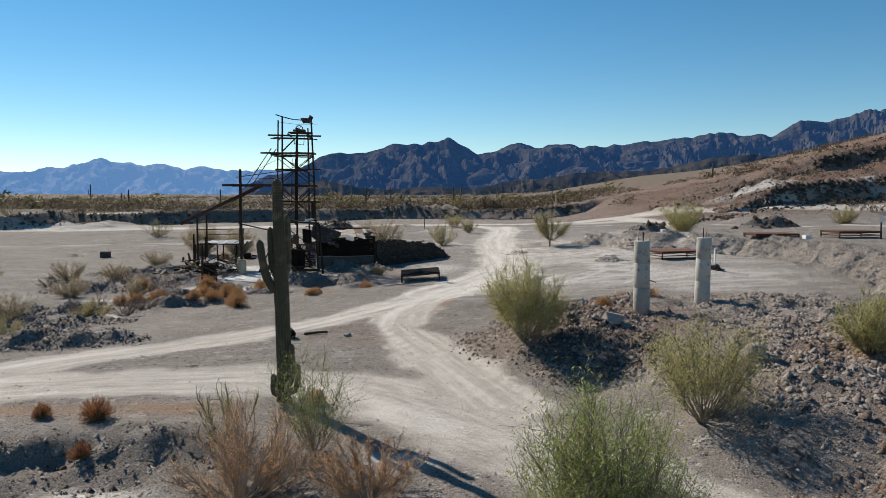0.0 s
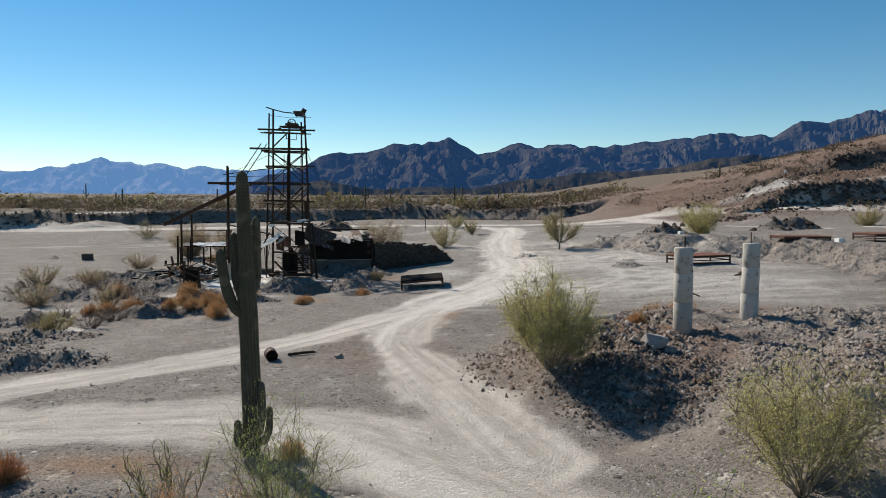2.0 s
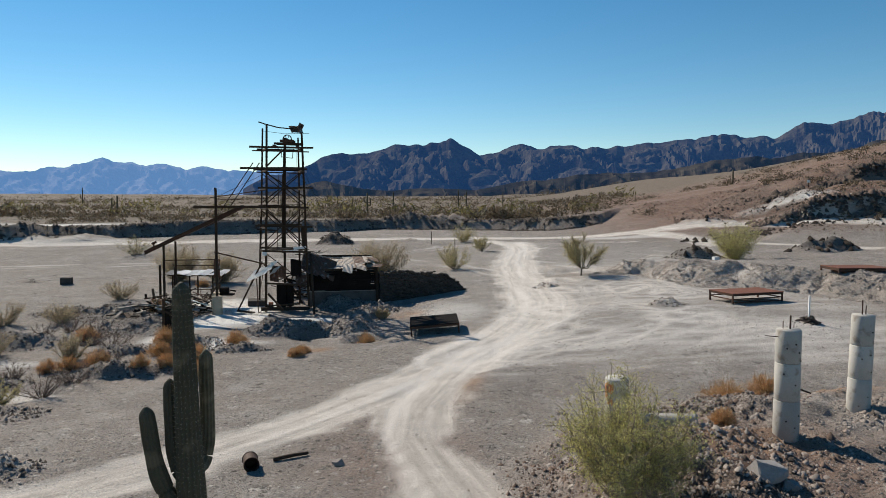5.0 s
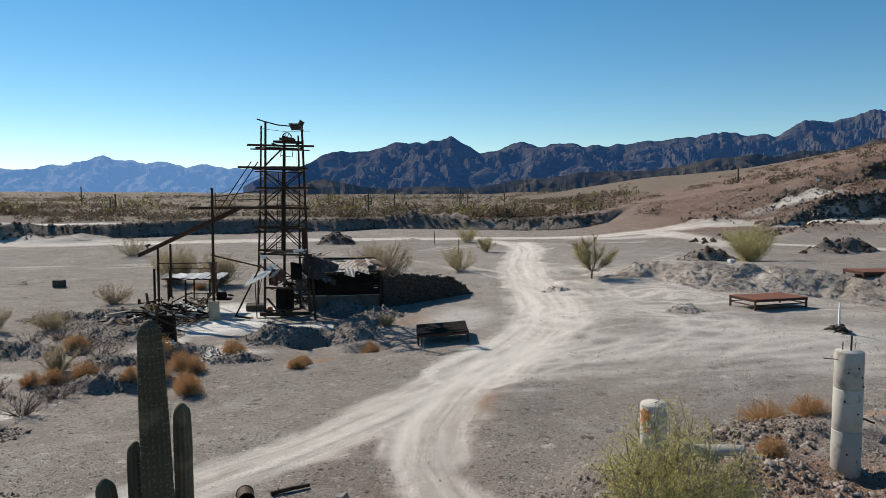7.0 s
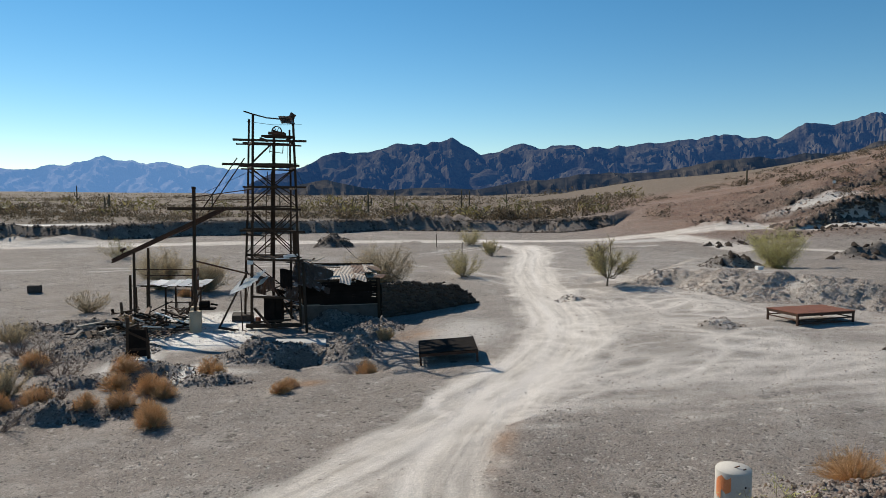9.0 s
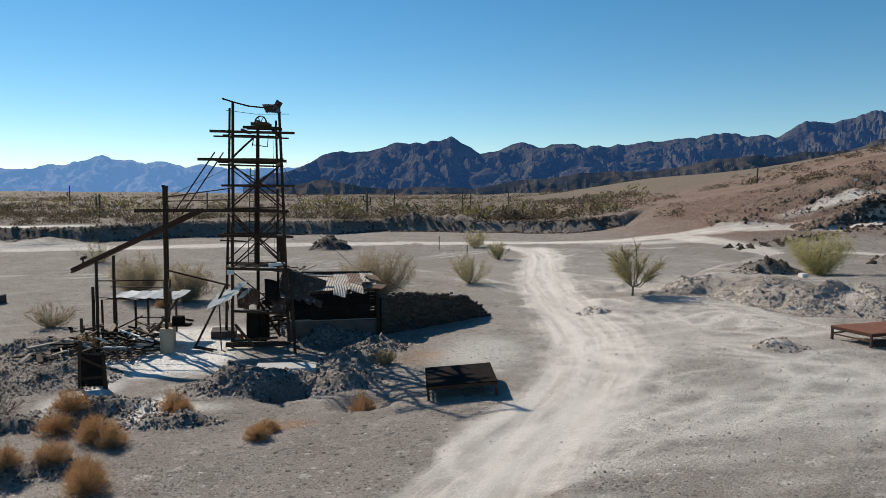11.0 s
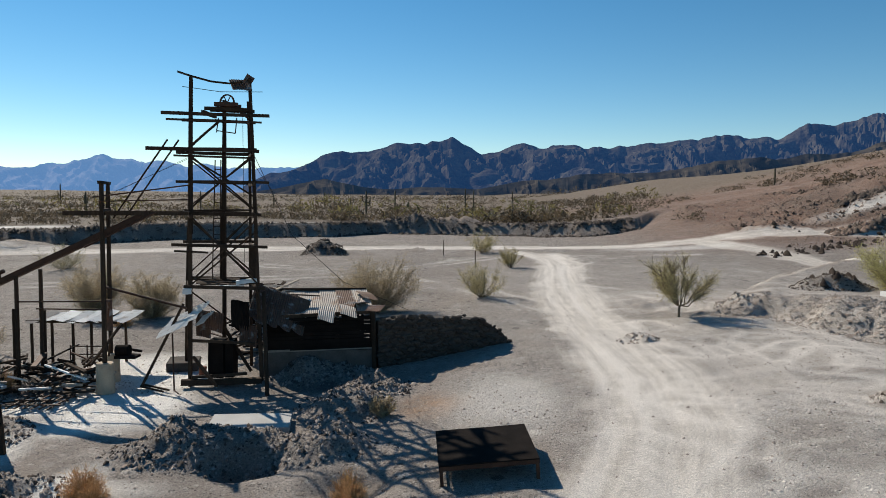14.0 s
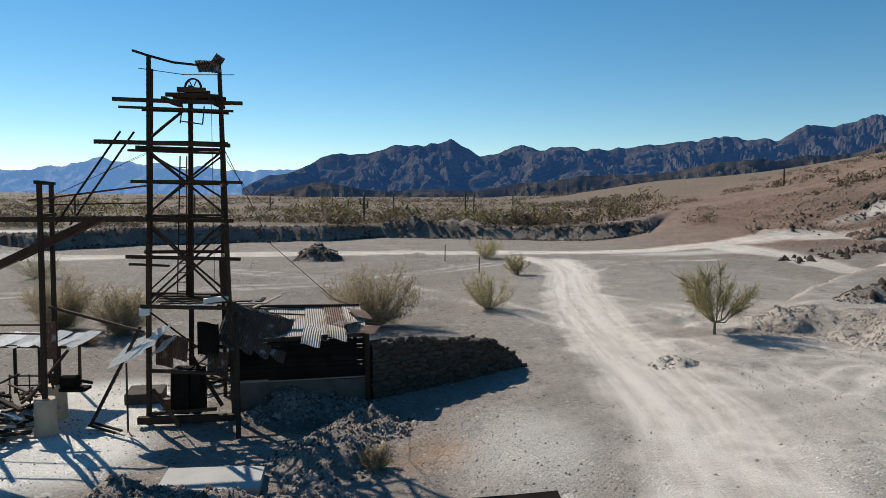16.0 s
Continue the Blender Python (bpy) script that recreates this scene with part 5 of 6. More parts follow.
def column(x, y, heights, radius, lean, label, holes, bars, base_z=None):
    z = ground_z(x, y) - 0.12 if base_z is None else base_z
    root = thing("concrete_column", x, y, z, label, "column", "concrete columns")
    root.matrix_world = pose(x, y, z, lean[0], lean[1], 0)
    at, sections = 0.0, []
    for i, h in enumerate(heights):
        bm = bmesh.new()
        r = radius * (1.0 - 0.018 * i)
        turned(bm, [(r * 0.965, at), (r, at + 0.016), (r * 1.004, at + h * 0.5), (r * 0.996, at + h - 0.022), (r * 0.955, at + h - 0.002)], wob=0.012)
        sections.append((at + h, part("section", bm, M["concrete"], root, smooth=True)))
        at += h
    # no hole is cut: a black plug stands for the shade inside
    for a, hz in holes:
        bm = bmesh.new()
        c, s_ = math.cos(radians(a)), math.sin(radians(a))
        rod(bm, [(c * radius * 0.9, s_ * radius * 0.9, hz), (c * radius * 1.012, s_ * radius * 1.012, hz)], 0.019, n=8)
        part("tie_hole", bm, M["black"], next((ob for top, ob in sections if hz < top), sections[-1][1]), "black plug standing for the shade in a form-tie hole")
    for pts, r in bars:
        bm = bmesh.new()
        rod(bm, pts, r, n=6)
        part("steel_bar", bm, M["steel"], next((ob for top, ob in sections if pts[0][2] < top), sections[-1][1]), "rusty reinforcing bar")
    return root


column(6.8, 22.15, (0.95, 0.88, 0.78), 0.285, (0.4, -0.7), "tall grey cast concrete column with rusty bars on top",
       [(-75, 0.35), (-52, 0.62), (-115, 0.5), (-78, 1.35), (-42, 1.9), (-60, 2.1), (-80, 2.3), (-130, 1.6), (-120, 2.2)],
       [([(0.04, 0.02, 2.5), (0.04, 0.02, 2.92)], 0.022), ([(-0.10, 0.08, 2.5), (-0.10, 0.08, 2.78)], 0.011), ([(0.16, 0.10, 2.5), (0.16, 0.10, 2.74), (0.20, 0.10, 2.75)], 0.008),
        ([(-0.26, -0.05, 2.44), (-0.58, -0.12, 2.48)], 0.010), ([(0.24, -0.12, 1.22), (0.44, -0.22, 1.15)], 0.020)])
column(9.7, 24.35, (0.95, 0.88, 0.80), 0.285, (0.3, 0.4), "tall grey cast concrete column with a long shadow",
       [(-75, 0.5), (-118, 0.25), (-60, 1.15), (-115, 1.5), (-65, 2.2), (-70, 1.6)],
       [([(-0.02, 0.02, 2.55), (-0.03, 0.02, 3.0)], 0.018), ([(0.08, 0.04, 2.55), (0.08, 0.04, 2.86)], 0.014)])
short = column(3.05, 23.0, (1.45,), 0.29, (1.5, -1.0), "short broken concrete column with faded orange paint", [(-70, 1.22), (-95, 0.7)],
               [([(0.0, 0.05, 1.42), (0.08, -0.05, 1.5)], 0.012), ([(0.10, -0.06, 1.42), (0.16, -0.12, 1.48)], 0.012)])
for a0, a1, z0, z1 in ((-165, -118, 1.12, 1.36), (-150, -122, 0.84, 0.98), (-172, -150, 1.0, 1.3)):
    bm = bmesh.new()
    rows = []
    for z in (z0, z1):
        rows.append([bm.verts.new((0.2975 * math.cos(radians(a)), 0.2975 * math.sin(radians(a)), z + 0.03 * math.sin(a))) for a in np.linspace(a0, a1, 7)])
    for k in range(6):
        bm.faces.new((rows[0][k], rows[0][k + 1], rows[1][k + 1], rows[1][k]))
    part("paint_mark", bm, M["orange_paint"], short, "faded orange paint")
fallen = bmesh.new()
turned(fallen, [(0.16, 0), (0.17, 0.02), (0.17, 1.3), (0.16, 1.32)], 16)
fallen = part("concrete_pipe", fallen, M["concrete"], smooth=True)
fallen.matrix_world = pose(3.55, 22.7, ground_z(3.6, 22.6) + 0.18, 0, 82, -25)
tagged(fallen, "fallen pale concrete pipe lying in the bush", "pipe")


# ---- steel platforms ----
def platform(x, y, z, w, d, h, rz, material, label, tilt=0.0, rails=(0.45, 0.12)):
    """A low steel loading platform: plate on a channel frame, legs and side rails."""
    root = thing("steel_platform", x, y, z, label, "platform", "steel platforms")
    root.matrix_world = pose(x, y, z, tilt, 0, rz)
    bm = bmesh.new()
    nx, ny = 8, 6
    grid = [[bm.verts.new((-w / 2 + w * i / nx, -d / 2 + d * j / ny, h + 0.012 * noise.noise(Vector((i * 0.7 + x, j * 0.7 + y, 0))))) for i in range(nx + 1)] for j in range(ny + 1)]
    faces = [bm.faces.new((grid[j][i], grid[j][i + 1], grid[j + 1][i + 1], grid[j + 1][i])) for j in range(ny) for i in range(nx)]
    got = bmesh.ops.extrude_face_region(bm, geom=faces)
    bmesh.ops.translate(bm, verts=[v for v in got["geom"] if isinstance(v, bmesh.types.BMVert)], vec=(0, 0, -0.03))
    part("deck", bm, material, root, "flat rusted steel plate")
    for j in (-1, 1):
        bm = bmesh.new()
        beam(bm, (-w / 2, j * (d / 2 - 0.03), h - 0.085), (w / 2, j * (d / 2 - 0.03), h - 0.085), 0.05, 0.11)
        part("side_beam", bm, M["steel"], root)
        for zz in (h * k for k in (rails if j < 0 else (0.45,))):
            bm = bmesh.new()
            beam(bm, (-w / 2 + 0.04, j * (d / 2 - 0.03), zz), (w / 2 - 0.04, j * (d / 2 - 0.03), zz), 0.03, 0.055)
            part("rail", bm, M["steel"], root)
    for i in (-1, 1):
        bm = bmesh.new()
        beam(bm, (i * (w / 2 - 0.03), -d / 2 + 0.06, h - 0.085), (i * (w / 2 - 0.03), d / 2 - 0.06, h - 0.085), 0.05, 0.11)
        part("end_beam", bm, M["steel"], root)
        bm = bmesh.new()
        beam(bm, (i * (w / 2 - 0.03), -d / 2 + 0.06, h * 0.42), (i * (w / 2 - 0.03), d / 2 - 0.06, h * 0.42), 0.03, 0.055)
        part("rail", bm, M["steel"], root)
        for j in (-1, 1):
            bm = bmesh.new()
            beam(bm, (i * (w / 2 - 0.05), j * (d / 2 - 0.05), -0.05), (i * (w / 2 - 0.05), j * (d / 2 - 0.05), h - 0.03), 0.08, 0.08)
            part("leg", bm, M["steel"], root)
    for k in (-0.17, 0.17):
        bm = bmesh.new()
        beam(bm, (k * w, -d / 2 + 0.06, h - 0.09), (k * w, d / 2 - 0.06, h - 0.09), 0.05, 0.09)
        part("cross_beam", bm, M["steel"], root)
    return root


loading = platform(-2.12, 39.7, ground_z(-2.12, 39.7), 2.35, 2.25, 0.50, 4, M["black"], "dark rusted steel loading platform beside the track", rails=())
loading.matrix_world = pose(-2.12, 39.7, ground_z(-2.12, 39.7) + 0.02, 1.5, -4.5, 4)   # its frame has sunk at one side
platform(14.65, 44.0, ground_z(14.65, 44.0), 3.35, 1.85, 0.55, 20, M["rust_deck"], "low red-rusted steel platform on the open flat")
platform(28.6, 48.4, ground_z(28.6, 48.4), 3.3, 2.1, 0.55, 8, M["rust_deck"], "red-rusted steel platform on the upper terrace")
platform(22.9, 48.4, ground_z(22.9, 48.4), 3.2, 1.9, 0.26, 4, M["rust_deck"], "very low rusted steel platform at the terrace edge")


# ---- the mine yard: one frame of reference for all that stands in it ----
YARD = Matrix.Translation((-12.1, 49.55, -0.45)) @ Matrix.Scale(1.05, 4) @ Matrix.Translation((11.5, -49.0, 0))


def yard_z(x, y):
    """Height of the ground at a place of the yard, in the yard's own frame."""
    p = YARD @ Vector((x, y, 0))
    return (ground_z(p.x, p.y) + 0.45) / 1.05


def settle(*roots):
    """Sets finished things of the yard into the place."""
    for ob in roots:
        ob.matrix_world = YARD @ ob.matrix_world


# ---- headframe ----
FL, FR, BR, BL, MID = (-12.2, 47.6), (-9.75, 48.0), (-10.85, 50.4), (-13.3, 50.0), (-11.5, 49.0)
TOPS = {"FL": (-12.05, 47.75), "FR": (-10.12, 48.1), "BR": (-10.75, 50.0), "BL": (-12.85, 49.75)}
FEET = {"FL": FL, "FR": FR, "BR": BR, "BL": BL}
H_TOP = 10.75


def leg(name, z):
    a, b, k = FEET[name], TOPS[name], z / H_TOP
    return Vector((a[0] + (b[0] - a[0]) * k, a[1] + (b[1] - a[1]) * k, z))


headframe = thing("headframe", MID[0], MID[1], 0, "tall dark wooden mine headframe with a hoist wheel on top", "headframe")
INV = headframe.matrix_world.inverted()


def hpart(name, build, material, parent=None, label=""):
    """A part of the headframe, built in the place's own metres."""
    bm = bmesh.new()
    build(bm)
    bmesh.ops.transform(bm, matrix=INV, verts=bm.verts)
    return part(name, bm, M[material], parent or headframe, label)


def hbeam(name, a, b, w, h, material="timber", wear=0.012):
    return hpart(name, lambda bm: beam(bm, a, b, w, h, wear), material)


def hrod(name, pts, r, material="steel", r1=None):
    return hpart(name, lambda bm: rod(bm, pts, r, r1), material)


for nm in FEET:
    low = leg(nm, 0.0)
    low.z = yard_z(low.x, low.y) - 0.15
    w = 0.12 if nm[0] == "F" else 0.10
    hbeam("leg", low, leg(nm, 5.4), w, w)
    hbeam("leg", leg(nm, 5.3) + Vector((0.03, -0.02, 0)), leg(nm, H_TOP if nm != "BR" else 10.2), w * 0.86, w * 0.86)
hbeam("guide_post", (MID[0] + 0.05, MID[1], 0.2), (MID[0] + 0.18, MID[1], 10.1), 0.12, 0.12)
hbeam("guide_post", (MID[0] - 0.12, MID[1] + 0.35, 3.2), (MID[0] + 0.05, MID[1] + 0.3, 9.3), 0.09, 0.09)
# levels: height, reach beyond the left and right legs
for z, lft, rgt, dep in ((9.47, 0.95, 0.65, 0.16), (8.22, 1.45, 0.25, 0.17), (7.16, 0.45, 0.55, 0.13), (6.02, 0.5, 0.25, 0.16), (4.88, 0.60, 0.40, 0.15), (3.42, 0.2, 0.25, 0.16)):
    for fa, fb, off in (("FL", "FR", -0.14), ("BL", "BR", 0.12)):
        a, b = leg(fa, z), leg(fb, z)
        d = (b - a).normalized()
        side = Vector((-d.y, d.x, 0)) * off
        k = 1.0 if fa == "FL" else 0.35
        hbeam("girt", a - d * lft * k + side + Vector((0, 0, random.uniform(-0.04, 0.06))), b + d * rgt * k + side + Vector((0, 0, random.uniform(-0.05, 0.03))), 0.07, dep * 0.72)
    for fa, fb in (("FL", "BL"), ("FR", "BR")):
        a, b = leg(fa, z - 0.1), leg(fb, z - 0.1)
        d = (b - a).normalized()
        hbeam("side_girt", a - d * 0.25, b + d * 0.2, 0.08, 0.13)
# second, thinner rails under the upper girts
for z, lft, rgt in ((9.26, 0.75, 0.4), (8.02, 0.5, 0.05)):
    a, b = leg("FL", z), leg("FR", z)
    d = (b - a).normalized()
    hbeam("rail", a - d * lft + Vector((0, -0.16, 0)), b + d * rgt + Vector((0, -0.16, -0.05)), 0.05, 0.07)
# crossed and single braces
for a, b, z0, z1, y in (("FL", "FR", 8.05, 6.2, -0.1), ("FR", "FL", 8.05, 6.2, -0.04), ("FL", "FR", 5.95, 3.55, -0.1), ("FR", "FL", 5.75, 3.6, -0.04), ("FL", "FR", 7.95, 6.6, 0.1), ("FL", "FR", 5.75, 3.75, 0.1), ("FR", "FL", 5.4, 3.5, 0.1)):
    hbeam("brace", leg(a, z0) + Vector((0, y, 0)), leg(b, z1) + Vector((0, y, 0)), 0.04, 0.06)
hbeam("brace", leg("FL", 8.35), (MID[0] + 0.1, MID[1] - 0.3, 9.35), 0.05, 0.08)
for a, b, z0, z1 in (("BL", "BR", 8.0, 6.2), ("BR", "BL", 8.0, 6.2), ("BL", "BR", 5.8, 3.6), ("BR", "BL", 5.8, 3.6), ("FL", "FR", 3.3, 1.4), ("FL", "BL", 3.2, 0.6)):
    hbeam("brace", leg(a, z0), leg(b, z1), 0.03, 0.05)
# sagging top rail, thin wire and the torn sheet on the corner
a, b = leg("FL", 10.75), leg("FR", 10.7)
hpart("top_rail", lambda bm: rod(bm, [(-12.5, 47.7, 10.90), (-12.05, 47.75, 10.76), (-11.4, 47.9, 10.60), (-10.8, 48.0, 10.55), (-10.1, 48.1, 10.66)], 0.04, 0.035), "timber")
hrod("wire", [leg("FL", 10.4) - Vector((0.3, 0, 0)), leg("FL", 10.36).lerp(leg("FR", 10.3), 0.5) - Vector((0, 0, 0.08)), leg("FR", 10.3) + Vector((0.45, 0, -0.02))], 0.012, "wire")


def corrugated(bm, w, d, pitch=0.076, depth=0.02, bend=0.0, ragged=0.0, thick=0.004):
    """A corrugated sheet in the xy plane, waves across x, with ragged ends."""
    n = max(8, int(w / pitch * 6))
    rows_n = 5
    layers = []
    for k in (0, 1):
        layer = []
        for j in range(rows_n):
            v = j / (rows_n - 1)
            row = []
            for i in range(n + 1):
                x = -w / 2 + w * i / n
                cut = ragged * noise.noise(Vector((x * 2.1, 4.0 if v > 0.5 else 9.0, d))) * (1 if v in (0, 1) else 0)
                y = -d / 2 + d * v + cut
                z = depth / 2 * math.sin(2 * math.pi * x / pitch) + bend * math.sin(math.pi * v) - k * thick
                row.append(bm.verts.new((x, y, z)))
            layer.append(row)
        layers.append(layer)
    top, low = layers
    for j in range(rows_n - 1):
        for i in range(n):
            bm.faces.new((top[j][i], top[j][i + 1], top[j + 1][i + 1], top[j + 1][i]))
            bm.faces.new((low[j][i], low[j + 1][i], low[j + 1][i + 1], low[j][i + 1]))
    edge = [(0, i) for i in range(n + 1)] + [(j, n) for j in range(1, rows_n)] + [(rows_n - 1, i) for i in range(n - 1, -1, -1)] + [(j, 0) for j in range(rows_n - 2, 0, -1)]
    for (a0, b0), (a1, b1) in zip(edge, edge[1:] + edge[:1]):
        bm.faces.new((top[a0][b0], low[a0][b0], low[a1][b1], top[a1][b1]))


def sheet(name, parent, w, d, m, material, label="", **more):
    """A corrugated sheet placed by the pose m in the place's own metres."""
    bm = bmesh.new()
    corrugated(bm, w, d, **more)
    base = parent.matrix_world if parent else Matrix()
    bmesh.ops.transform(bm, matrix=base.inverted() @ m, verts=bm.verts)
    return part(name, bm, M[material], parent, label, smooth=False)


def plane_pose(corner, along, up):
    """A pose whose x goes along and y goes up the sheet, centred on corner."""
    x = Vector(along).normalized()
    z = x.cross(Vector(up)).normalized()
    y = z.cross(x)
    m = Matrix((x, y, z)).transposed().to_4x4()
    m.translation = Vector(corner)
    return m


sheet("torn_sheet", headframe, 0.62, 0.75, plane_pose((-10.45, 48.1, 10.55), (0.9, 0.35, 0.25), (-0.35, 0.6, 0.55)), "rust_sheet", "torn rusted corrugated sheet", ragged=0.25)
sheet("torn_sheet", headframe, 0.3, 0.5, plane_pose((-10.15, 48.15, 10.72), (0.9, 0.2, -0.4), (0.2, 0.6, 0.6)), "rust_sheet", ragged=0.15)


# sheave wheel and its bearers
WHEEL_C, WHEEL_R, WHEEL_AXIS = Vector((-11.05, 48.5, 9.95)), 0.28, Vector((0.25, 0.97, 0))
wheel_s, wheel_u = frame_of(WHEEL_C, WHEEL_C + WHEEL_AXIS)


def on_rim(k, n):
    return WHEEL_C + (wheel_s * math.cos(2 * math.pi * k / n) + wheel_u * math.sin(2 * math.pi * k / n)) * WHEEL_R


hoist_wheel = hpart("hoist_wheel", lambda bm: [beam(bm, on_rim(k, 24), on_rim(k + 1, 24), 0.06, 0.045) for k in range(24)], "steel", label="spoked rusty hoist wheel")
for k in range(6):
    hpart("spoke", lambda bm: rod(bm, [WHEEL_C, on_rim(k, 6)], 0.016), "steel", hoist_wheel)
hpart("axle", lambda bm: rod(bm, [WHEEL_C - WHEEL_AXIS * 0.16, WHEEL_C + WHEEL_AXIS * 0.16], 0.05, n=8), "steel", hoist_wheel)
for dy in (-0.25, 0.25):
    hbeam("bearer", (-11.75, 48.45 + dy, 9.72), (-10.2, 48.65 + dy, 9.70), 0.09, 0.12)
hbeam("bearer", (-11.72, 47.9, 9.56), (-11.85, 49.6, 9.56), 0.10, 0.12)
hbeam("bearer", (-10.4, 48.1, 9.55), (-10.6, 49.9, 9.55), 0.10, 0.12)
hpart("wheel_bearing", lambda bm: (beam(bm, (-11.4, 48.2, 9.86), (-10.6, 48.3, 9.86), 0.16, 0.14), beam(bm, (-11.35, 48.75, 9.86), (-10.65, 48.8, 9.86), 0.14, 0.12)), "steel")
hpart("hanging_frame", lambda bm: (rod(bm, [(-11.3, 48.3, 9.4), (-11.38, 48.3, 8.88)], 0.02), rod(bm, [(-11.38, 48.3, 8.95), (-10.72, 48.35, 8.86)], 0.02), rod(bm, [(-10.72, 48.35, 8.86), (-10.66, 48.35, 9.4)], 0.02)), "steel")
hrod("cable", [(-10.5, 48.5, 9.6), (-10.48, 48.5, 3.6)], 0.008, "wire")
# ladder inside
hpart("ladder", lambda bm: ([rod(bm, [(-11.75 + dx, 49.1, 3.4), (-11.62 + dx * 0.7, 49.1, 7.95)], 0.022) for dx in (-0.15, 0.15)], [rod(bm, [(-11.88 + 0.02 * k * 0.5, 49.08, 3.7 + 0.3 * k), (-11.58 + 0.02 * k * 0.2, 49.08, 3.7 + 0.3 * k)], 0.016) for k in range(14)]), "timber", label="narrow wooden ladder")
# boards and loose planks at the levels
for z, n in ((3.5, 6), (8.3, 3), (6.1, 2)):
    for k in range(n):
        a = leg("FL", z).lerp(leg("BL", z), (k + 0.3) / (n + 0.4))
        b = leg("FR", z).lerp(leg("BR", z), (k + 0.3) / (n + 0.4))
        t0, t1 = random.uniform(-0.05, 0.2), random.uniform(0.75, 1.1)
        hbeam("plank", a.lerp(b, t0), a.lerp(b, t1) + Vector((0, random.uniform(-0.15, 0.15), 0.03)), 0.16, 0.04)
hbeam("plank", (-10.6, 47.9, 3.58), (-9.9, 48.05, 3.66), 0.22, 0.14, "white_paint")
hbeam("plank", (-12.05, 47.55, 3.45), (-10.3, 47.85, 3.50), 0.10, 0.03, "white_paint")
hbeam("plank", (-12.34, 47.42, 3.32), (-12.05, 47.48, 3.30), 0.14, 0.20, "white_paint")
for z0, z1 in ((4.85, 3.9), (4.1, 3.5)):
    hbeam("side_board", leg("FR", z0) + Vector((-0.16, 0.1, 0)), leg("FR", z1) + Vector((-0.16, 0.1, 0)), 0.26, 0.05)
hbeam("loose_stick", (-11.0, 48.0, 5.0), (-10.35, 48.1, 5.7), 0.05, 0.05)
hbeam("loose_stick", (-12.6, 47.4, 4.72), (-11.5, 47.6, 4.66), 0.05, 0.07)
# torn sheets hung round the collar of the shaft
for x, y, z, w, d, rz, ti, mat in ((-11.7, 47.6, 2.15, 0.5, 0.95, 8, 78, "rust_sheet"), (-11.2, 47.55, 2.25, 0.45, 0.7, 8, 82, "rust_sheet"), (-10.45, 47.8, 2.45, 0.62, 1.0, 10, 85, "black"), (-10.15, 47.75, 1.75, 0.6, 0.75, 12, 74, "rust_sheet")):
    sheet("hung_sheet", headframe, w, d, pose(x, y, z, ti, random.uniform(-6, 6), rz), mat, ragged=0.12)
for cx, cy, cz, w_, d_, mat in ((-12.45, 47.35, 2.25, 1.5, 1.35, "white_sheet"), (-11.95, 47.4, 2.55, 0.9, 1.2, "white_sheet"), (-12.75, 47.7, 2.05, 0.7, 0.7, "white_sheet"), (-11.6, 47.3, 2.35, 0.5, 0.7, "white_sheet")):
    sheet("sloping_sheet", headframe, d_, w_, plane_pose((cx, cy, cz), (0.15, 1, 0.48), (-1, 0.1, -0.55)), mat, "pale sheet sloping off the frame", ragged=0.14)
hpart("skip_box", lambda bm: (beam(bm, (-11.35, 48.1, 0.15), (-11.35, 48.1, 1.5), 0.55, 0.6), beam(bm, (-10.9, 48.15, 0.15), (-10.9, 48.15, 1.48), 0.3, 0.55)), "black", label="dark sheet-metal ore skip")
for a, b in (((-12.1, 47.3, 1.6), (-9.9, 47.6, 1.45)), ((-11.2, 48.3, 1.9), (-10.2, 48.2, 0.3)), ((-12.1, 47.5, 0.25), (-10.2, 47.75, 0.35)), ((-12.05, 47.6, 0.95), (-11.0, 46.9, 0.1))):
    hbeam("brace", a, b, 0.08, 0.10)
hbeam("sill", (-12.4, 47.35, 0.08), (-9.7, 47.85, 0.08), 0.2, 0.2)
hbeam("front_stay", (-9.55, 47.6, 3.3), (-9.05, 46.2, 0.0), 0.11, 0.13)
hrod("pipe_stay", [(-12.55, 47.0, 1.9), (-12.35, 46.6, -0.02)], 0.03)
hrod("pipe_stay", [(-12.35, 46.6, 0.02), (-12.0, 46.1, 0.05)], 0.025)
hpart("ladder_brace", lambda bm: (beam(bm, (-13.75, 47.2, -0.03), (-12.35, 47.5, 2.85), 0.07, 0.09), [beam(bm, Vector((-13.75, 47.2, -0.03)).lerp(Vector((-12.35, 47.5, 2.85)), 0.07 * k) - Vector((0.05, 0, 0)), Vector((-13.75, 47.2, -0.03)).lerp(Vector((-12.35, 47.5, 2.85)), 0.07 * k) + Vector((0.10, 0, 0.06)), 0.08, 0.03) for k in range(1, 14)]), "timber", label="long cleated brace leaning on the leg")
hpart("ladder_foot", lambda bm: (beam(bm, (-13.75, 47.1, 0.0), (-12.7, 46.55, -0.02), 0.06, 0.06), beam(bm, (-13.7, 47.3, 0.0), (-12.6, 46.75, -0.02), 0.06, 0.06)), "timber")
# guy wires to the ground behind
hrod("guy_wire", [leg("FR", 8.2), (-9.0, 49.5, 5.2), (-7.4, 51.5, 3.2), (-5.0, 54.5, 1.6)], 0.010, "wire")
hrod("guy_wire", [leg("BR", 8.1), (-10.0, 50.6, 6.8), (-9.4, 51.0, 6.4)], 0.009, "wire")
for zt, zb in ((7.95, 6.95), (8.0, 6.9)):
    hrod("guy_wire", [leg("FL", zt), (-14.9, 47.0, zb - 0.4)], 0.006, "wire")

settle(headframe)

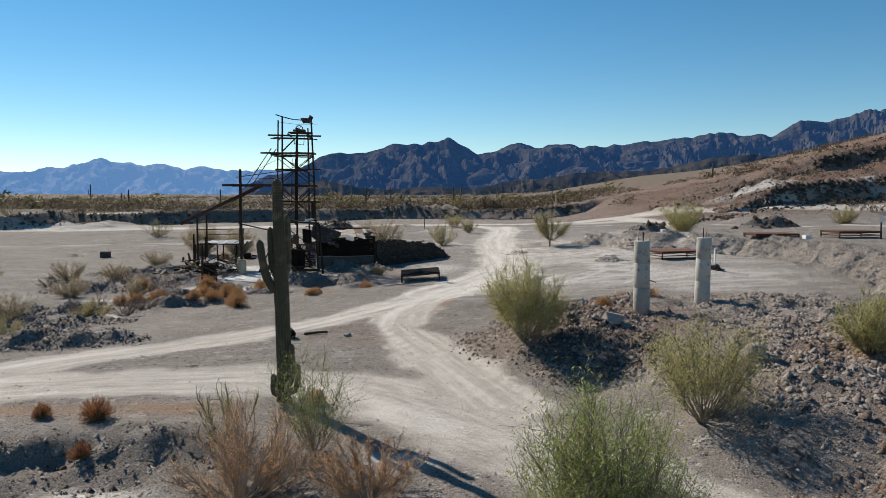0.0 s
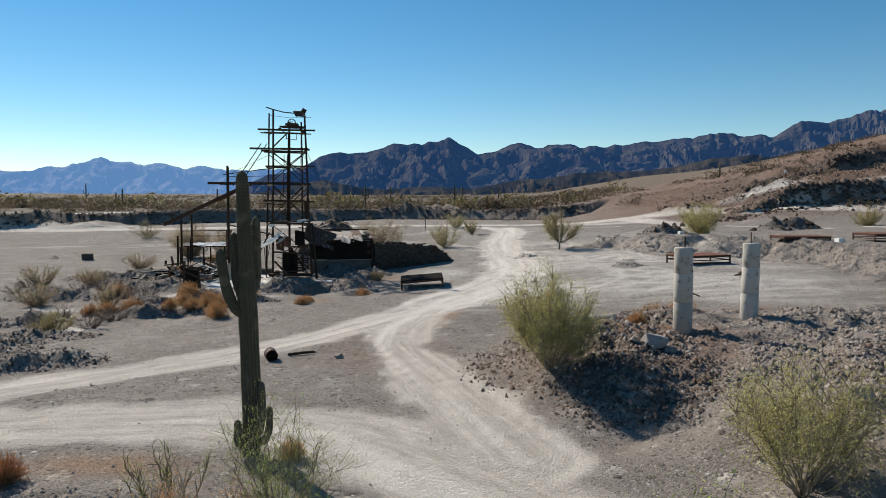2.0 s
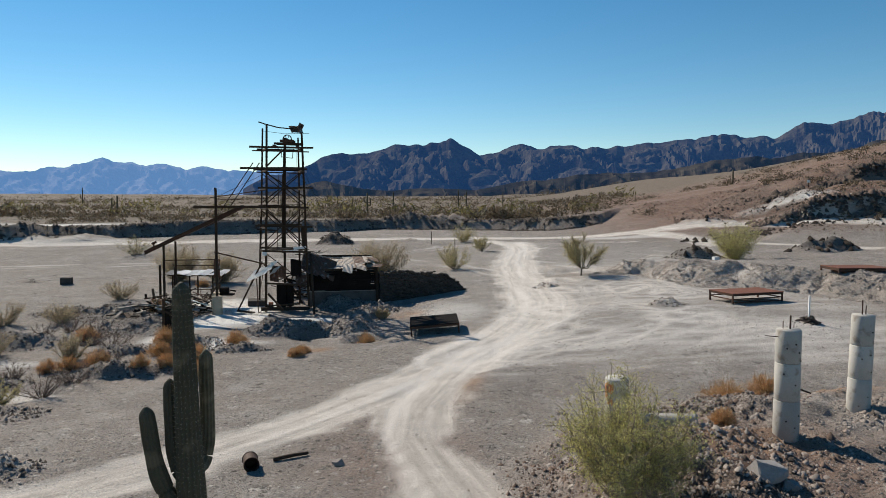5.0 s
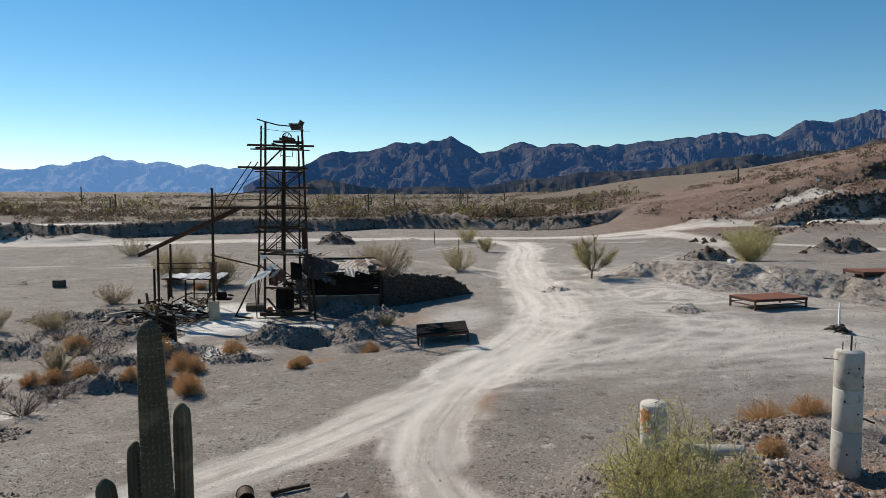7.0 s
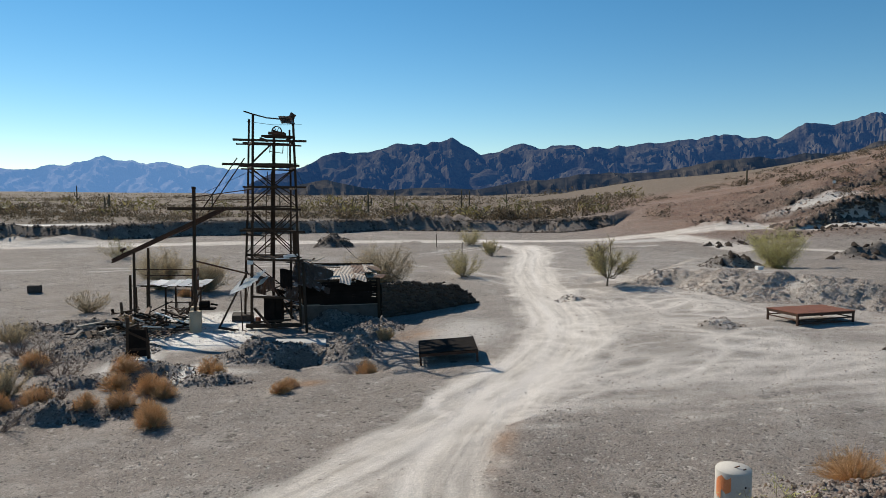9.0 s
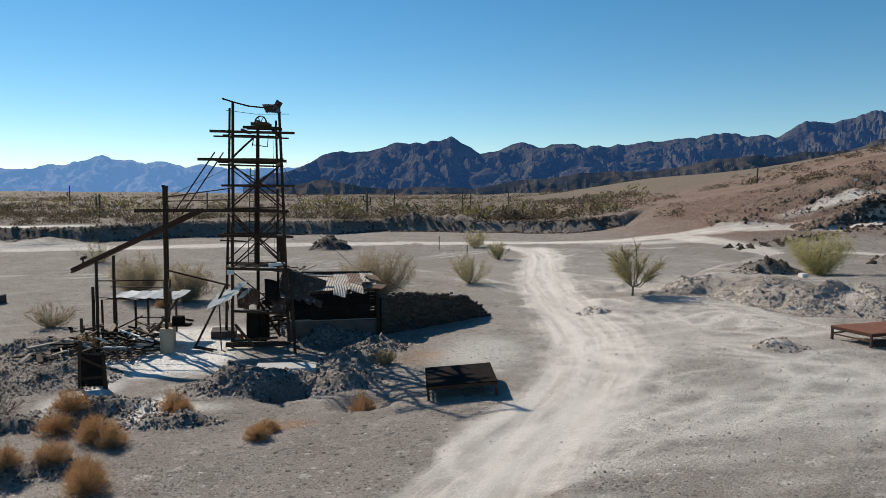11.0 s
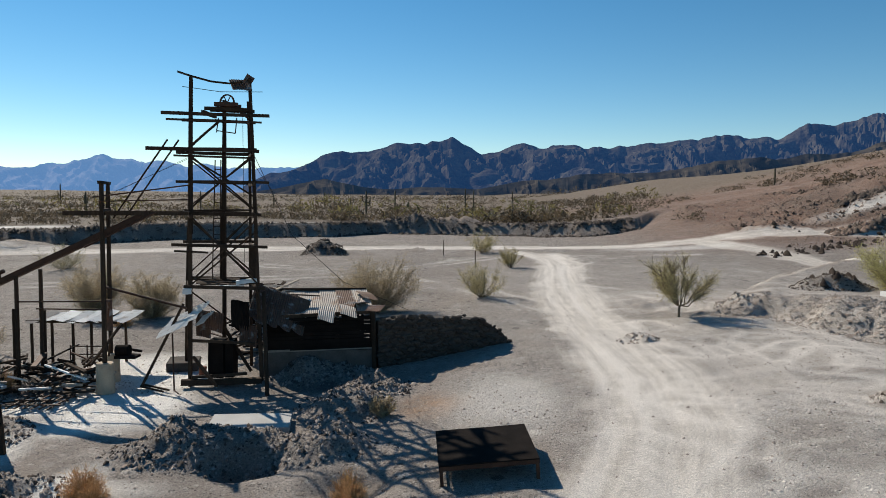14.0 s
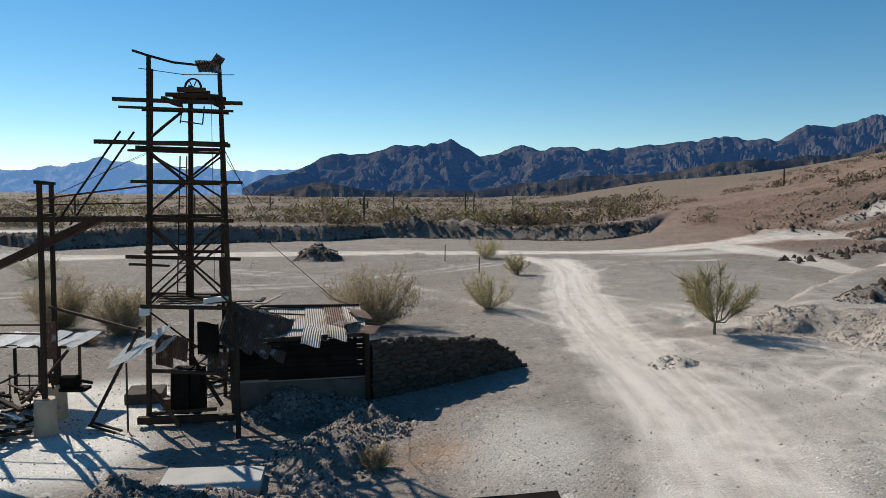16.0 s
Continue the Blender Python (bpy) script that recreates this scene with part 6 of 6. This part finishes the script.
# ---- side bent with the ore chute ----
chute = thing("ore_chute_bent", -14.95, 47.3, 0, "timber bent on two concrete pedestals carrying a sloping ore chute", "mine structure")
INV_H, INV = INV, chute.matrix_world.inverted()
S1, S2 = (-14.72, 46.6), (-15.25, 48.05)


def cpart(name, build, material, label=""):
    return hpart(name, build, material, chute, label)


for (x, y), w in ((S1, 0.115), (S2, 0.105)):
    cpart("post", lambda bm: beam(bm, (x, y, 0.85), (x + 0.04, y, 7.02), w, w, 0.01), "timber")
    cpart("pedestal", lambda bm: (rod(bm, [(x, y, -0.1), (x, y, 0.02)], 0.31, 0.30, 24), rod(bm, [(x, y, 0.0), (x, y, 0.93)], 0.295, 0.285, 24)), "pedestal", "round cream concrete pedestal")
cpart("cap", lambda bm: beam(bm, (S1[0] + 0.1, S1[1] - 0.25, 7.05), (S2[0] - 0.05, S2[1] + 0.25, 7.04), 0.12, 0.10, 0.01), "timber")
cpart("girt", lambda bm: beam(bm, (-15.95, 46.5, 6.02), (-12.1, 47.5, 6.03), 0.13, 0.15, 0.01), "timber")
cpart("girt", lambda bm: beam(bm, (-15.8, 48.2, 6.0), (-12.9, 49.0, 6.02), 0.11, 0.13, 0.01), "timber")
cpart("cross_tie", lambda bm: beam(bm, (-14.6, 46.4, 6.12), (-15.3, 48.3, 6.12), 0.10, 0.10, 0.01), "timber")
cpart("tie_rod", lambda bm: rod(bm, [(-14.95, 46.5, 6.55), (-12.1, 47.55, 7.0)], 0.028), "steel")
cpart("tie_rod", lambda bm: rod(bm, [(-14.75, 46.5, 6.42), (-12.1, 47.55, 6.5)], 0.022), "steel")
for dy in (0.0, 0.45):
    cpart("strut", lambda bm: beam(bm, (-12.45 - dy * 0.75, 47.6 - dy * 0.3, 8.56), (-14.2 - dy * 0.75, 47.2 - dy * 0.3, 5.85), 0.045, 0.05, 0.005), "timber")
cpart("chute_trough", lambda bm: (beam(bm, (-18.95, 46.9, 3.30), (-13.3, 47.3, 5.98), 0.34, 0.05), beam(bm, (-18.9, 46.72, 3.40), (-13.35, 47.1, 6.06), 0.04, 0.18), beam(bm, (-18.9, 47.08, 3.40), (-13.35, 47.5, 6.06), 0.04, 0.18)), "steel", "sloping rusty ore trough")
cpart("chute_rail", lambda bm: rod(bm, [(-15.4, 46.75, 4.85), (-13.1, 47.1, 6.05)], 0.03), "steel")
cpart("pulley", lambda bm: (rod(bm, [(-18.4, 46.8, 3.55), (-18.4, 46.8, 3.95)], 0.05), rod(bm, [(-18.5, 46.8, 3.9), (-18.25, 46.8, 4.0)], 0.07)), "steel")
for x, y, zt in ((-17.85, 46.8, 3.85), (-17.5, 47.6, 4.0), (-17.9, 48.4, 2.4), (-18.35, 47.4, 2.6)):
    cpart("prop", lambda bm: beam(bm, (x, y, yard_z(x, y) - 0.05), (x + 0.02, y, zt), 0.10, 0.10, 0.01), "timber")
cpart("prop_rail", lambda bm: rod(bm, [(-17.9, 46.8, 2.95), (-14.7, 46.75, 3.02)], 0.028), "steel")
cpart("prop_rail", lambda bm: rod(bm, [(-17.6, 47.5, 2.6), (-15.0, 47.4, 2.62)], 0.026), "steel")
cpart("pipe", lambda bm: rod(bm, [(-15.3, 47.9, 3.35), (-12.2, 47.4, 2.72)], 0.045), "steel")
cpart("gusset", lambda bm: (beam(bm, (-14.95, 47.3, 1.9), (-14.95, 47.3, 3.0), 0.35, 0.04), beam(bm, (-14.55, 46.65, 3.05), (-14.9, 47.2, 2.3), 0.06, 0.08)), "rust_sheet", "rusted plate on the post")
cpart("motor", lambda bm: (rod(bm, [(-14.95, 47.9, 1.06), (-14.5, 47.9, 1.08)], 0.21, 0.20, 16), beam(bm, (-14.95, 47.9, 0.86), (-14.2, 47.9, 0.86), 0.5, 0.10), rod(bm, [(-14.4, 47.9, 1.1), (-14.05, 47.9, 1.05)], 0.05)), "black", "dark hoist motor on the pedestal")
for a, b in (((-15.1, 46.4, 0.9), (-14.6, 47.6, 2.1)), ((-14.6, 46.7, 1.6), (-15.2, 47.8, 0.9))):
    cpart("brace", lambda bm: beam(bm, a, b, 0.06, 0.08), "timber")

settle(chute)

# ---- open shed with the white roof ----
INV = INV_H
shed = thing("shed_roof", -16.3, 50.0, 0, "low whitewashed corrugated shed roof on thin posts", "shed")
for k, (x, mat) in enumerate(((-18.9, "galv"), (-18.4, "white_sheet"), (-17.95, "white_sheet"), (-17.5, "white_sheet"), (-17.05, "white_sheet"), (-16.6, "white_sheet"), (-16.1, "white_sheet"), (-15.65, "white_sheet"))):
    sheet("roof_sheet", shed, 0.52, 1.9 - 0.25 * (k % 2), pose(x, 49.9 + 0.05 * k, 1.88 + 0.02 * (k % 3), 4 + random.uniform(-3, 3), random.uniform(-6, 6), 4 + random.uniform(-5, 5)), mat, ragged=0.16, bend=-0.04)


def spart(name, build, material, parent, label=""):
    bm = bmesh.new()
    build(bm)
    bmesh.ops.transform(bm, matrix=parent.matrix_world.inverted(), verts=bm.verts)
    return part(name, bm, M[material], parent, label)


for x, y in ((-19.0, 49.4), (-17.4, 49.4), (-16.0, 49.5), (-19.0, 50.7), (-17.4, 50.7), (-16.0, 50.7)):
    spart("post", lambda bm: beam(bm, (x, y, yard_z(x, y) - 0.1), (x, y, 1.80 + (y - 50) * 0.02), 0.08, 0.08, 0.01), "timber", shed)
for y in (49.4, 50.7):
    spart("purlin", lambda bm: beam(bm, (-19.2, y, 1.80 + (y - 50) * 0.02), (-15.7, y, 1.80 + (y - 50) * 0.02), 0.07, 0.09), "timber", shed)


def debris(name, x0, x1, y0, y1, z, n, label, mats, long=1.4, seed=5):
    """A loose pile of broken boards."""
    root = thing(name, (x0 + x1) / 2, (y0 + y1) / 2, yard_z((x0 + x1) / 2, (y0 + y1) / 2), label, "debris")
    g = random.Random(seed)
    for k in range(n):
        x, y = g.uniform(x0, x1), g.uniform(y0, y1)
        gz = yard_z(x, y)
        a = g.uniform(0, math.pi)
        l = g.uniform(0.4, 1.0) * long / 2
        zz = gz + g.uniform(0.05, z)
        t = g.uniform(-0.3, 0.3) * (zz - gz)
        spart("board", lambda bm: beam(bm, (x - math.cos(a) * l, y - math.sin(a) * l, max(gz + 0.03, zz - t)), (x + math.cos(a) * l, y + math.sin(a) * l, max(gz + 0.03, zz + t)), g.uniform(0.05, 0.2), g.uniform(0.03, 0.09)), g.choice(mats), root)
    return root


piles = [debris("timber_debris", -18.6, -15.2, 45.2, 48.6, 1.0, 90, "jumble of dark timbers and pale boards under the chute", ["timber", "timber", "black", "black", "steel", "timber", "deadwood", "white_sheet"], 1.5, 3),
         debris("timber_debris", -12.6, -8.4, 51.6, 54.4, 1.6, 70, "collapsed pile of mostly dark boards behind the headframe", ["timber", "black", "black", "deadwood", "steel"], 1.6, 4),
         debris("timber_debris", -19.4, -17.2, 43.0, 45.4, 0.5, 18, "broken dark boards beside the chute", ["timber", "black", "deadwood"], 1.3, 6)]
wind = thing("machine_frame", -14.9, 40.9, yard_z(-14.9, 40.9), "dark upright machine frame with a sheet panel among debris", "machinery")
MX, MY, MZ = -14.9, 40.9, yard_z(-14.9, 40.9)
for a, b in (((-0.42, -0.1, -0.1), (-0.38, -0.1, 1.75)), ((0.40, 0.05, -0.1), (0.30, 0.05, 1.35)), ((-0.42, -0.1, 1.2), (0.45, 0.05, 0.75)), ((-0.42, -0.1, 0.4), (0.40, 0.05, 0.45)), ((-0.4, 0.8, -0.1), (-0.4, 0.8, 1.4)), ((-0.4, -0.1, 1.3), (-0.4, 0.8, 1.3))):
    spart("bar", lambda bm: beam(bm, (MX + a[0], MY + a[1], MZ + a[2]), (MX + b[0], MY + b[1], MZ + b[2]), 0.12, 0.10, 0.01), "timber", wind)
spart("panel", lambda bm: beam(bm, (MX - 0.4, MY - 0.12, MZ + 0.72), (MX + 0.36, MY + 0.03, MZ + 0.66), 0.05, 1.15), "black", wind, "dark sheet panel")
grate = thing("steel_grate", -15.9, 44.8, yard_z(-15.9, 44.8) + 0.04, "flat rusty ladder-like grating on the ground", "grating")
for k in range(6):
    spart("bar", lambda bm: beam(bm, (-16.6 + 0.26 * k, 44.2, 0.05), (-16.4 + 0.26 * k, 45.4, 0.16), 0.05, 0.04), "steel", grate)
for y in (44.35, 44.8, 45.25):
    spart("cross_bar", lambda bm: beam(bm, (-16.7, y, 0.13), (-15.0, y + 0.05, 0.13), 0.05, 0.04), "steel", grate)
stand = thing("pipe_rack", -16.4, 48.6, 0, "low rusty pipe rack beneath the shed roof", "rack")
for z in (0.45, 0.75, 1.05):
    spart("rail", lambda bm: rod(bm, [(-17.0, 48.5, z), (-15.8, 48.6, z)], 0.022), "steel", stand)
for x in (-17.0, -16.4, -15.8):
    spart("post", lambda bm: rod(bm, [(x, 48.5 + (x + 17) * 0.08, -0.05), (x, 48.5 + (x + 17) * 0.08, 1.1)], 0.025), "steel", stand)

settle(shed, wind, grate, stand, *piles)

# ---- shack beside the headframe ----
shack = thing("shack", -7.7, 50.5, 0, "ruined dark shack with a rusted corrugated roof on a concrete base", "shack")
A, B_ = Vector((-9.75, 48.55, 0)), Vector((-5.95, 49.55, 0))
fwd = (B_ - A).normalized()
back = Vector((-fwd.y, fwd.x, 0))


def at(u, v, z):
    return A + fwd * u + back * v + Vector((0, 0, z))


W_S, D_S = (B_ - A).length, 3.0
spart("foundation", lambda bm: (beam(bm, at(-0.1, 0.1, 0.42), at(W_S, 0.1, 0.42), 0.24, 1.0), beam(bm, at(-0.1, D_S, 0.42), at(W_S, D_S, 0.42), 0.24, 1.0), beam(bm, at(0.0, 0.24, 0.42), at(0.0, D_S - 0.14, 0.42), 0.24, 1.0), beam(bm, at(W_S - 0.12, 0.24, 0.42), at(W_S - 0.12, D_S - 0.14, 0.42), 0.24, 1.0)), "shack_concrete", shack, "dusty poured concrete base, darkened to stand for its shade")
spart("sill", lambda bm: beam(bm, at(-0.15, 0.08, 0.96), at(W_S, 0.08, 0.96), 0.2, 0.09, 0.01), "deadwood", shack)
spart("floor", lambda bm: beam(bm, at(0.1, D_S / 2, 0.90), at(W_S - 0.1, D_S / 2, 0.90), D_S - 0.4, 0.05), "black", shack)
for u, v, zt in ((0.0, 0.1, 2.5), (1.3, 0.1, 2.32), (2.6, 0.1, 2.3), (W_S - 0.05, 0.1, 2.3), (0.0, D_S, 2.9), (W_S - 0.05, D_S, 2.75), (2.0, D_S, 2.8)):
    spart("post", lambda bm: beam(bm, at(u, v, 0.9), at(u, v, zt), 0.12, 0.12, 0.01), "timber", shack)
for v, z0, z1 in ((0.1, 2.2, 2.32), (D_S, 2.85, 2.8)):
    spart("plate", lambda bm: beam(bm, at(-0.1, v, z0), at(W_S + 0.1, v, z1), 0.10, 0.12, 0.01), "timber", shack)
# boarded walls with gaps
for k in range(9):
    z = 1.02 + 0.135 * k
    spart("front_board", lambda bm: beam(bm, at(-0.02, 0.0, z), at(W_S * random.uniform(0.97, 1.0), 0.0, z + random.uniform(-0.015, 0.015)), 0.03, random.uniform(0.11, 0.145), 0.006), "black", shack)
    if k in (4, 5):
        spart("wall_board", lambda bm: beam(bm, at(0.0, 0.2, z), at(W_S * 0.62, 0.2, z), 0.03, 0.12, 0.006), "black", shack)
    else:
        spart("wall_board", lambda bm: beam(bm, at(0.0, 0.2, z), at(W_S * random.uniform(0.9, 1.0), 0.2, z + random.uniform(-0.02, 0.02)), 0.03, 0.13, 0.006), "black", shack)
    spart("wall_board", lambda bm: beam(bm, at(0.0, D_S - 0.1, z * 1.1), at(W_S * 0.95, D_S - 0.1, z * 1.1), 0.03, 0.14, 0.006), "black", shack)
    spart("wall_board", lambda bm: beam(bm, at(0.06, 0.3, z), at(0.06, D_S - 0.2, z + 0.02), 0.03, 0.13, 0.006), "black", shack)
spart("wall_post", lambda bm: beam(bm, at(W_S + 0.06, -0.06, 0.15), at(W_S + 0.02, -0.04, 2.35), 0.15, 0.15, 0.01), "timber", shack, "weathered corner post")
for k in range(6):
    u = 0.5 + 0.64 * k
    tone = "galv" if k != 4 else "rust_sheet"
    sheet("roof_sheet", shack, 0.68, 3.3 - 0.25 * (k % 3), plane_pose(at(u, 1.65, 2.50 + 0.02 * (k % 2)) + Vector((0, 0, random.uniform(-0.03, 0.03))), fwd + Vector((0, 0, -0.02)), back + Vector((0, 0, 0.21 + random.uniform(-0.02, 0.02)))), tone, ragged=0.14, bend=0.03)
for u, v, rz, ti, mat in ((3.0, 0.2, 15, 14, "galv"), (3.5, 1.0, -20, -8, "galv"), (3.9, 2.0, 30, 10, "rust_sheet"), (2.2, -0.05, 5, 24, "galv"), (4.1, 0.4, -8, 4, "rust_sheet")):
    p = at(u, v, 2.34 + 0.17 * v)
    sheet("loose_sheet", shack, 0.6, 1.0, pose(p.x, p.y, p.z, ti, random.uniform(-8, 8), rz), mat, ragged=0.2, bend=0.05)
# steep fallen roof at the left end, its dark side to the front
for k in range(4):
    sheet("fallen_sheet", shack, 0.68, 1.9, plane_pose(at(-0.2 + 0.46 * k, 0.15 + 0.1 * k, 2.75 - 0.17 * k), fwd + Vector((0, 0, -0.35)), back * 0.8 + Vector((0, 0, 0.55))), "rust_sheet", ragged=0.2)
for k in range(9):
    spart("fallen_board", lambda bm: beam(bm, at(random.uniform(-0.9, 1.6), random.uniform(1.2, 3.0), 3.05 + random.uniform(-0.25, 0.25)), at(random.uniform(-0.6, 2.2), random.uniform(1.0, 3.4), 2.95 + random.uniform(-0.3, 0.3)), 0.14, 0.04), random.choice(["timber", "black", "deadwood"]), shack)

settle(shack)

# ---- concrete slab, small things near the headframe ----
slab = bmesh.new()
beam(slab, (-10.2, 42.95, -0.28), (-7.9, 43.35, -0.31), 1.4, 0.22)
slab = part("concrete_slab", slab, M["slab"])
tagged(slab, "pale concrete slab set in the ground before the headframe", "slab")
bucket = bmesh.new()
turned(bucket, [(0.12, 0), (0.135, 0.01), (0.15, 0.34), (0.14, 0.345)], 16)
bucket = part("bucket", bucket, M["rust_deck"], smooth=True)
bucket.matrix_world = pose(-12.35, 49.2, yard_z(-12.35, 49.2))
tagged(bucket, "small rusty bucket on the headframe floor", "bucket")
pad = bmesh.new()
beam(pad, (-14.0, 50.0, 0.05), (-12.9, 50.3, 0.05), 1.2, 0.35)
pad = tagged(part("concrete_block", pad, M["shack_concrete"]), "low grey concrete block behind the pedestals", "block")

settle(bucket, pad)

# drum and pole beside the track
drum = thing("steel_drum", -5.95, 22.45, ground_z(-5.95, 22.45) + 0.17, "small rusty open-ended drum lying on its side", "drum", rz=200)
bm = bmesh.new()
n = 20
outer = [[bm.verts.new((y, r * math.cos(2 * math.pi * k / n), r * math.sin(2 * math.pi * k / n))) for k in range(n)] for r, y in ((0.185, -0.22), (0.195, -0.21), (0.18, -0.18), (0.18, 0.18), (0.19, 0.21), (0.16, 0.215), (0.16, -0.15))]
for p, q in zip(outer, outer[1:]):
    for k in range(n):
        bm.faces.new((p[k], p[(k + 1) % n], q[(k + 1) % n], q[k]))
bm.faces.new(outer[0])
bm.faces.new(outer[-1])
part("shell", bm, M["steel"], drum, smooth=False)
drum.matrix_world = pose(-5.95, 22.45, ground_z(-5.95, 22.45) + 0.17, 0, 0, -68)
pole = bmesh.new()
rod(pole, [(-5.5, 22.85, ground_z(-5.5, 22.85) + 0.05), (-5.1, 23.15, ground_z(-5.1, 23.15) + 0.07), (-4.75, 23.4, ground_z(-4.75, 23.4) + 0.06)], 0.05, 0.04)
tagged(part("log", pole, M["timber"]), "short dark log lying beside the drum", "log")

# block, cairn, signs and posts
blk = bmesh.new()
beam(blk, (-32.8, 60.4, ground_z(-32.4, 60.4) + 0.24), (-32.05, 60.5, ground_z(-32.4, 60.4) + 0.24), 0.6, 0.56, 0.02)
tagged(part("concrete_block", blk, M["shack_concrete"]), "squat grey concrete block on the pale flat", "block")
cz = ground_z(15.2, 38.2)
cc = np.array([(15.2 + rng.normal(0, 0.24), 38.2 + rng.normal(0, 0.24), cz) for _ in range(70)])
cc[:, 2] += 0.34 * np.exp(-((cc[:, 0] - 15.2) ** 2 + (cc[:, 1] - 38.2) ** 2) / 0.12) * rng.uniform(0.2, 1, 70)
cairn = many("cairn", cc, rng.uniform(0.06, 0.14, 70), M["dark_rock"], "small heap of stones round a white post", "cairn")
wp = bmesh.new()
beam(wp, (15.2, 38.2, cz - 0.1), (15.2, 38.2, cz + 1.25), 0.07, 0.07)
tagged(part("marker_post", wp, M["white_paint"]), "thin white marker post standing in stones", "post")
for x, y, s_ in ((17.4, 56.2, 0.36), (24.6, 46.6, 0.42)):
    b = bmesh.new()
    z = ground_z(x, y)
    beam(b, (x - s_ / 2, y, z + s_ * 0.30), (x + s_ / 2, y + 0.05, z + s_ * 0.36), s_ * 1.1, s_ * 0.6)
    tagged(part("white_board", b, M["white_paint"]), "small weathered white board at the terrace edge", "board", "white boards")
for x, y, h in ((-4.6, 92, 1.5), (-1.6, 84, 1.3), (32.9, 52.0, 1.4), (51, 112, 1.6)):
    z = ground_z(x, y)
    post = thing("marker_post", x, y, z, "thin wooden marker post beside the track", "post", "marker posts")
    spart("stake", lambda bm: beam(bm, (x, y, z - 0.1), (x, y, z + h), 0.08, 0.08), "timber", post)
    if x > 30:
        spart("sign_plate", lambda bm: beam(bm, (x - 0.22, y - 0.06, z + h - 0.2), (x + 0.22, y - 0.06, z + h - 0.2), 0.02, 0.4), "white_paint", post, "white sign plate")

# ---- dry stone wall ----
wall = thing("stone_wall", -3.0, 51.2, 0, "dark dry-stone retaining wall with a ragged sloping top", "wall")
WA, WB = Vector((-5.75, 49.65, 0)), Vector((-0.15, 53.1, 0))
wd = (WB - WA).normalized()
wn_ = Vector((wd.y, -wd.x, 0))
LW = (WB - WA).length
core = bmesh.new()
prof = [(0, 2.05), (0.15, 2.1), (0.45, 1.95), (0.7, 1.75), (0.86, 1.2), (0.97, 0.35), (1.0, 0.05)]
front, rear = [], []
for t, h in prof:
    p = WA.lerp(WB, t)
    for off, store in ((0.0, front), (-0.75, rear)):
        q = p + wn_ * off
        store.append((core.verts.new((q.x, q.y, -0.2)), core.verts.new((q.x, q.y, h - 0.12))))
for r in (front, rear):
    for a, b in zip(r, r[1:]):
        core.faces.new((a[0], b[0], b[1], a[1]))
for (a, b), (c, d) in zip(zip(front, front[1:]), zip(rear, rear[1:])):
    core.faces.new((a[1], b[1], d[1], c[1]))
    core.faces.new((a[0], c[0], d[0], b[0]))
core.faces.new((front[0][0], front[0][1], rear[0][1], rear[0][0]))
core.faces.new((front[-1][0], rear[-1][0], rear[-1][1], front[-1][1]))
bmesh.ops.transform(core, matrix=wall.matrix_world.inverted(), verts=core.verts)
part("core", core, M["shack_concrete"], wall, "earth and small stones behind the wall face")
shapes = []
for k in range(8):
    v = ICO * (1 + rng.uniform(-0.25, 0.12, (12, 1))) * np.array([1.15, 0.85, 0.8])
    me = bpy.data.meshes.new("stone")
    me.from_pydata([tuple(p) for p in v], [], [tuple(int(i) for i in f) for f in ICO_F])
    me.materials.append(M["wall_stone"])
    shapes.append(me)
count = 0
u = 0.0
rows_z = np.arange(0.08, 2.2, 0.175)
for row, z in enumerate(rows_z):
    u = random.uniform(0, 0.2)
    while u < LW and count < 298:
        size = random.uniform(0.09, 0.2)
        top = np.interp(u / LW, [p[0] for p in prof], [p[1] for p in prof])
        if z < top + random.uniform(-0.08, 0.06):
            p = WA + wd * u + wn_ * random.uniform(0.0, 0.05)
            ob = new("stone", shapes[random.randrange(8)])
            ob.parent = wall
            ob.matrix_world = Matrix.Translation((p.x, p.y, z + random.uniform(-0.06, 0.06))) @ pose(0, 0, 0, random.uniform(-22, 22), random.uniform(-22, 22), math.degrees(math.atan2(wd.y, wd.x)) + random.uniform(-16, 16)) @ Matrix.Diagonal((size * 1.1, size * 0.9, size * 0.82, 1))
            count += 1
        u += size * 1.75
settle(wall)
